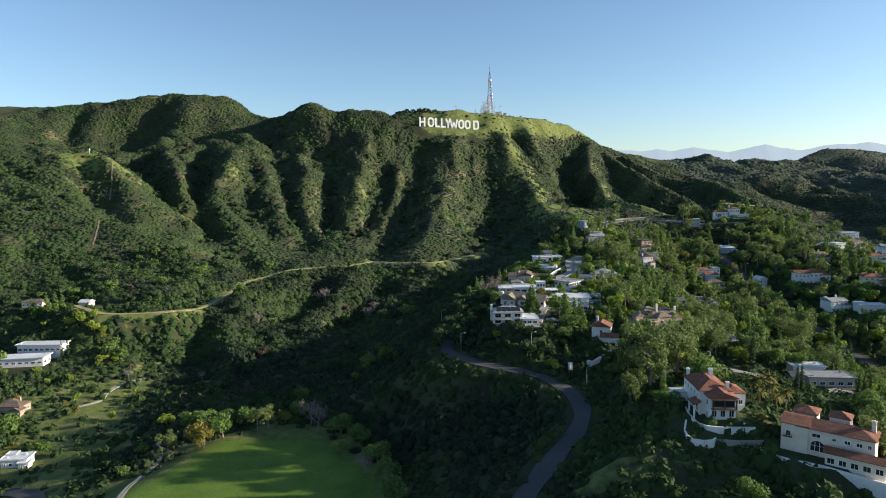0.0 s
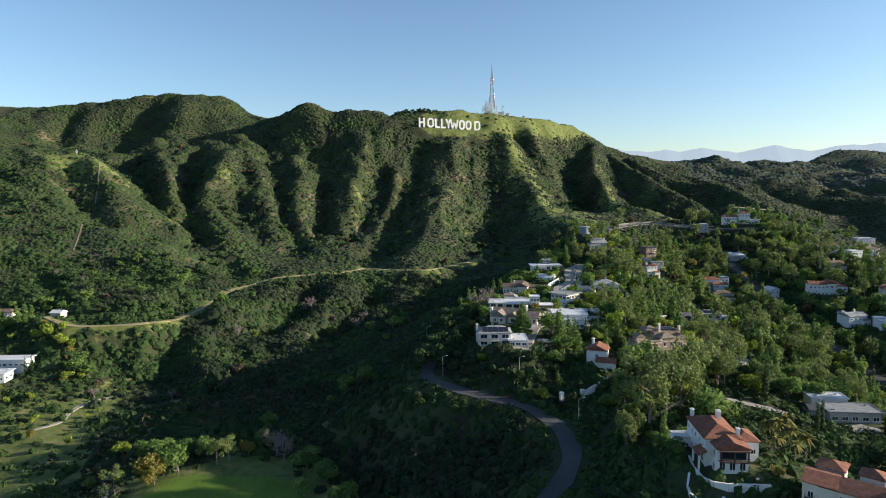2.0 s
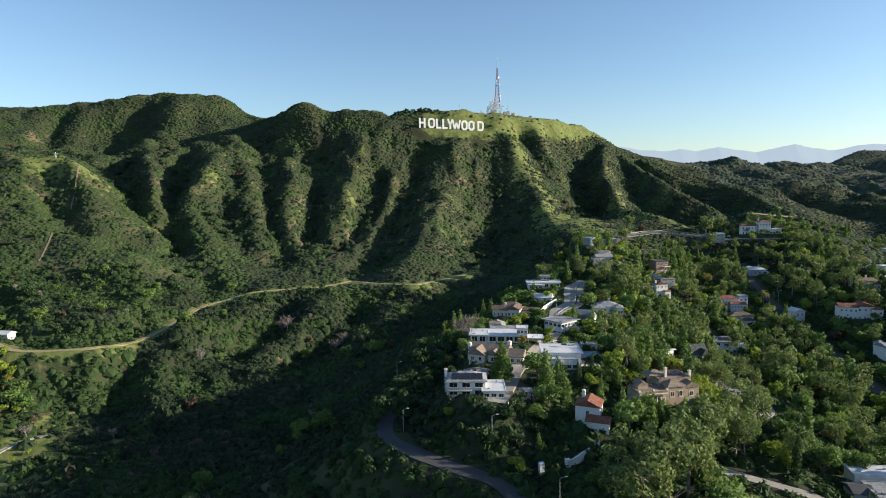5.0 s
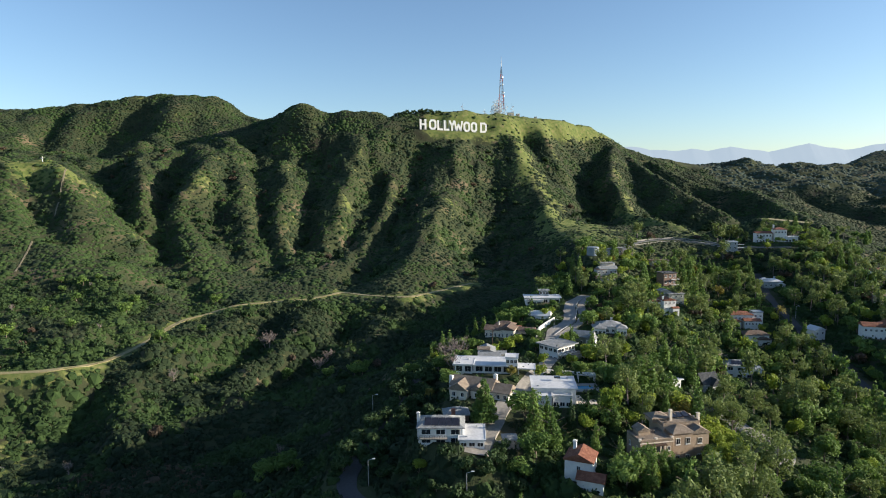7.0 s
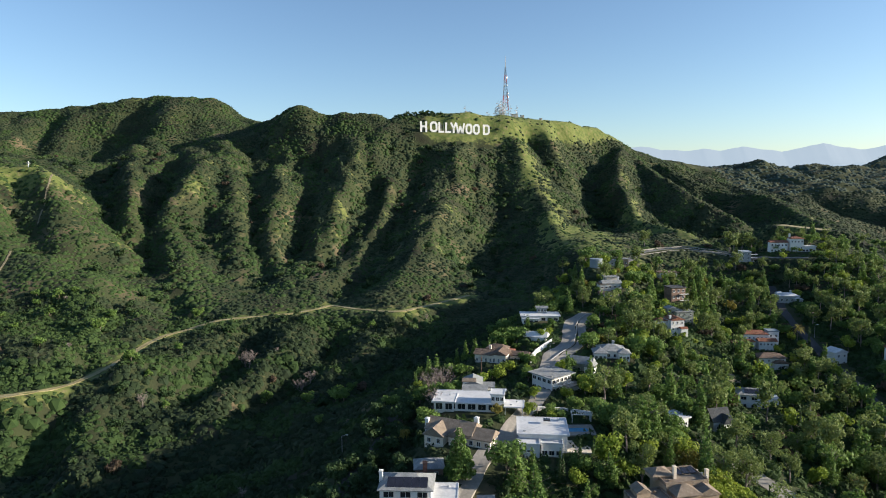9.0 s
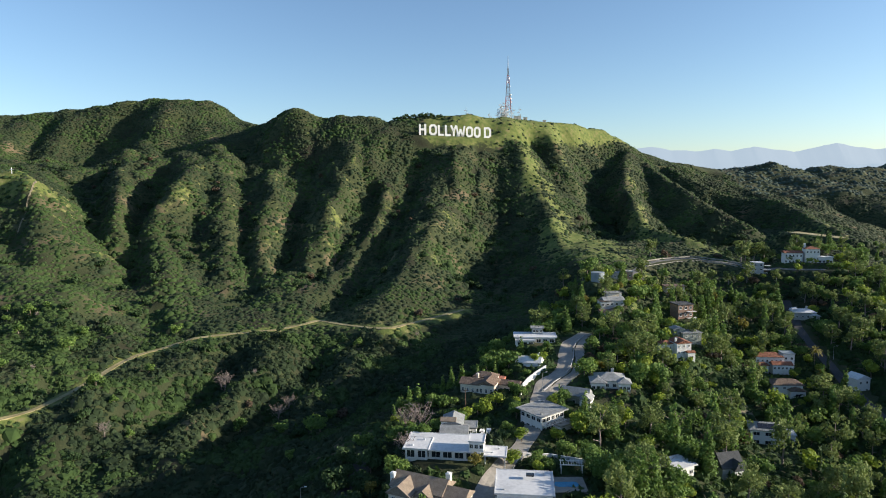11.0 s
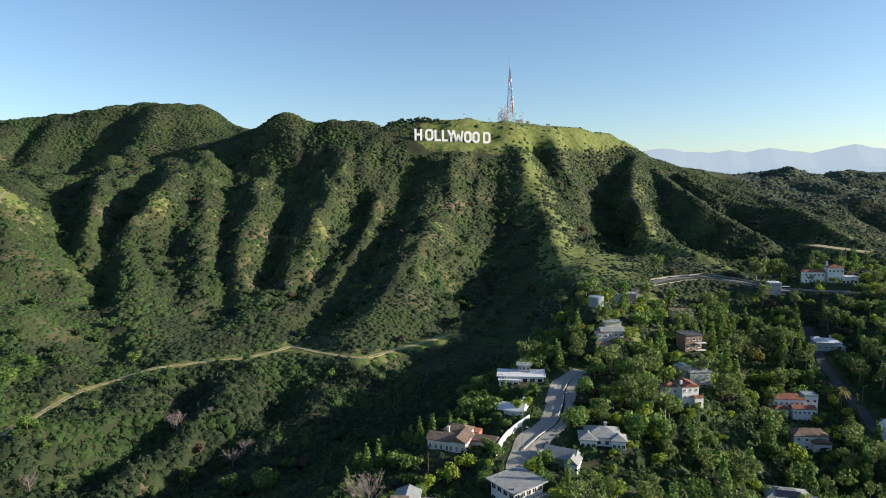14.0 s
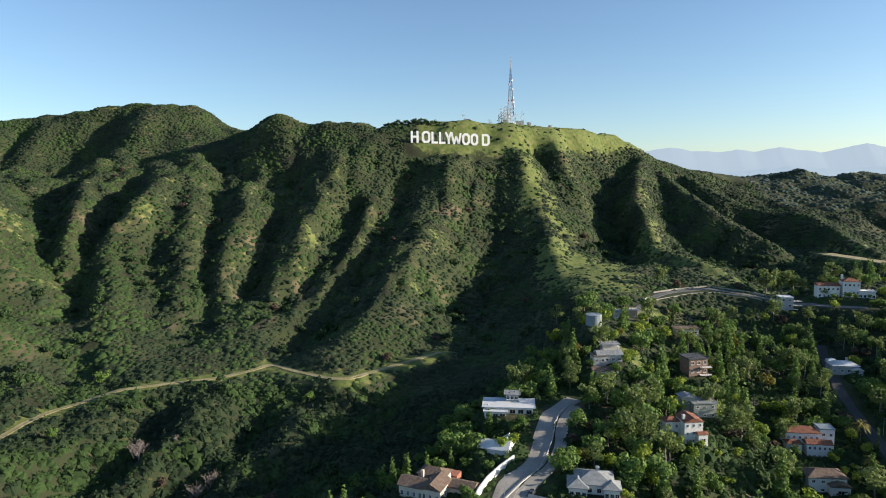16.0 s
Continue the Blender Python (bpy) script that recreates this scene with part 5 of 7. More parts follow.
h = home("cream Mediterranean villa with brown tiled roofs and arched windows", 34, 385, 335.0, -20)
block(h, -2, -1.5, 9, 7, -1, 4.4, M_CREAM, "gable_x", M_TILE2, 1.9, 0.6, south=4, west=2, win=(1.0, 1.9))
block(h, 5.5, -1.0, 7, 9, -1, 5.0, M_CREAM, "gable_y", M_TILE2, 1.9, 0.5, south=3, east=3, win=(1.0, 2.0))
block(h, 2, 6, 10, 6, -1, 5.4, M_CREAM, "hip", M_TILE2, 1.8, 0.5, south=1)
block(h, 13.5, 4, 9, 6, -1, 3.6, M_CREAM, "gable_x", M_TILE2, 1.5, 0.5, south=3, win=(1.2, 1.4))
part("terrace", box(8, 18, -8, 0.5, -4, 0.6), M_TAN, h)
part("brick_wing", box(1, 9, 9.5, 14, -2, 3.4), M_BRICK, h)
chimney(h, -0.5, 1.5, 3, 7.4, M_CREAM)

h = home("low white modernist house with flat roofs and a blue rooftop room", 68, 446, 340.8, -4)
block(h, -1, 0, 21, 10, 0, 3.9, M_WHITE, "flat", M_ROOFWHITE, 0.12, 1.0, south=6, win=(2.4, 1.9))
block(h, -6.5, -5.5, 9, 5, -0.5, 2.9, M_WHITE, "flat", M_ROOFWHITE, 0.12, 0.8, south=3, win=(2.2, 1.6))
block(h, 0.5, 4, 5.5, 4.5, 4.2, 7.2, M_TANK, "flat", M_SHINGLE, 0.1, 0.9, south=3, win=(1.5, 1.6), foot=0.2)
h = home("small white house with pale grey gabled roof half hidden by trees", 60, 411, 337.3, -18)
block(h, 0, 0, 11, 7, -1, 3.6, M_WHITE, "gable_x", M_ROOFWHITE, 2.2, 0.6, south=4, win=(1.2, 1.3))
block(h, 3.5, 4, 5, 7, -1, 3.6, M_WHITE, "gable_y", M_ROOFWHITE, 2.2, 0.5, south=1)
h = home("white house with a grey hipped shingle roof and bay windows", 93, 388, 335.3, -8)
block(h, 0, 0, 12, 10, 0, 4.6, M_WHITE, "hip", M_SHINGLE, 2.3, 0.8, south=4, east=3, win=(1.5, 1.6))
block(h, -5.5, -3, 6, 8, -0.5, 4.0, M_WHITE, "hip", M_SHINGLE, 1.8, 0.7, south=3, west=2, win=(1.4, 1.5))
block(h, 5.6, -4, 5, 6, -0.5, 4.2, M_WHITE, "hip", M_SHINGLE, 1.6, 0.7, south=3, east=2, win=(1.4, 1.5))
chimney(h, 1.2, 1.0, 4, 8.0, M_GREY, 1.1)
h = home("small grey-green house with a dark gabled roof below the street", 75, 372, 334.2, -25)
block(h, 0, 0, 11, 7, -1, 4.0, M_SAGE, "gable_x", M_SHINGLE, 2.6, 0.5, south=3, west=1, win=(1.2, 1.4))
block(h, 5, -2.5, 4.5, 6, -1, 3.6, M_WHITE, "gable_y", M_SHINGLE, 2.2, 0.4, south=1, east=2)
h = home("tall white Spanish house with red tiled roofs", 138.5, 429, 336.5, 8)
h.scale = (0.85, 0.85, 0.85)
block(h, 0.5, 0, 9, 10, -1, 10.2, M_WHITE, "gable_y", M_TILE, 1.8, 0.4, south=3, east=4, storeys=3, win=(1.0, 1.4))
block(h, -7.5, 2.5, 7, 6, -1, 9.0, M_WHITE, "hip", M_TILE, 1.6, 0.4, south=2, west=2, storeys=2, win=(1.1, 1.6))
block(h, 3.6, -6.6, 4.5, 3.2, -1, 5.2, M_WHITE, "gable_x", M_TILE, 0.9, 0.3, south=1, east=1, win=(2.2, 1.8))
chimney(h, -3.2, -1.8, 8, 12.6, M_WHITE, 1.1)
h = home("grey-green house with pale flat roofs on the slope", 150, 449, 338, 6)
h.scale = (0.85, 0.85, 0.8)
block(h, 1.5, 0, 12, 8, 0, 9.0, M_SAGE, "flat", M_SHINGLE, 0.12, 0.6, south=3, east=2, storeys=2)
block(h, -5.5, 3, 7, 6, 0, 10.8, M_SAGE, "gable_y", M_SHINGLE, 1.4, 0.5, south=1, storeys=2)
h = home("brown wooden terraced house with white balconies", 164, 496, 343, 12)
block(h, 0, 0, 10, 9, 0, 8.4, M_BROWN, "flat", M_DARKROOF, 0.2, 0.6, south=3, east=3, storeys=2, win=(1.6, 1.7))
balcony(h, 0.5, 6.5, -4.5, 0.4, 1.8, M_WHITE)
balcony(h, 0.5, 6.5, -4.5, 4.4, 1.8, M_WHITE)
h = home("grey house with grey and brown gabled roofs high on the ridge", 117, 483, 353.2, 4)
block(h, 4, 9, 8, 5, -1, 6.2, M_CREAM, "flat", M_SHINGLE, 0.1, 0.8, south=3, win=(1.5, 1.5))
block(h, 1, 0, 12, 7, -1, 3.6, M_GREY, "gable_x", M_SHINGLE, 1.6, 0.5, south=4, east=2, win=(1.4, 1.4))
block(h, -4.5, -1.5, 6, 6, -1, 3.4, M_GREY, "flat", M_TILE2, 0.1, 0.4, south=2)
block(h, -3.5, -9.5, 12, 5, -5, -1.6, M_GREY, "gable_x", M_TILE2, 1.4, 0.5, south=4, win=(1.1, 1.2))
chimney(h, 6.2, 1, 3, 6.6, M_WHITE)
h = home("low house with a flat brown roof among trees", 178, 550, 350, 0)
block(h, 0, 0, 13, 7, -1, 3.4, M_CREAM, "flat", M_TILE2, 0.1, 1.0, south=4)
h = home("small tan house under a grassy knoll", 142, 560, 357, -5)
block(h, -1, 0, 8, 6, -1, 4.6, M_GREY, "flat", M_SHINGLE, 0.1, 0.5, south=2)
block(h, 6, 2, 7, 6, -1, 5.4, M_TAN, "flat", M_CREAM, 0.1, 0.3, south=2)

# ---- canyon and far slopes ----
h = home("large white Spanish villa with red roofs on a wooded slope", 300, 606, 362, -12)
block(h, -9, 0, 13, 8, -2, 7.0, M_WHITE, "gable_x", M_TILE, 1.6, 0.5, south=5, storeys=2, win=(1.3, 1.6))
block(h, 4, -1, 10, 9, -5, 10.5, M_WHITE, "hip", M_TILE, 1.8, 0.5, south=4, east=2, storeys=3, win=(1.2, 1.6))
block(h, 13, -3, 10, 6, -3, 4.2, M_WHITE, "flat", M_ROOFWHITE, 0.2, 0.5, south=4, win=(1.7, 1.8))
chimney(h, 0, 1, 6, 14, M_WHITE, 1.2)
h = home("grey modern cube house with open white decks", 261, 600, 354, -10)
block(h, -1, 0, 8, 8, -2, 8.5, M_GREY, "flat", M_ROOFWHITE, 0.2, 0.2, south=2, east=2, storeys=3, win=(1.5, 1.6))
for k in range(3):
    balcony(h, 2.5, 8, -3.0, 1 + 2.8 * k, 2.0, M_WHITE)
h = home("white stepped villa under red and blue roofs in a canyon", 199, 452, 322, -6)
block(h, -3, 2, 14, 7, -1, 8.2, M_WHITE, "hip", M_TILE, 1.8, 0.5, south=6, storeys=2, win=(1.1, 1.3))
block(h, 2, -4, 10, 5, -2, 5.2, M_WHITE, "gable_x", M_TILE, 1.3, 0.4, south=5, storeys=2, win=(1.1, 1.3))
block(h, 7.5, 3, 6, 6, -1, 9.6, M_WHITE, "flat", M_TANK, 0.2, 0.3, south=2, storeys=2)
block(h, -7.5, -3, 6, 4, -1, 4.4, M_WHITE, "hip", M_TILE, 1.2, 0.4, south=2)
h = home("white two-storey house with brown tiled roof in a canyon", 190, 424, 319, -4)
block(h, 0, 0, 14, 8, -1, 5.8, M_WHITE, "hip", M_TILE2, 2.0, 0.7, south=4, storeys=2, win=(1.3, 1.2))
block(h, 3.5, -5, 7, 4, -1, 3.6, M_WHITE, "gable_y", M_TILE2, 1.3, 0.5, south=1, win=(2.4, 1.5))
h = home("white modern house with solar panels on its grey roof", 158, 378, 314.5, -14)
block(h, 0, 0, 14, 9, -1, 6.2, M_WHITE, "hip", M_SHINGLE, 2.0, 0.8, south=3, west=2, storeys=2, win=(2.6, 1.7))
block(h, 8.5, 1, 5, 6, -1, 4.0, M_WHITE, "flat", M_ROOFWHITE, 0.1, 0.5, south=2)
for i in range(4):
    part("solar_panel", box(-1.0, 1.0, -1.5, 1.5, 0, 0.08), M_PANEL, h, "", pose(-3.1 + 2.1 * i, -2.7, 7.55, 22, 0, 0))
h = home("dark grey steep-gabled cottage among trees", 119, 328, 324, 12)
block(h, 0, 0, 8, 7, -1, 4.0, M_GREY, "gable_x", M_DARKROOF, 4.2, 0.4, south=2)
block(h, 1.2, -3.6, 3.2, 3, -1, 3.6, M_WHITE, "gable_y", M_DARKROOF, 3.0, 0.3, south=1)
h = home("low white flat-roofed house hidden among trees", 97, 318, 329, 25)
block(h, 0, 0, 11, 7, -1, 3.8, M_WHITE, "flat", M_ROOFWHITE, 0.12, 0.8, south=4, win=(1.6, 1.3))

h = home("sand-coloured castle-like house with parapets, hipped roofs and roof terrace", 74, 254, 331.6, 10)
h.scale = (0.95, 0.95, 0.94)
block(h, -9, -4, 11, 9, -4, 6.6, M_TAN, "flat", M_TANROOF, 0.5, 0.05, south=0, west=2, storeys=2, win=(1.0, 1.6))
for x in (-14.5, -9.0, -3.5):
    part("parapet_post", box(x - 0.4, x + 0.4, -8.5, -7.7, 7.02, 7.9), M_CREAM, h)
part("parapet", box(-14.1, -9.4, -8.45, -8.15, 7.02, 7.6), M_TAN, h)
part("parapet", box(-8.6, -3.9, -8.45, -8.15, 7.02, 7.6), M_TAN, h)
block(h, -10.5, -1.5, 4, 4, 7.0, 8.2, M_TAN, "gable_y", M_TANROOF, 1.3, 0.3, foot=0.3)
# no recess here: the loggia's shade is a dark panel on the wall
part("loggia_shade_panel", box(-11.4, -6.6, -8.6, -8.503, 3.2, 5.6), M_GLASS, h, "flat dark panel for a loggia's shade under a dark beam")
for x in (-11.5, -9.9, -8.1, -6.5):
    part("loggia_post", box(x - 0.16, x + 0.16, -9.6, -9.3, 2.4, 5.7), M_CREAM, h)
part("loggia_beam", box(-12.0, -6.0, -9.75, -8.6, 5.7, 6.1), M_WOOD, h)
balcony(h, -11.8, -6.2, -8.5, 2.4, 1.2, M_CREAM)
for i in range(5):
    part("arch_window", box(-11.15 + 1.0 * i, -10.55 + 1.0 * i, -8.58, -8.503, -1.2, 1.0), M_GLASS, h)
for x in (-13.2, -4.8):
    window_at(h, x, -8.5, 4.2, 0, 1.0, 1.5)
    window_at(h, x, -8.5, 0.2, 0, 1.0, 1.5)
part("cornice", box(-14.7, -3.3, -8.72, -8.503, 6.3, 6.6), M_CREAM, h)
block(h, 3.5, 2.5, 13, 9, -4, 8.6, M_TAN, "flat", M_TANROOF, 0.7, 0.05, south=0, east=3, storeys=2, win=(1.2, 2.0))
block(h, -1.6, 4.6, 6, 5, 8.6, 9.6, M_TAN, "hip", M_TANROOF, 1.4, 0.4, foot=0.3)
block(h, 1.6, -3.2, 7, 6, -4, 7.6, M_TAN, "hip", M_TANROOF, 1.8, 0.5, south=2, west=1, storeys=2, win=(1.5, 2.2))
block(h, 8.0, -2.6, 6.4, 6, -4, 6.8, M_TAN, "gable_y", M_TANROOF, 2.0, 0.4, south=1, east=2, storeys=2, win=(1.6, 1.9))
for i in range(3):
    part("solar_panel", box(-0.9, 0.9, -1.4, 1.4, 0, 0.08), M_PANEL, h, "", pose(4.0 + 2.2 * i, 4.2, 9.6, 12, 0, 0))
for i, (x, y) in enumerate(((10.3, -1.0), (10.3, 1.6), (10.3, 4.2))):
    part("pinnacle", box(-0.28, 0.28, -0.28, 0.28, 0, 1.5 - 0.3 * i), M_CREAM, h, "", pose(x, y, 8.6))
chimney(h, 1.6, 1.6, 8, 12.4, M_CREAM, 0.9)
chimney(h, 11.4, 1.0, 3, 10.8, M_CREAM, 0.9)
h = home("small white Spanish house with red tiled roofs above a bank", 41, 230, 334, -24)
block(h, -0.5, 1.5, 7.6, 7, -3, 5.8, M_WHITE, "gable_y", M_TILE, 1.9, 0.4, south=1, west=2, storeys=2, win=(1.1, 1.4))
block(h, 3.2, -2.6, 7, 5, -4, 2.2, M_WHITE, "gable_x", M_TILE, 1.3, 0.4, south=2, west=1, win=(1.6, 1.6))
chimney(h, -2.6, 3.6, 5, 9.0, M_WHITE)

h = home("large white Spanish villa with red tiled roofs and dark balcony", 45.6, 147, 335.0, -8)
h.scale = (0.94, 0.94, 0.94)
block(h, 0, 2.5, 9, 15, -2, 6.4, M_WHITE, "hip", M_TILE, 2.3, 0.5, south=0, west=5, east=3, storeys=2, win=(1.0, 1.5))
block(h, 1.0, -7.0, 7.6, 4.6, -2, 5.6, M_WHITE, "gable_y", M_TILE, 1.7, 0.6, west=1, east=1, storeys=2, win=(1.3, 1.7))
block(h, 7.2, 1.5, 5.6, 8, -1, 4.8, M_WHITE, "hip", M_TILE, 1.5, 0.4, south=2, east=2)
block(h, -6.6, 8.6, 5.0, 4.2, -2, 1.6, M_WHITE, "flat", M_ROOFWHITE, 0.25, 0.1, south=1, west=1, win=(1.2, 1.2))
# thin dark panel stands in for the shaded depth behind the balcony
part("loggia_shade_panel", box(-2.2, 4.2, -9.42, -9.303, 2.9, 5.1), M_GLASS, h, "flat dark panel for a loggia's shade behind the balcony")
for x in (-2.3, 1.0, 4.3):
    part("loggia_post", box(x - 0.16, x + 0.16, -10.7, -10.4, 2.7, 5.5), M_WOOD, h)
part("loggia_beam", box(-2.7, 4.7, -10.8, -9.6, 5.3, 5.56), M_WOOD, h)
balcony(h, -2.6, 4.6, -9.3, 2.7, 1.4, M_WOOD)
for x in (-1.6, 0.9, 3.4):
    window_at(h, x, -9.3, 1.0, 0, 1.5, 2.1)
bm = box(-1.3, 1.3, -2.6, 2.6, 0, 0.22)
part("porch_roof", bm, M_TILE, h, "dark red tiled porch roof", pose(-5.6, -4.2, 3.0, 0, -24, 0))
part("porch_wall", box(-6.7, -6.3, -7.0, -6.4, -3, 2.6), M_WHITE, h)
part("porch_wall", box(-6.7, -6.3, -2.2, -1.6, -3, 2.6), M_WHITE, h)
chimney(h, 2.2, 5.5, 6, 10.0, M_WHITE, 1.15)
chimney(h, -3.6, 9.2, 5, 9.0, M_WHITE, 0.9)
chimney(h, 4.2, -3.4, 4, 8.6, M_WHITE, 0.8)
part("door", box(-4.58, -4.503, -3.6, -2.4, -0.2, 2.2), M_WOOD, h)
sheet_wall("terrace_wall", [(39.2, 148), (38, 143), (38.2, 138.5), (39.6, 136), (42.5, 134.8), (52, 133.6)], 2.6, 0.5, M_WHITE, "white stuccoed terrace wall below a villa", "wall", 333.6)
sheet_wall("terrace_wall", [(36.6, 142), (34.6, 138.6), (33.6, 135), (34.2, 132.2), (36.4, 131), (39, 131.3), (40.5, 132.6)], 1.2, 0.5, M_WHITE, "curved white terrace wall ringing a paved lookout", "wall", 331.6)
sheet_wall("garden_edge", [(40.5, 132.4), (46, 130.8), (52.5, 130.4)], 0.8, 0.6, M_CONCRETE, "low stone edge of a planted terrace", "wall", 331.2)

h = home("cream villa with red tiled hip roofs and an arched window", 65.0, 123.5, 331.6, -44)
h.scale = (0.88, 0.9, 0.74)
block(h, 2.5, 0, 19, 8.5, -2, 7.6, M_CREAM, "hip", M_TILE, 2.2, 0.5, storeys=2)
block(h, -7.5, 0.2, 7, 9.6, -3, 8.0, M_CREAM, "gable_x", M_TILE, 1.7, 0.4, west=3, storeys=2, win=(1.2, 1.8))
block(h, -6.5, 7.6, 6, 6, -1, 9.2, M_CREAM, "hip", M_TILE, 1.7, 0.5, south=2, west=1, win=(1.3, 1.0))
block(h, 2.6, 5.8, 5.2, 5.2, -1, 10.2, M_CREAM, "hip", M_TILE, 1.7, 0.4, south=1)
block(h, 8.0, -6.3, 14, 4.4, -3, 2.4, M_CREAM, "gable_x", M_TILE, 1.3, 0.6, south=5, win=(1.9, 2.0))
balcony(h, -10.3, -8.0, -4.6, 3.6, 1.0, M_WOOD)
for x, z, w, hh in ((-9.1, 4.6, 1.3, 2.0), (-2.0, 5.6, 2.2, 1.4), (2.4, 5.4, 1.0, 1.0), (5.6, 5.4, 1.5, 1.4), (8.4, 5.4, 1.5, 1.4), (10.8, 5.4, 1.0, 1.4)):
    window_at(h, x, -4.6 if x < -4 else -4.25, z, 0, w, hh)
chimney(h, 11.0, 2.0, 7, 12.0, M_CREAM, 1.1)
bm = bmesh.new()
arch = [(-1.7, 0), (1.7, 0)] + [(1.7 * math.cos(a), 1.9 + 1.7 * math.sin(a)) for a in [math.pi * i / 10 for i in range(11)]]
front, back = [bm.verts.new((x, -4.36, zz)) for x, zz in arch], [bm.verts.new((x, -4.26, zz)) for x, zz in arch]
bm.faces.new(front)
for i in range(len(arch)):
    j = (i + 1) % len(arch)
    bm.faces.new((front[i], back[i], back[j], front[j]))
arched = part("arch_window", bm, M_GLASS, h, "arched dark glass window", pose(-1.6, 0, 0.2))
bm = bmesh.new()
for x in (-1.75, -0.6, 0.6, 1.75):
    bm_box(bm, x - 0.07, x + 0.07, -4.42, -4.363, 0, 2.2 if abs(x) > 1 else 3.3)
bm_box(bm, -1.68, 1.68, -4.421, -4.364, 1.8, 1.92)
part("mullion", bm, M_FRAME, arched)
sheet_wall("terrace_wall", [(50.8, 137), (50.2, 131), (50.8, 126.5), (53.2, 122), (59, 116.2), (69, 106.6)], 3.2, 0.6, M_WHITE, "curved pale retaining wall below a villa", "wall", 330.0)

h = home("long low grey concrete house with flat roof terraces", 116, 196, 323, -10)
block(h, 1, 0, 16, 8, -1, 3.6, M_GREY, "flat", M_SHINGLE, 0.2, 0.8, south=5, win=(2.0, 1.4))
block(h, -9.5, 1.5, 5, 6, -1, 3.0, M_GREY, "gable_x", M_DARKROOF, 1.2, 0.5, south=2)
block(h, -2, 10, 12, 6, -2, 4.4, M_WHITE, "flat", M_ROOFWHITE, 0.2, 0.4, south=4, win=(1.6, 1.4))
drive = thing("driveway", "pale concrete driveway loop in front of a house", "driveway", 109, 186, 0)
bm = bmesh.new()
ring = []
for zz in (-2.0, 0.3):
    ring.append([bm.verts.new((11 * math.cos(a), 4 * math.sin(a), float(ground_at(109 + 11 * math.cos(a), 186 + 4 * math.sin(a))) + zz)) for a in [6.2832 * i / 28 for i in range(28)]])
bm.faces.new(ring[1])
for i in range(28):
    bm.faces.new((ring[0][i], ring[0][(i + 1) % 28], ring[1][(i + 1) % 28], ring[1][i]))
part("slab", bm, M_CONCRETE, drive)

h = home("white Spanish houses joined under red roofs on a shaded slope", 250, 402, 327, -18)
block(h, -5, 0, 10, 8, -2, 6.8, M_WHITE, "gable_x", M_TILE, 1.8, 0.5, south=4, storeys=2, win=(1.2, 1.3))
block(h, 4, 1, 9, 9, -2, 7.4, M_WHITE, "gable_y", M_TILE, 2.0, 0.5, south=3, storeys=2, win=(1.2, 1.3))
block(h, 10, -1, 6, 7, -3, 6.0, M_WHITE, "hip", M_TILE, 1.6, 0.5, south=2, storeys=2)
h = home("white villa with a red roof among dark trees", 327, 509, 342, -10)
block(h, 0, 0, 15, 8, -2, 7.0, M_WHITE, "hip", M_TILE, 1.8, 0.5, south=5, storeys=2)
block(h, -4, -5, 7, 4, -2, 4.0, M_WHITE, "flat", M_ROOFWHITE, 0.2, 0.4, south=2)
h = home("white cube house among dark trees", 331, 484, 339, 8)
block(h, 0, 0, 10, 8, -2, 7.5, M_WHITE, "flat", M_ROOFWHITE, 0.3, 0.3, south=3, storeys=2)
h = home("small white gabled house in a shaded canyon", 229, 428, 320, 15)
block(h, 0, 0, 8, 7, -2, 6.0, M_WHITE, "gable_y", M_ROOFWHITE, 2.0, 0.4, south=2, storeys=2)
h = home("long pale flat-roofed house on a far slope", 447, 625, 338, 0)
block(h, 0, 0, 20, 8, -2, 5.0, M_WHITE, "flat", M_ROOFWHITE, 0.3, 0.6, south=6)
for lab, x, y, z, rz, w, d, t, n in (("long white flat-roofed house with a band of windows", -262, 353, 304, -3, 26, 8, 5.2, 8), ("long white flat-roofed house with roof vents", -266, 337.5, 300.5, 4, 28, 9, 5.0, 8)):
    h = home(lab, x, y, z, rz)
    block(h, 0, 0, w, d, -1, t, M_WHITE, "flat", M_ROOFWHITE, 0.15, 1.0, south=n, east=2, win=(2.2, 1.3))
h = home("small cream house beside the fire road", -263, 408, 320, -10)
block(h, 0, 0, 7, 6, -1, 4.2, M_CREAM, "gable_x", M_ROOFWHITE, 1.6, 0.6, south=2, east=1)
h = home("low pale house behind tall cypress trees", -304, 419, 320, 0)
block(h, 0, 0, 14, 7, -1, 3.6, M_CREAM, "hip", M_TILE2, 1.6, 0.8, south=5)

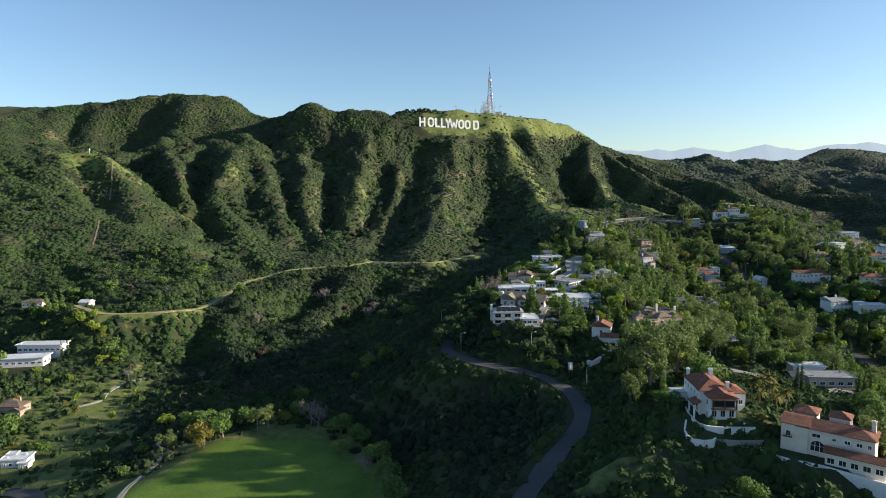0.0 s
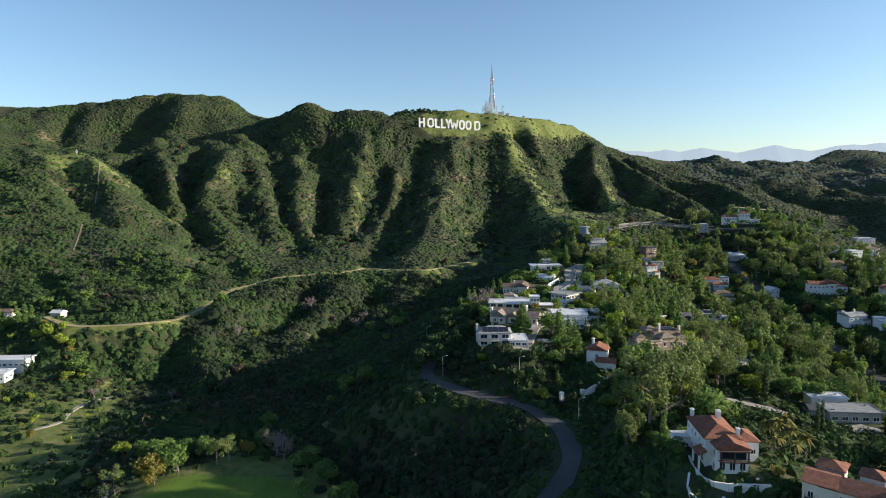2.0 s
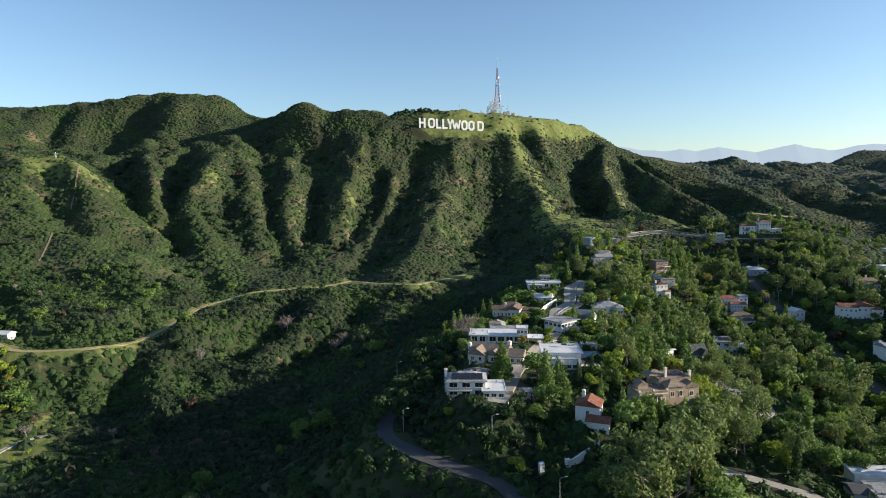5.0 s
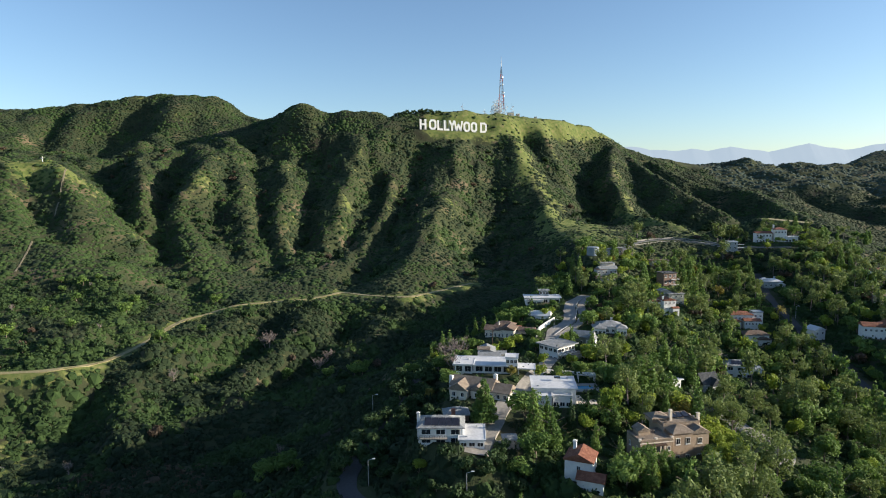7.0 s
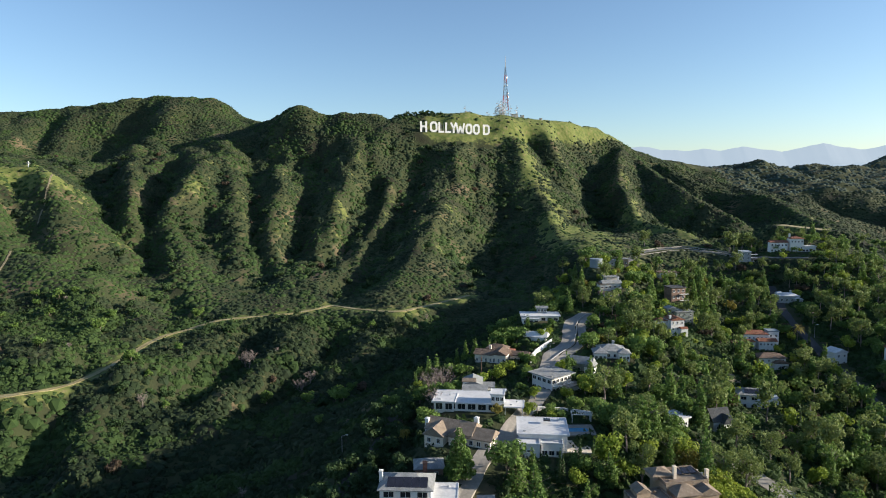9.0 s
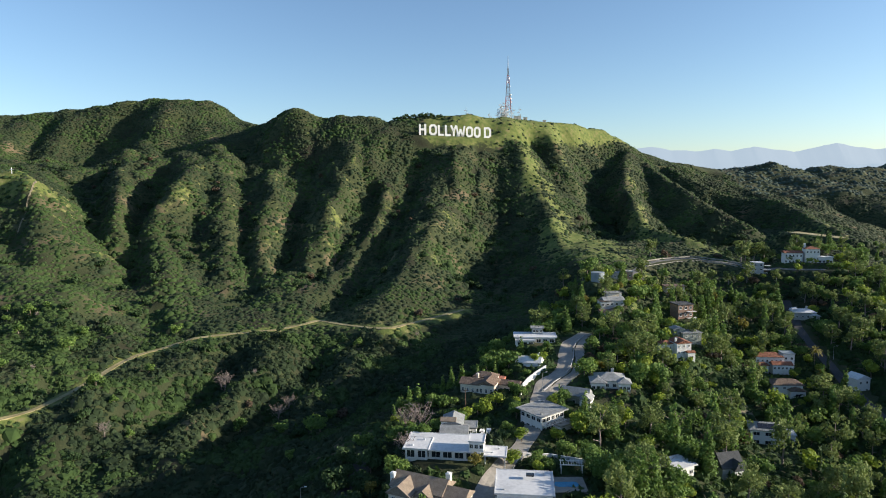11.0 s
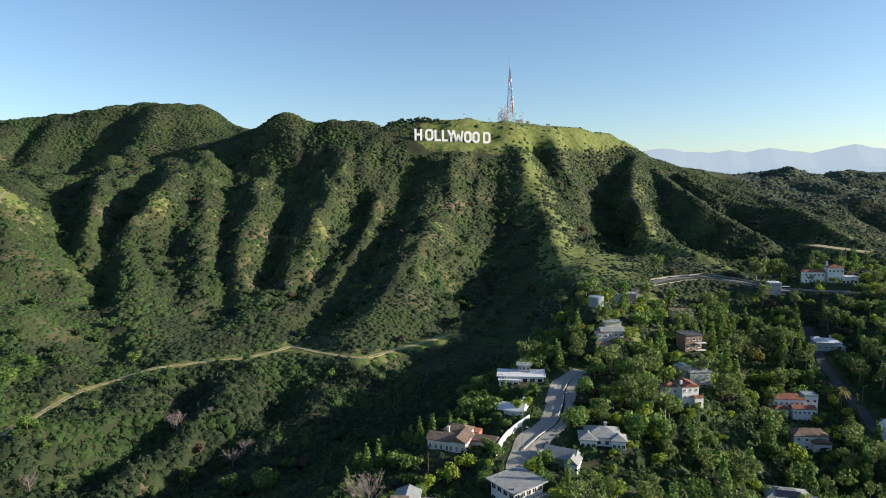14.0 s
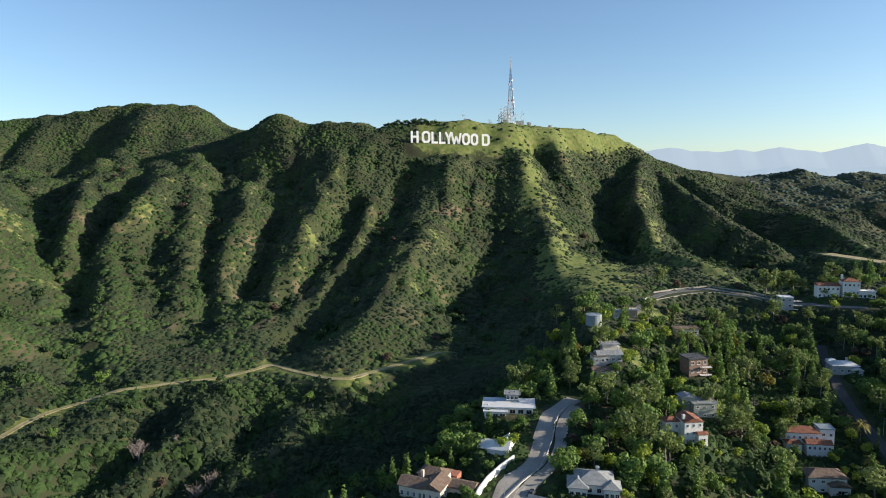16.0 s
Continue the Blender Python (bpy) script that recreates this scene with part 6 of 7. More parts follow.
for lab, x, y, z, rz, wall, kind, top, w, d, t in (
        ("white two-storey house with a red roof on a wooded slope", 317, 425, 336, -12, M_WHITE, "hip", M_TILE, 14, 9, 6.5), ("pale house with a grey roof among canyon trees", 231, 348, 318, 8, M_WHITE, "gable_x", M_SHINGLE, 12, 8, 6.0),
        ("low white flat-roofed house among canyon trees", 245, 335, 318.5, -6, M_WHITE, "flat", M_ROOFWHITE, 16, 8, 5.0), ("cream house with a brown roof on a wooded slope", 292, 454, 336, 4, M_CREAM, "gable_x", M_TILE2, 13, 8, 5.0),
        ("grey house with a pale roof in a shaded canyon", 252, 520, 335.5, -8, M_GREY, "hip", M_ROOFWHITE, 13, 8, 5.0), ("small house with a red roof beside a clearing", -240, 287, 291, -6, M_TAN, "hip", M_TILE2, 12, 8, 3.6),
        ("white flat-roofed house beside the park road", -205, 232, 287.5, 4, M_WHITE, "flat", M_ROOFWHITE, 10, 6, 3.4), ("cream house with a red roof among canyon trees", 275, 372, 329, -20, M_CREAM, "hip", M_TILE, 13, 9, 6.0),
        ("white house with a grey roof on a wooded slope", 352, 452, 340, -14, M_WHITE, "gable_x", M_SHINGLE, 14, 9, 6.0), ("pale house with a brown roof on a wooded slope", 372, 520, 338, 6, M_CREAM, "hip", M_TILE2, 14, 9, 6.0)):
    h = home(lab, x, y, z, rz)
    block(h, 0, 0, w, d, -1, t, wall, kind, top, 0.2 if kind == "flat" else 1.8, 0.6, south=4, east=2, storeys=2 if t > 5 else 1, win=(1.3, 1.3))
    block(h, w * 0.42, -d * 0.45, w * 0.4, d * 0.5, -1.5, t * 0.62, wall, "flat" if kind == "flat" else "gable_y", top, 0.2 if kind == "flat" else 1.2, 0.4, south=2)
    block(h, -w * 0.3, d * 0.45, w * 0.35, d * 0.4, -1, t * 1.15, wall, "flat" if kind == "flat" else "hip", top, 0.2 if kind == "flat" else 1.2, 0.4, south=1)
    if kind != "flat":
        chimney(h, w * 0.2, d * 0.2, t, t + 3, wall)

# ---- walls, gate, cars, lamps along the streets ----
sheet_wall("street_wall", [(51.5, 372), (53.5, 381), (56.5, 389), (61, 396), (66.5, 402)], 3.0, 0.5, M_WHITE, "curved white wall along the ridge street", "wall")
gate = thing("entrance_gate", "white gateposts and iron gate beside the lower road", "gate", 26, 212, 326.5, 14)
for x in (-4.2, 4.2):
    part("gatepost", box(x - 0.7, x + 0.7, -0.7, 0.7, -3, 3.4), M_WHITE, gate)
bm = bmesh.new()
for i in range(15):
    bm_box(bm, -3.4 + 0.48 * i - 0.04, -3.4 + 0.48 * i + 0.04, -0.05, 0.05, -0.4, 2.2)
bm_box(bm, -3.45, 3.45, -0.06, 0.06, 2.2, 2.32)
bm_box(bm, -3.45, 3.45, -0.07, 0.07, -0.52, -0.402)
part("gate_leaf", bm, M_WOOD, gate)
sheet_wall("gate_wall", [(30.8, 213.5), (36, 217), (41, 219)], 2.2, 0.5, M_WHITE, "white wall running up from the gate", "wall")
sheet_wall("road_wall", [(176, 604), (190, 613), (206, 621), (224, 625), (242, 619), (254, 610), (266, 600)], 0.7, 0.4, M_CONCRETE, "pale retaining wall along a road round a spur", "wall")
sheet_wall("road_wall", [(180, 624), (200, 634), (224, 641), (246, 634), (262, 622)], 1.0, 0.4, M_CONCRETE, "pale bank wall behind a road round a spur", "wall")
rail = thing("guard_rail", "grey concrete and steel barrier dividing the split street", "barrier", 0, 0, 0)
pts = [(95, 451.5), (88.5, 442), (85.5, 432), (83, 420), (79.5, 408), (75, 396.5), (68, 387), (62, 377)]
for (ax, ay), (bx, by) in zip(pts, pts[1:]):
    bm = bmesh.new()
    bm_tube(bm, (ax, ay, float(ground_at(ax, ay)) + 0.9), (bx, by, float(ground_at(bx, by)) + 0.9), 0.22, 0.22, 4)
    part("beam", bm, M_STEEL, rail)
for (ax, ay), (bx, by) in zip(pts, pts[1:]):
    for k in (0.0, 0.5):
        x, y = ax + (bx - ax) * k, ay + (by - ay) * k
        g = float(ground_at(x, y))
        part("post", box(x - 0.12, x + 0.12, y - 0.12, y + 0.12, g - 0.5, g + 0.8), M_CONCRETE, rail)


def car(label, x, y, rz, paint, lift=0.0):
    c = thing("parked_car", label, "car", x, y, float(ground_at(x, y)) + 0.22 + lift, rz, "parked cars")
    bm = bmesh.new()
    prof = [(-2.2, 0.35), (-2.2, 0.8), (-1.9, 0.92), (-1.3, 0.98), (-0.6, 1.45), (0.9, 1.48), (1.7, 1.0), (2.15, 0.9), (2.2, 0.35)]
    va, vb = [bm.verts.new((px, -0.88 if pz < 1.2 else -0.7, pz)) for px, pz in prof], [bm.verts.new((px, 0.88 if pz < 1.2 else 0.7, pz)) for px, pz in prof]
    bm.faces.new(list(reversed(va)))
    bm.faces.new(vb)
    for i in range(len(prof)):
        j = (i + 1) % len(prof)
        bm.faces.new((va[i], va[j], vb[j], vb[i]))
    bmesh.ops.recalc_face_normals(bm, faces=bm.faces)
    part("body", bm, paint, c)
    for nm, px, pz, tilt in (("windscreen", -0.97, 1.235, 56), ("rear_window", 1.31, 1.26, -59)):
        part(nm, box(-0.66, 0.66, -0.34, 0.34, 0, 0.02), M_GLASS, c, "", pose(px, 0, pz, 0, 0, 90) @ pose(0, 0, 0, 34 if tilt > 0 else -31, 0, 0))
    for sx in (-1.35, 1.35):
        for sy in (-0.8, 0.8):
            bm = bmesh.new()
            bm_tube(bm, (sx, sy - 0.1, 0.32), (sx, sy + 0.1, 0.32), 0.32, 0.32, 12)
            part("wheel", bm, M_TYRE, c)


for lab, x, y, rz, m in (("white parked car in a courtyard", 33.5, 331.5, 80, M_CARW), ("white parked car in a courtyard", 36, 333, 85, M_CARW), ("dark parked car in a courtyard", 31.3, 335, 78, M_CARD),
                         ("dark parked car beside the ridge street", 71, 382, 65, M_CARD), ("dark parked car beside the ridge street", 39, 294, 60, M_CARD), ("white parked car on the far road", 170, 607, 40, M_CARW)):
    car(lab, x, y, rz, m)
for x, y in ((9, 224), (-19, 240), (24, 196), (62, 380), (-24, 300), (236, 460)):
    l = thing("street_lamp", "grey steel street lamp with a curved arm beside the road", "street lamp", x, y, float(ground_at(x, y)), group="street lamps")
    bm = bmesh.new()
    bm_tube(bm, (0, 0, -0.5), (0, 0, 7.6), 0.13, 0.08, 6)
    bm_tube(bm, (0, 0, 7.6), (1.5, 0, 8.1), 0.07, 0.06, 5)
    part("pole", bm, M_STEEL, l)
    part("lantern", box(1.3, 2.1, -0.15, 0.15, 8.0, 8.2), M_FRAME, l)
for x, y in ((28, 358), (104, 420)):
    l = thing("utility_pole", "brown wooden utility pole with crossarm between trees", "utility pole", x, y, float(ground_at(x, y)), group="utility poles")
    bm = bmesh.new()
    bm_tube(bm, (0, 0, -1), (0, 0, 12), 0.2, 0.14, 7)
    part("pole", bm, M_WOOD, l)
    part("crossarm", box(-1.2, 1.2, -0.08, 0.08, 10.9, 11.1), M_WOOD, l)
for _part in (FIREBREAK[:4], FIREBREAK[5:]):
    ribbon("firebreak_track", _part, 1.1, M_TRACK, 0.4, "thin pale track straight down a scrub spur", "track")
ribbon("earth_bank", [(150, 404, 324), (155, 401, 323), (159, 396, 320.5), (162, 391, 318.5)], 8, M_TRACK, 0.35, "bare brown earth bank among canyon trees", "bank")
ribbon("bare_pad", PAD, 15, M_DIRT, 0.4, "bare pale dirt pad on a far spur", "clearing")


# ---- trees ----
M_BARK = material("bark", [(0.09, 0.07, 0.05), (0.16, 0.13, 0.1), (0.24, 0.2, 0.16)], 1.5, bump=0.5)
M_TWIG = material("bare_twigs", [(0.16, 0.13, 0.12), (0.25, 0.21, 0.19)], 1.0, bump=0)


def foliage(name, cols):
    return material(name, cols, 0.25, thin=0.33, rough=0.75, bump=0, island=0.26, each=0.3, fine=5, contrast=(0.2, 0.8))


F_OAK = foliage("dark_leaves", [(0.0611, 0.1172, 0.0268), (0.1098, 0.1861, 0.0411), (0.1711, 0.2528, 0.0617)])
F_EUC = foliage("eucalyptus_leaves", [(0.0932, 0.1325, 0.0438), (0.1425, 0.1904, 0.0556), (0.1975, 0.2453, 0.0791)])
F_LIME = foliage("yellow_green_leaves", [(0.1355, 0.2000, 0.0244), (0.2096, 0.2805, 0.0360), (0.2942, 0.3471, 0.0571)])
F_CYP = foliage("cypress_leaves", [(0.025, 0.056, 0.019), (0.043, 0.081, 0.028), (0.062, 0.105, 0.038)])
F_RUST = foliage("dry_leaves", [(0.07, 0.052, 0.036), (0.105, 0.078, 0.052), (0.14, 0.105, 0.07)])
F_GOLD = foliage("golden_leaves", [(0.12, 0.112, 0.022), (0.185, 0.168, 0.034), (0.24, 0.21, 0.055)])
PROTO = {}


def crown_mesh(name, blobs, leaves, size, seed, mat):
    """Leaf sprays spread over and inside uneven blobs (x, y, z, rx, rz)."""
    r = np.random.RandomState(seed)
    w = np.array([b[3] ** 2 for b in blobs])
    which = r.choice(len(blobs), leaves, p=w / w.sum())
    b = np.array(blobs)[which]
    d = r.randn(leaves, 3)
    d /= np.linalg.norm(d, axis=1)[:, None]
    rad = (0.55 + 0.5 * r.rand(leaves) ** 0.6)[:, None]
    c = b[:, :3] + d * rad * b[:, [3, 3, 4]]
    n = d + 0.5 * r.randn(leaves, 3)
    n /= np.linalg.norm(n, axis=1)[:, None]
    u = np.cross(n, r.randn(leaves, 3))
    u /= np.linalg.norm(u, axis=1)[:, None]
    v = np.cross(n, u)
    s = size * (0.6 + 0.8 * r.rand(leaves))[:, None]
    tri = np.stack([c + u * s, c + v * s * 0.9 - u * s * 0.5 - n * s * 0.2, c - v * s * 0.9 - u * s * 0.4], 1)
    verts = tri.reshape(-1, 3)
    f = np.arange(len(verts)).reshape(-1, 3)
    return mesh_from(name, verts, f, (mat,))


def trunk_mesh(height, r0, limbs, seed, mat, sides=6):
    r = random.Random(seed)
    bm = bmesh.new()
    p = Vector((0, 0, -1.0))
    n = 4
    for i in range(n):
        q = Vector((p.x + r.uniform(-0.3, 0.3), p.y + r.uniform(-0.3, 0.3), -1.0 + (height + 1) * (i + 1) / n))
        bm_tube(bm, p, q, r0 * (1 - 0.8 * i / n), r0 * (1 - 0.8 * (i + 1) / n), sides)
        if i:
            for _ in range(limbs):
                a, l = r.random() * 6.28, height * r.uniform(0.2, 0.38)
                bm_tube(bm, p, p + Vector((l * math.cos(a), l * math.sin(a), l * r.uniform(0.4, 0.9))), r0 * 0.35, r0 * 0.08, 4)
        p = q
    me = bpy.data.meshes.new("trunk")
    bm.normal_update()
    bm.to_mesh(me)
    bm.free()
    me.materials.append(mat)
    return me


def tree_proto(kind, seed, far):
    dens, big = (0.42, 1.45) if far else (1.0, 0.95)
    r = random.Random(seed * 7 + len(kind))
    if kind == "oak":
        h = 7.0
        blobs = [(r.uniform(-2.4, 2.4), r.uniform(-2.4, 2.4), r.uniform(3.2, 6.2), r.uniform(1.4, 2.4), r.uniform(1.1, 1.8)) for _ in range(9)]
        return trunk_mesh(5, 0.35, 1 if far else 2, seed, M_BARK, 4 if far else 6), crown_mesh("crown", blobs, int(1250 * dens), 0.36 * big, seed, F_OAK)
    if kind in ("toyon", "dry"):
        blobs = [(r.uniform(-1.8, 1.8), r.uniform(-1.8, 1.8), r.uniform(1.2, 3.6), r.uniform(1.0, 1.8), r.uniform(0.8, 1.4)) for _ in range(8)]
        return trunk_mesh(3, 0.2, 1, seed, M_BARK, 4), crown_mesh("crown", blobs, int(620 * dens), 0.36 * big, seed, F_CYP if kind == "toyon" else F_RUST)
    if kind == "lime":
        blobs = [(r.uniform(-1.9, 1.9), r.uniform(-1.9, 1.9), r.uniform(2.6, 5.4), r.uniform(1.2, 2.0), r.uniform(1.0, 1.6)) for _ in range(8)]
        return trunk_mesh(4, 0.28, 1 if far else 2, seed, M_BARK, 4 if far else 6), crown_mesh("crown", blobs, int(1250 * dens), 0.3 * big, seed, F_LIME)
    if kind == "gold":
        blobs = [(r.uniform(-1.6, 1.6), r.uniform(-1.6, 1.6), r.uniform(2.4, 5.0), r.uniform(1.0, 1.7), r.uniform(0.9, 1.4)) for _ in range(7)]
        return trunk_mesh(4, 0.25, 1 if far else 2, seed, M_BARK, 4 if far else 6), crown_mesh("crown", blobs, int(1000 * dens), 0.28 * big, seed, F_GOLD)
    if kind == "euc":
        blobs = [(r.uniform(-3.2, 3.2), r.uniform(-3.2, 3.2), r.uniform(6, 14), r.uniform(1.2, 2.4), r.uniform(1.2, 2.2)) for _ in range(13)]
        return trunk_mesh(12, 0.42, 1 if far else 2, seed, M_TWIG, 4 if far else 6), crown_mesh("crown", blobs, int(1500 * dens), 0.36 * big, seed, F_EUC)
    if kind == "pine":
        blobs = [(r.uniform(-0.5, 0.5) * (1 - z / 15), r.uniform(-0.5, 0.5), z, 2.6 * (1 - z / 14.5) + 0.3, 0.9) for z in np.linspace(1.8, 13.0, 11)]
        return trunk_mesh(12, 0.3, 1 if far else 3, seed, M_BARK, 4 if far else 6), crown_mesh("crown", blobs, int(1500 * dens), 0.36 * big, seed, F_OAK)
    if kind == "cedar":
        blobs = []
        for z in np.linspace(2.5, 16, 10):
            wide = 6.4 * (1 - z / 18.5) + 0.4
            for k in range(5):
                a = 1.257 * k + z
                blobs.append((0.6 * wide * math.cos(a), 0.6 * wide * math.sin(a), z + r.uniform(-0.6, 0.6), 0.48 * wide * r.uniform(0.8, 1.2), 0.9))
        return trunk_mesh(15, 0.4, 1 if far else 3, seed, M_BARK, 4 if far else 6), crown_mesh("crown", blobs, int(5200 * dens), 0.4 * big, seed, F_OAK)
    if kind == "cypress":
        blobs = [(0, 0, z, 1.05 * math.sin(max(0.25, 1 - z / 13.5) * 1.6), 1.2) for z in np.linspace(1.0, 12.0, 10)]
        return trunk_mesh(9, 0.22, 1 if far else 1, seed, M_BARK, 4 if far else 6), crown_mesh("crown", blobs, int(900 * dens), 0.27 * big, seed, F_CYP)
    if kind == "palm":
        bm = bmesh.new()
        for i in range(30):
            a, e, long = 2.4 * i, r.uniform(-0.7, 1.25), r.uniform(3.2, 4.4)
            side = Vector((-math.sin(a), math.cos(a), 0))
            rows = []
            for k in range(5):
                u = k / 4
                rise = long * (u * math.sin(e) - 0.55 * u * u)
                mid = Vector((long * u * math.cos(e) * math.cos(a), long * u * math.cos(e) * math.sin(a), 11 + rise))
                half = 0.45 * (0.25 + 1.6 * u * (1 - u) + 0.25 * (u < 1))
                rows.append([bm.verts.new(p) for p in (mid - side * half - Vector((0, 0, 0.5 * half)), mid, mid + side * half - Vector((0, 0, 0.5 * half)))])
            for p, q in zip(rows, rows[1:]):
                bm.faces.new((p[0], p[1], q[1], q[0]))
                bm.faces.new((p[1], p[2], q[2], q[1]))
        me = bpy.data.meshes.new("crown")
        bm.to_mesh(me)
        bm.free()
        me.materials.append(F_GOLD)
        return trunk_mesh(11, 0.2, 0, seed, M_BARK), me
    bm = bmesh.new()
    for i in range(60):
        a, b = r.random() * 6.28, r.random()
        p = Vector((1.6 * math.cos(a) * b, 1.6 * math.sin(a) * b, 2.2 + 2.2 * r.random()))
        q = p + Vector((1.3 * math.cos(a) * r.random(), 1.3 * math.sin(a) * r.random(), r.uniform(0.6, 1.7)))
        bm_tube(bm, p, q, 0.05, 0.02, 3)
        for _ in range(3):
            bm_tube(bm, q, q + Vector((r.uniform(-0.7, 0.7), r.uniform(-0.7, 0.7), r.uniform(0.1, 0.8))), 0.03, 0.012, 3)
    me = bpy.data.meshes.new("crown")
    bm.to_mesh(me)
    bm.free()
    me.materials.append(M_TWIG)
    return trunk_mesh(4.2, 0.22, 4, seed, M_TWIG), me


TREES = {"cedar": ("cedar_tree", "broad tall mid-green conifer", "tree"), "toyon": ("toyon_tree", "low spreading dark green tree", "tree"), "dry": ("bronze_tree", "low rounded tree with bronze-brown leaves", "tree"), "laurel": ("laurel_tree", "broad mid-green evergreen tree", "tree"), "oak": ("oak_tree", "rounded dark green tree", "tree"), "lime": ("broadleaf_tree", "bright yellow-green leafy tree", "tree"), "gold": ("golden_tree", "tree with golden yellow leaves", "tree"),
         "euc": ("eucalyptus_tree", "tall open eucalyptus with a pale trunk", "tree"), "pine": ("pine_tree", "dense dark green conifer", "tree"), "cypress": ("cypress_tree", "slim dark column-shaped cypress", "tree"),
         "palm": ("palm_tree", "tall palm with a shaggy crown", "palm tree"), "bare": ("bare_tree", "leafless grey-brown tree", "tree")}
FIRST = {}


def tree(kind, x, y, scale=1.0, where="on the hillside", variant=0):
    far = math.hypot(x - 40, y - 120) > 230
    key = (kind, variant % 3, where, far)
    m = pose(x, y, float(ground_at(x, y)) - 0.1, 0, 0, (x * 37 + y * 71) % 360)
    if key not in FIRST:
        if (kind, variant % 3, far) not in PROTO:
            PROTO[kind, variant % 3, far] = tree_proto(kind, 11 + variant % 3, far)
        name, label, cat = TREES[kind if (kind, variant % 3) != ("oak", 2) else "laurel"]
        ob = new(name)
        ob.matrix_basis = m
        tagged(ob, label + " " + where, cat, "trees " + where)
        for n, me in zip(("trunk", "crown"), PROTO[kind, variant % 3, far]):
            place(n, me, ob)
        FIRST[key] = ob
    else:
        ob = copy_thing(FIRST[key], m)
    ob.scale = (scale, scale, scale * (0.9 + 0.25 * ((x * 13 + y * 7) % 1.0)))
    return ob


WOODS = []     # far trees, too many and too small to count


def plant(kind, x, y, scale, where, variant=0):
    """A tree of its own, or, far off, one of the joined woods."""
    if y > 470 or x > 330:
        WOODS.append((kind, variant % 3, x, y, scale))
    else:
        tree(kind, x, y, scale, where, variant)


BUILT = [(p[0], p[1], p[2]) for p in PLOTS] + [(113, 269, 8), (109, 261, 7), (119, 262, 8), (114, 251, 8), (122, 254, 7), (153, 366, 8), (150, 357, 7), (157, 399, 10), (154, 389, 7), (66, 288, 6), (60, 303, 5), (54, 282, 6), (29, 212, 9)]      # open yards


def free_spot(x, y, gap):
    xs, ys = np.array([x]), np.array([y])
    for pts, w in ((ROAD_LOW, 6), (ROAD_TOP, 5.5), (LANE, 4), (ROAD_FAR, 6), (ROAD_EAST, 6), (TRAIL, 5), (DRIVE, 6), (COURT, 7)):
        if off_line(xs, ys, pts)[0] < w:
            return False
    return all(math.hypot(x - a, y - b) > c * 0.86 + gap for a, b, c in BUILT)


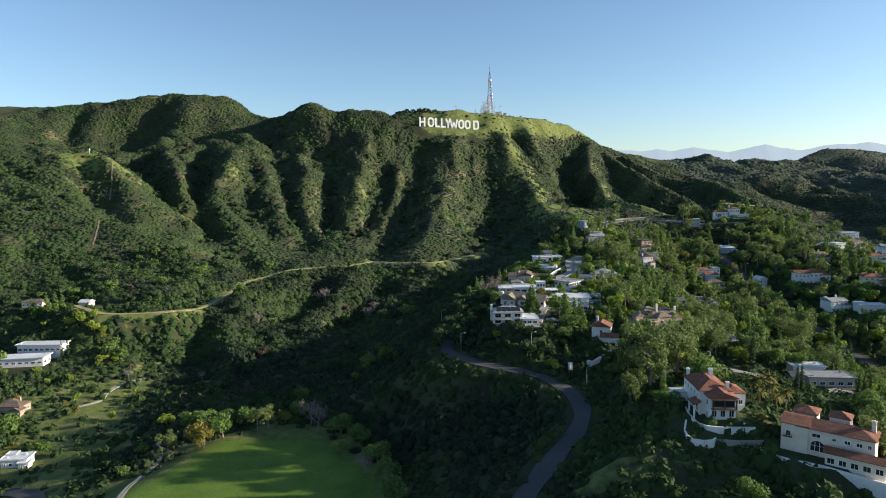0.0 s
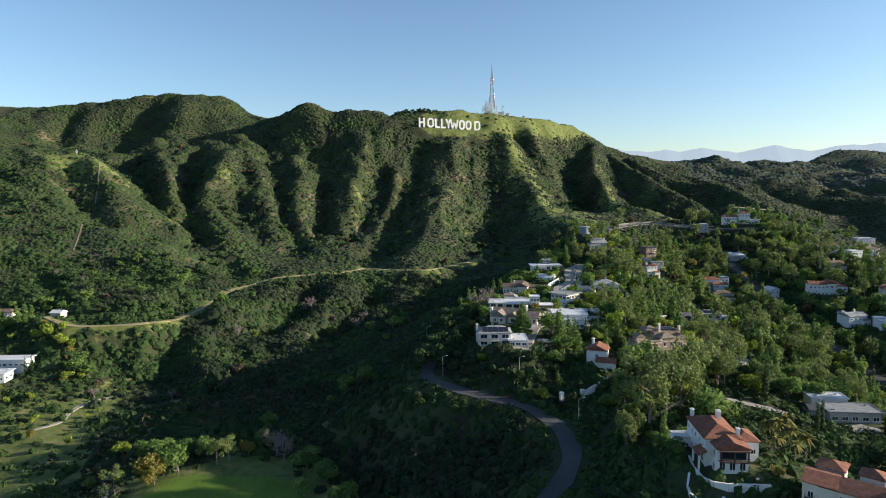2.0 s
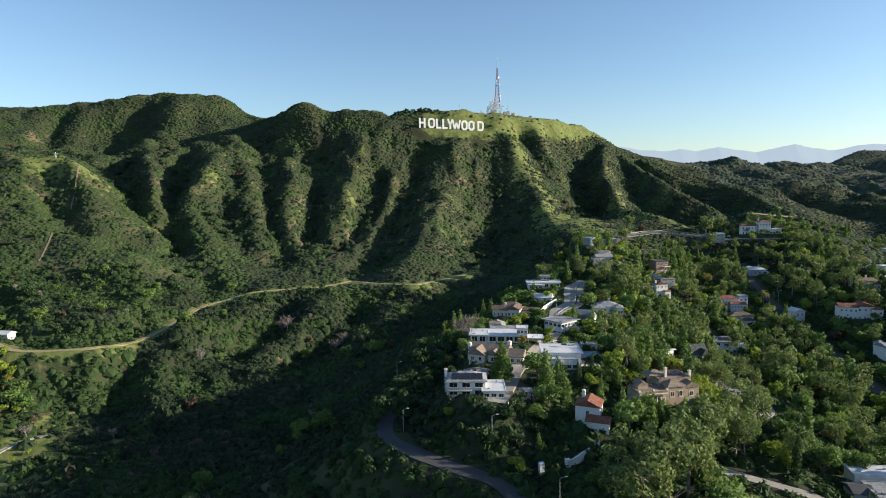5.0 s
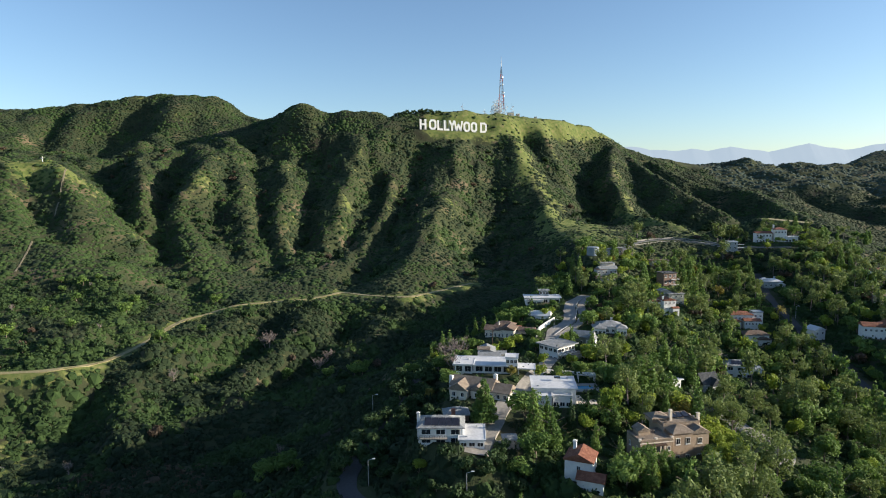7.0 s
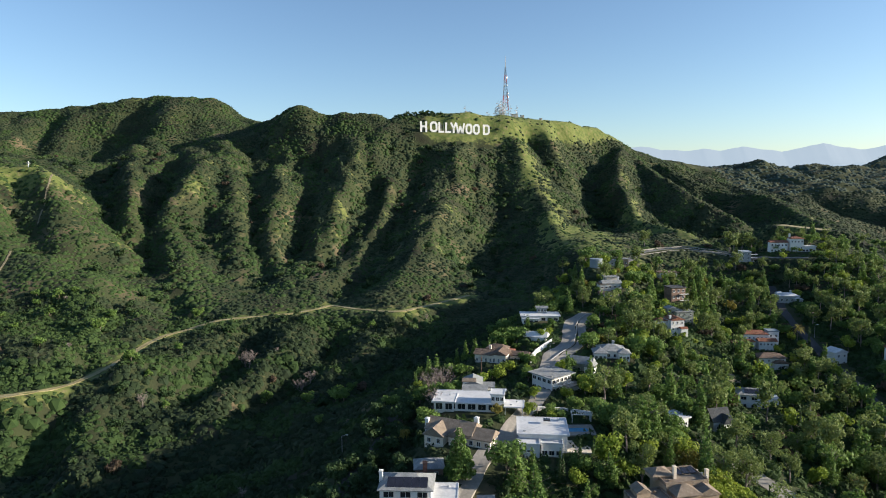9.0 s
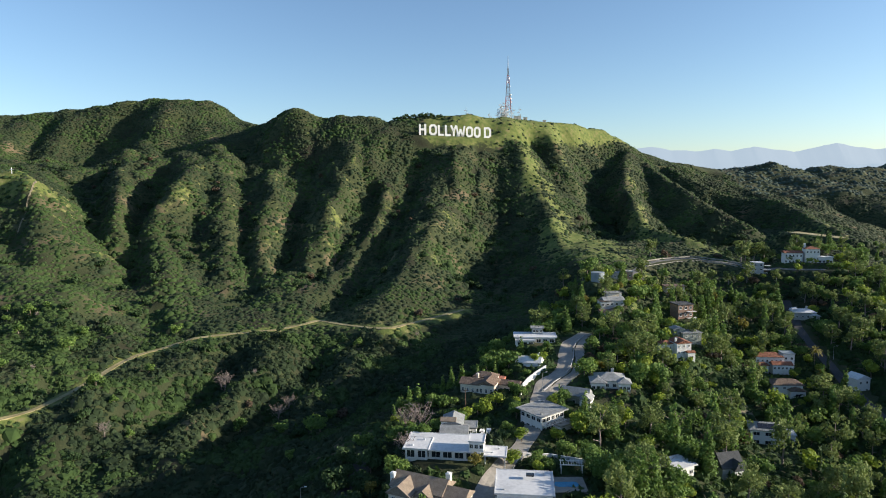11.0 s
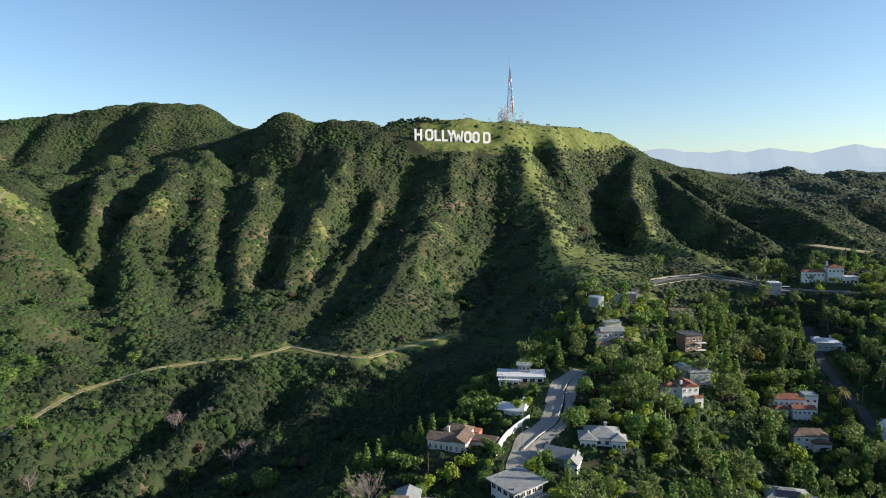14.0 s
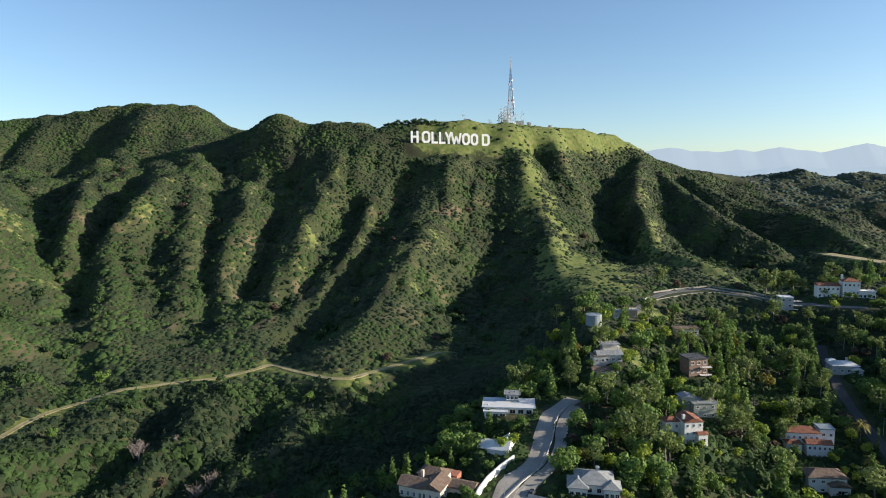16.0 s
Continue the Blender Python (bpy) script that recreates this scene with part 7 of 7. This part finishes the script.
rt = random.Random(42)
for i in range(25):
    plant("toyon", -56 + 2.7 * i, 914 + 2.5 * (i % 3), 0.75 + 0.12 * (i % 4), "", i % 3)
for kind, x, y, s in (("euc", 40, 176, 1.4), ("euc", 47, 181, 1.5), ("euc", 54, 186, 1.4), ("euc", 36, 186, 1.2), ("euc", 62, 200, 1.4), ("euc", 70, 210, 1.4), ("oak", 58, 172, 1.6), ("euc", 44, 192, 1.35), ("cedar", 76, 288, 1.2), ("oak", 86, 296, 1.8), ("lime", 61.6, 272, 1.6), ("oak", 149, 306, 1.9), ("oak", 50, 200, 1.4), ("pine", 76, 228, 1.1),
                      ("euc", 80, 214, 1.1), ("oak", 66, 222, 0.8), ("oak", 90, 228, 1.3), ("pine", 82, 294, 1.35), ("pine", 88, 300, 1.2), ("oak", 76, 300, 1.5), ("cypress", 45, 262, 1.0), ("cypress", 46, 262, 0.8), ("cedar", 16.4, 259.4, 0.8), ("oak", 30, 262, 1.6),
                      ("pine", 37, 260, 0.95), ("lime", 50, 262, 1.0), ("lime", 82, 241, 1.0), ("lime", 88, 243, 1.1), ("lime", 92, 250, 1.0), ("lime", 65, 268, 1.3), ("bare", 11, 339, 2.2), ("bare", 6, 344, 1.9), ("bare", 198, 512, 2.0), ("bare", 193, 515, 1.6),
                      ("bare", -106, 452, 2.0), ("bare", -112, 462, 1.6), ("bare", -72, 437, 2.0), ("bare", -67, 442, 1.5), ("palm", 66, 155, 0.8), ("palm", 68.5, 152.5, 0.75), ("palm", 64, 156, 0.7), ("palm", 70, 157, 0.85), ("palm", 67, 148, 0.6), ("palm", 72, 151, 0.65), ("palm", 62.5, 149, 0.55), ("gold", 56, 138, 0.7), ("palm", 221, 452, 1.1), ("palm", -229, 357, 0.8), ("palm", 212, 430, 0.9),
                      ("gold", -122, 211, 1.5), ("gold", -126, 217, 1.9), ("oak", -118, 222, 1.5), ("euc", -135, 210, 0.85), ("oak", -138, 242, 1.2), ("lime", -150, 248, 1.0), ("oak", -130, 238, 1.3), ("euc", -105, 226, 0.75), ("euc", -101, 228, 0.8), ("gold", -95, 232, 1.3), ("bare", -84, 230, 2.0), ("bare", -80, 227, 1.7),
                      ("oak", -70, 219, 1.4), ("oak", -62, 208, 1.3), ("oak", -68, 200, 0.9), ("oak", -121, 236, 1.3), ("oak", -112, 236, 1.2), ("oak", -90, 238, 1.2), ("oak", -54, 192, 1.3), ("oak", -50, 178, 1.2), ("oak", -48, 160, 1.4), ("bare", -58, 184, 1.3), ("oak", -150, 221, 0.7), ("oak", -148, 200, 0.7), ("bare", -200, 325, 1.3), ("euc", 30, 168, 0.75), ("euc", 32, 170, 0.8),
                      ("pine", -290, 409, 1.15), ("pine", -281, 403, 1.25), ("pine", -272, 395, 1.1), ("pine", -297, 404, 1.2), ("lime", -256, 372, 1.3), ("lime", -248, 371, 1.5), ("lime", -238, 366, 1.4), ("oak", -220, 345, 1.3), ("oak", -213, 344, 1.2), ("lime", -221, 338, 0.9), ("dry", -205, 338, 1.1), ("pine", -214, 350, 0.6), ("oak", -228, 262, 1.6), ("lime", -238, 270, 1.2), ("toyon", -222, 250, 1.5), ("lime", -216, 300, 0.8), ("gold", -246, 300, 0.8), ("toyon", -232, 322, 1.2), ("cypress", -247, 345, 0.9), ("cypress", -244, 346, 0.9), ("lime", -240, 372, 1.0), ("lime", -233, 366, 1.0), ("oak", -222, 356, 0.9),
                      ("lime", 89, 256, 1.25), ("lime", 97, 261, 1.3), ("lime", 69, 336, 1.5), ("lime", 71, 341, 1.3), ("lime", 28, 352, 1.1), ("lime", 35, 358, 1.2), ("lime", 41, 366, 1.0), ("lime", 62, 410, 1.1), ("lime", 67, 414, 1.0), ("lime", 107, 420, 1.5), ("lime", 113, 424, 1.4), ("oak", 50, 412, 1.5), ("oak", 44, 420, 1.4), ("oak", 38, 404, 1.0), ("oak", 97, 412, 1.2),
                      ("oak", 20, 372, 1.0), ("oak", 15, 376, 1.1), ("pine", 8, 380, 1.0), ("pine", 4, 376, 1.0), ("euc", 105, 575, 1.0), ("oak", 122, 572, 1.6), ("oak", 128, 580, 1.5), ("oak", 150, 585, 1.3), ("oak", 166, 560, 1.3), ("bare", 130, 470, 1.0),
                      ("euc", 160, 440, 1.1), ("euc", 156, 450, 1.0), ("pine", 255, 560, 1.2), ("pine", 190, 560, 0.9), ("euc", 262, 632, 1.5), ("euc", 268, 636, 1.4), ("euc", 276, 638, 1.5), ("euc", 285, 640, 1.4), ("euc", 312, 640, 1.3), ("pine", 246, 540, 1.3),
                      ("oak", 48, 455, 1.6), ("oak", 42, 447, 1.5), ("oak", 54, 464, 1.4), ("oak", 47, 438, 1.5), ("oak", 76, 464, 1.5), ("oak", 86, 474, 1.4), ("pine", 58, 432, 1.0), ("oak", 40, 428, 1.3), ("lime", 49, 364, 0.6), 
                      ("oak", 94, 430, 1.2), ("euc", 102, 446, 0.9), ("euc", 96, 402, 0.8), ("euc", 120, 440, 1.1), ("euc", 128, 446, 1.2), ("pine", 22, 396, 0.9), ("pine", 27, 400, 1.0), ("pine", 18, 402, 0.8), ("oak", 12, 320, 1.0), ("oak", 6, 300, 1.1), ("bare", 8, 310, 1.4), 
                      ("pine", 32, 256, 1.25), ("cypress", 52, 268, 1.0), ("oak", 52, 268, 1.0), ("pine", 60, 264, 0.9), ("bare", 176, 470, 1.8), ("bare", 182, 474, 1.6), ("lime", 127, 512, 1.1), ("lime", 126, 494, 0.7), ("lime", 146, 534, 1.2), ("lime", 152, 542, 1.2),
                      ("gold", -2, 296, 0.9), ("toyon", -11.4, 316.5, 1.55), ("toyon", -3.1, 319.0, 1.4), ("toyon", -11.9, 308.0, 1.25), ("toyon", -3.6, 310.5, 1.55), ("toyon", -13.3, 299.5, 1.55), ("toyon", -5.2, 300.5, 1.4), ("toyon", -15.8, 289.5, 1.25), ("toyon", -7.7, 290.5, 1.55), ("toyon", -18.3, 281.0, 1.55), ("toyon", -10.4, 281.3, 1.4), ("toyon", -21.0, 273.4, 1.25), ("toyon", -13.0, 273.6, 1.55), ("toyon", -23.6, 265.7, 1.4), ("toyon", -15.7, 266.0, 1.25), ("toyon", -26.0, 256.8, 1.55), ("toyon", -17.8, 258.2, 1.4), ("toyon", -27.7, 247.8, 1.25), ("toyon", -19.5, 249.2, 1.55), ("toyon", -15, 256, 1.2), ("toyon", -11, 268, 1.2), ("toyon", -6, 281, 1.2), ("toyon", -14, 243, 1.1), ("toyon", -2, 300, 1.2), ("toyon", -10, 228, 1.0), ("toyon", -4, 233, 1.1), ("toyon", 1, 229, 0.9), ("toyon", 4, 236, 1.0), ("toyon", 9, 231, 1.1), ("toyon", 14, 229, 1.0), ("toyon", 18, 233, 1.1), ("toyon", 23, 228, 1.0), ("toyon", 27, 233, 1.2), ("toyon", 20, 240, 1.0), ("toyon", -8, 238, 1.0), ("toyon", 6, 224, 0.9), ("toyon", 17, 223, 0.9), ("lime", -4, 236, 0.8), ("oak", 2, 334, 1.1), ("oak", -10, 336, 1.0),
                      ("oak", 70, 234, 1.1), ("oak", 80, 233, 1.2), ("oak", 90, 237, 1.2), ("lime", 93, 247, 1.3), ("lime", 87, 243, 1.3), ("oak", 52, 226, 1.5), ("pine", 54, 238, 0.9), ("oak", 24, 232, 0.9), ("oak", 30, 240, 1.2), ("pine", 36, 246, 1.2), 
                      ("pine", 61, 235, 0.85), ("oak", 67, 239, 0.95), ("pine", 64, 231, 0.8), ("cypress", 92, 176, 0.95), ("cypress", 95, 178, 0.9), ("cypress", 116, 178, 0.9), ("cypress", 119, 179, 0.95), ("cypress", 122, 180, 0.9), ("gold", 30, 300, 0.8), ("lime", 42, 305, 1.0), ("lime", 47, 325, 0.9)):
    tree(kind, x, y, s, "beside the houses", rt.randrange(3))
count = 0
for _ in range(14000):
    x, y = rt.uniform(40, 345), rt.uniform(120, 640)
    if x < 58 and y < 330 or x < 42 + 0.2 * (y - 330) and y > 330 or x > 190 + 0.28 * y or not free_spot(x, y, 1.8):
        continue
    if grass_share(np.array([x]), np.array([y]), np.array([float(ground_at(x, y))]))[0] > 0.35 or y > 560 and x < 175 or 150 < x < 275 and 588 < y < 630 or 66 < x < 112 and 158 < y < 193 or x < 84 and 132 < y < 166:
        continue
    kind = rt.choices(("oak", "lime", "euc", "pine", "cypress", "gold", "dry", "toyon"), (28, 16, 24, 12, 3, 2, 6, 14))[0]
    low = any(abs(x - p[0]) < p[2] + 3 and 0 < p[1] - y < p[2] + 16 for p in PLOTS)      # low growth in front of the houses
    plant(kind if not low else rt.choice(("oak", "lime")), x, y, rt.uniform(0.5, 0.8) if low else rt.uniform(0.8, 1.5) * (0.8 if kind == "euc" else 1.0), "in the wooded canyon", rt.randrange(3))
    BUILT.append((x, y, 2.2))
    count += 1
    if count >= 1050:
        break
count = 0
for _ in range(9000):
    x, y = rt.uniform(-560, 330), rt.uniform(540, 900)
    z = float(ground_at(x, y))
    low = float(crest_at(np.array([x]), np.array([y]))[0])
    if low > 1.5 - 4 * rt.random() or z > 500 or off_line(np.array([x]), np.array([y]), TRAIL)[0] < 7 or x > 100 and y < 660 or grass_share(np.array([x]), np.array([y]), np.array([z]))[0] > 0.3:
        continue
    dry = rt.random() < (0.3 if -230 < x < 60 and 390 < z < 450 else 0.03)
    plant("dry" if dry else "toyon", x, y, rt.uniform(0.7, 1.5), "", rt.randrange(3))
    count += 1
    if count >= 420:
        break
count = 0
for _ in range(1500):
    x, y = rt.uniform(345, 620), rt.uniform(300, 720)
    if x > 200 + 0.75 * y:
        continue
    plant(rt.choice(("oak", "oak", "euc", "pine")), x, y, rt.uniform(0.8, 1.3), "on the far wooded slope", rt.randrange(3))
    count += 1
    if count >= 100:
        break
count = 0
for _ in range(1600):
    x, y = rt.uniform(-25, 70), rt.uniform(90, 430)
    if abs(x - (20 + 0.1 * (y - 250))) > 34 or x < 0.1 * (y - 180) + 4 and y < 330 or x < 34 and y < 205 or not free_spot(x, y, 2.0) or (x + 96) ** 2 + (y - 170) ** 2 < 3600 or any(abs(x - p[0]) < p[2] + 5 and 0 < p[1] - y < p[2] + 15 for p in PLOTS):
        continue
    # mostly dark toyon: leaf colour stands in for shade on this slope
    tree(rt.choices(("oak", "lime", "pine", "toyon"), (34, 8, 12, 46))[0], x, y, rt.uniform(0.45, 0.85), "on the ridge beside the street", rt.randrange(3))
    BUILT.append((x, y, 2.4))
    count += 1
    if count >= 140:
        break
count = 0
for _ in range(1600):
    x, y = rt.uniform(-330, 10), rt.uniform(200, 520)
    if off_line(np.array([x]), np.array([y]), TRAIL)[0] < 7 or not free_spot(x, y, 2) or math.hypot((x + 96) / 50, (y - 170) / 62) < 1.04 or (x > -200 and rt.random() < 0.6):
        continue
    lush = -275 < x < -185 and 225 < y < 385
    if lush:
        tree(rt.choices(("lime", "oak", "gold", "toyon"), (56, 18, 10, 16))[0], x, y, rt.uniform(0.4, 0.8), "in the valley gardens", rt.randrange(3))
    else:
        tree(rt.choices(("toyon", "oak", "dry", "bare"), (60, 26, 6, 8))[0], x, y, rt.uniform(0.6, 1.3), "in the scrub valley", rt.randrange(3))
    count += 1
    if count >= 230:
        break


def far_woods():
    """All far trees as one mesh: trunks, limbs and leaf sprays of the same trees."""
    vs, fs, mi, mats, n = [], [], [], [], 0
    for kind, variant, x, y, scale in WOODS:
        if (kind, variant, True) not in PROTO:
            PROTO[kind, variant, True] = tree_proto(kind, 11 + variant, True)
        a = (x * 37 + y * 71) % 6.28
        for me in PROTO[kind, variant, True]:
            mat = me.materials[0]
            if mat not in mats:
                mats.append(mat)
            v = np.empty(len(me.vertices) * 3)
            me.vertices.foreach_get("co", v)
            v = v.reshape(-1, 3) * scale
            me.calc_loop_triangles()
            f = np.empty(len(me.loop_triangles) * 3, np.int32)
            me.loop_triangles.foreach_get("vertices", f)
            vs.append(np.stack([v[:, 0] * math.cos(a) - v[:, 1] * math.sin(a) + x, v[:, 0] * math.sin(a) + v[:, 1] * math.cos(a) + y, v[:, 2] + float(ground_at(x, y)) - 0.1], -1))
            fs.append(f.reshape(-1, 3) + n)
            mi.append(np.full(len(fs[-1]), mats.index(mat)))
            n += len(v)
    ob = new("far_woods", mesh_from("far_woods", np.concatenate(vs), np.concatenate(fs), mats, False, np.concatenate(mi)))
    tagged(ob, "mixed green trees covering the far canyon slopes", "trees", kind="stuff")


far_woods()
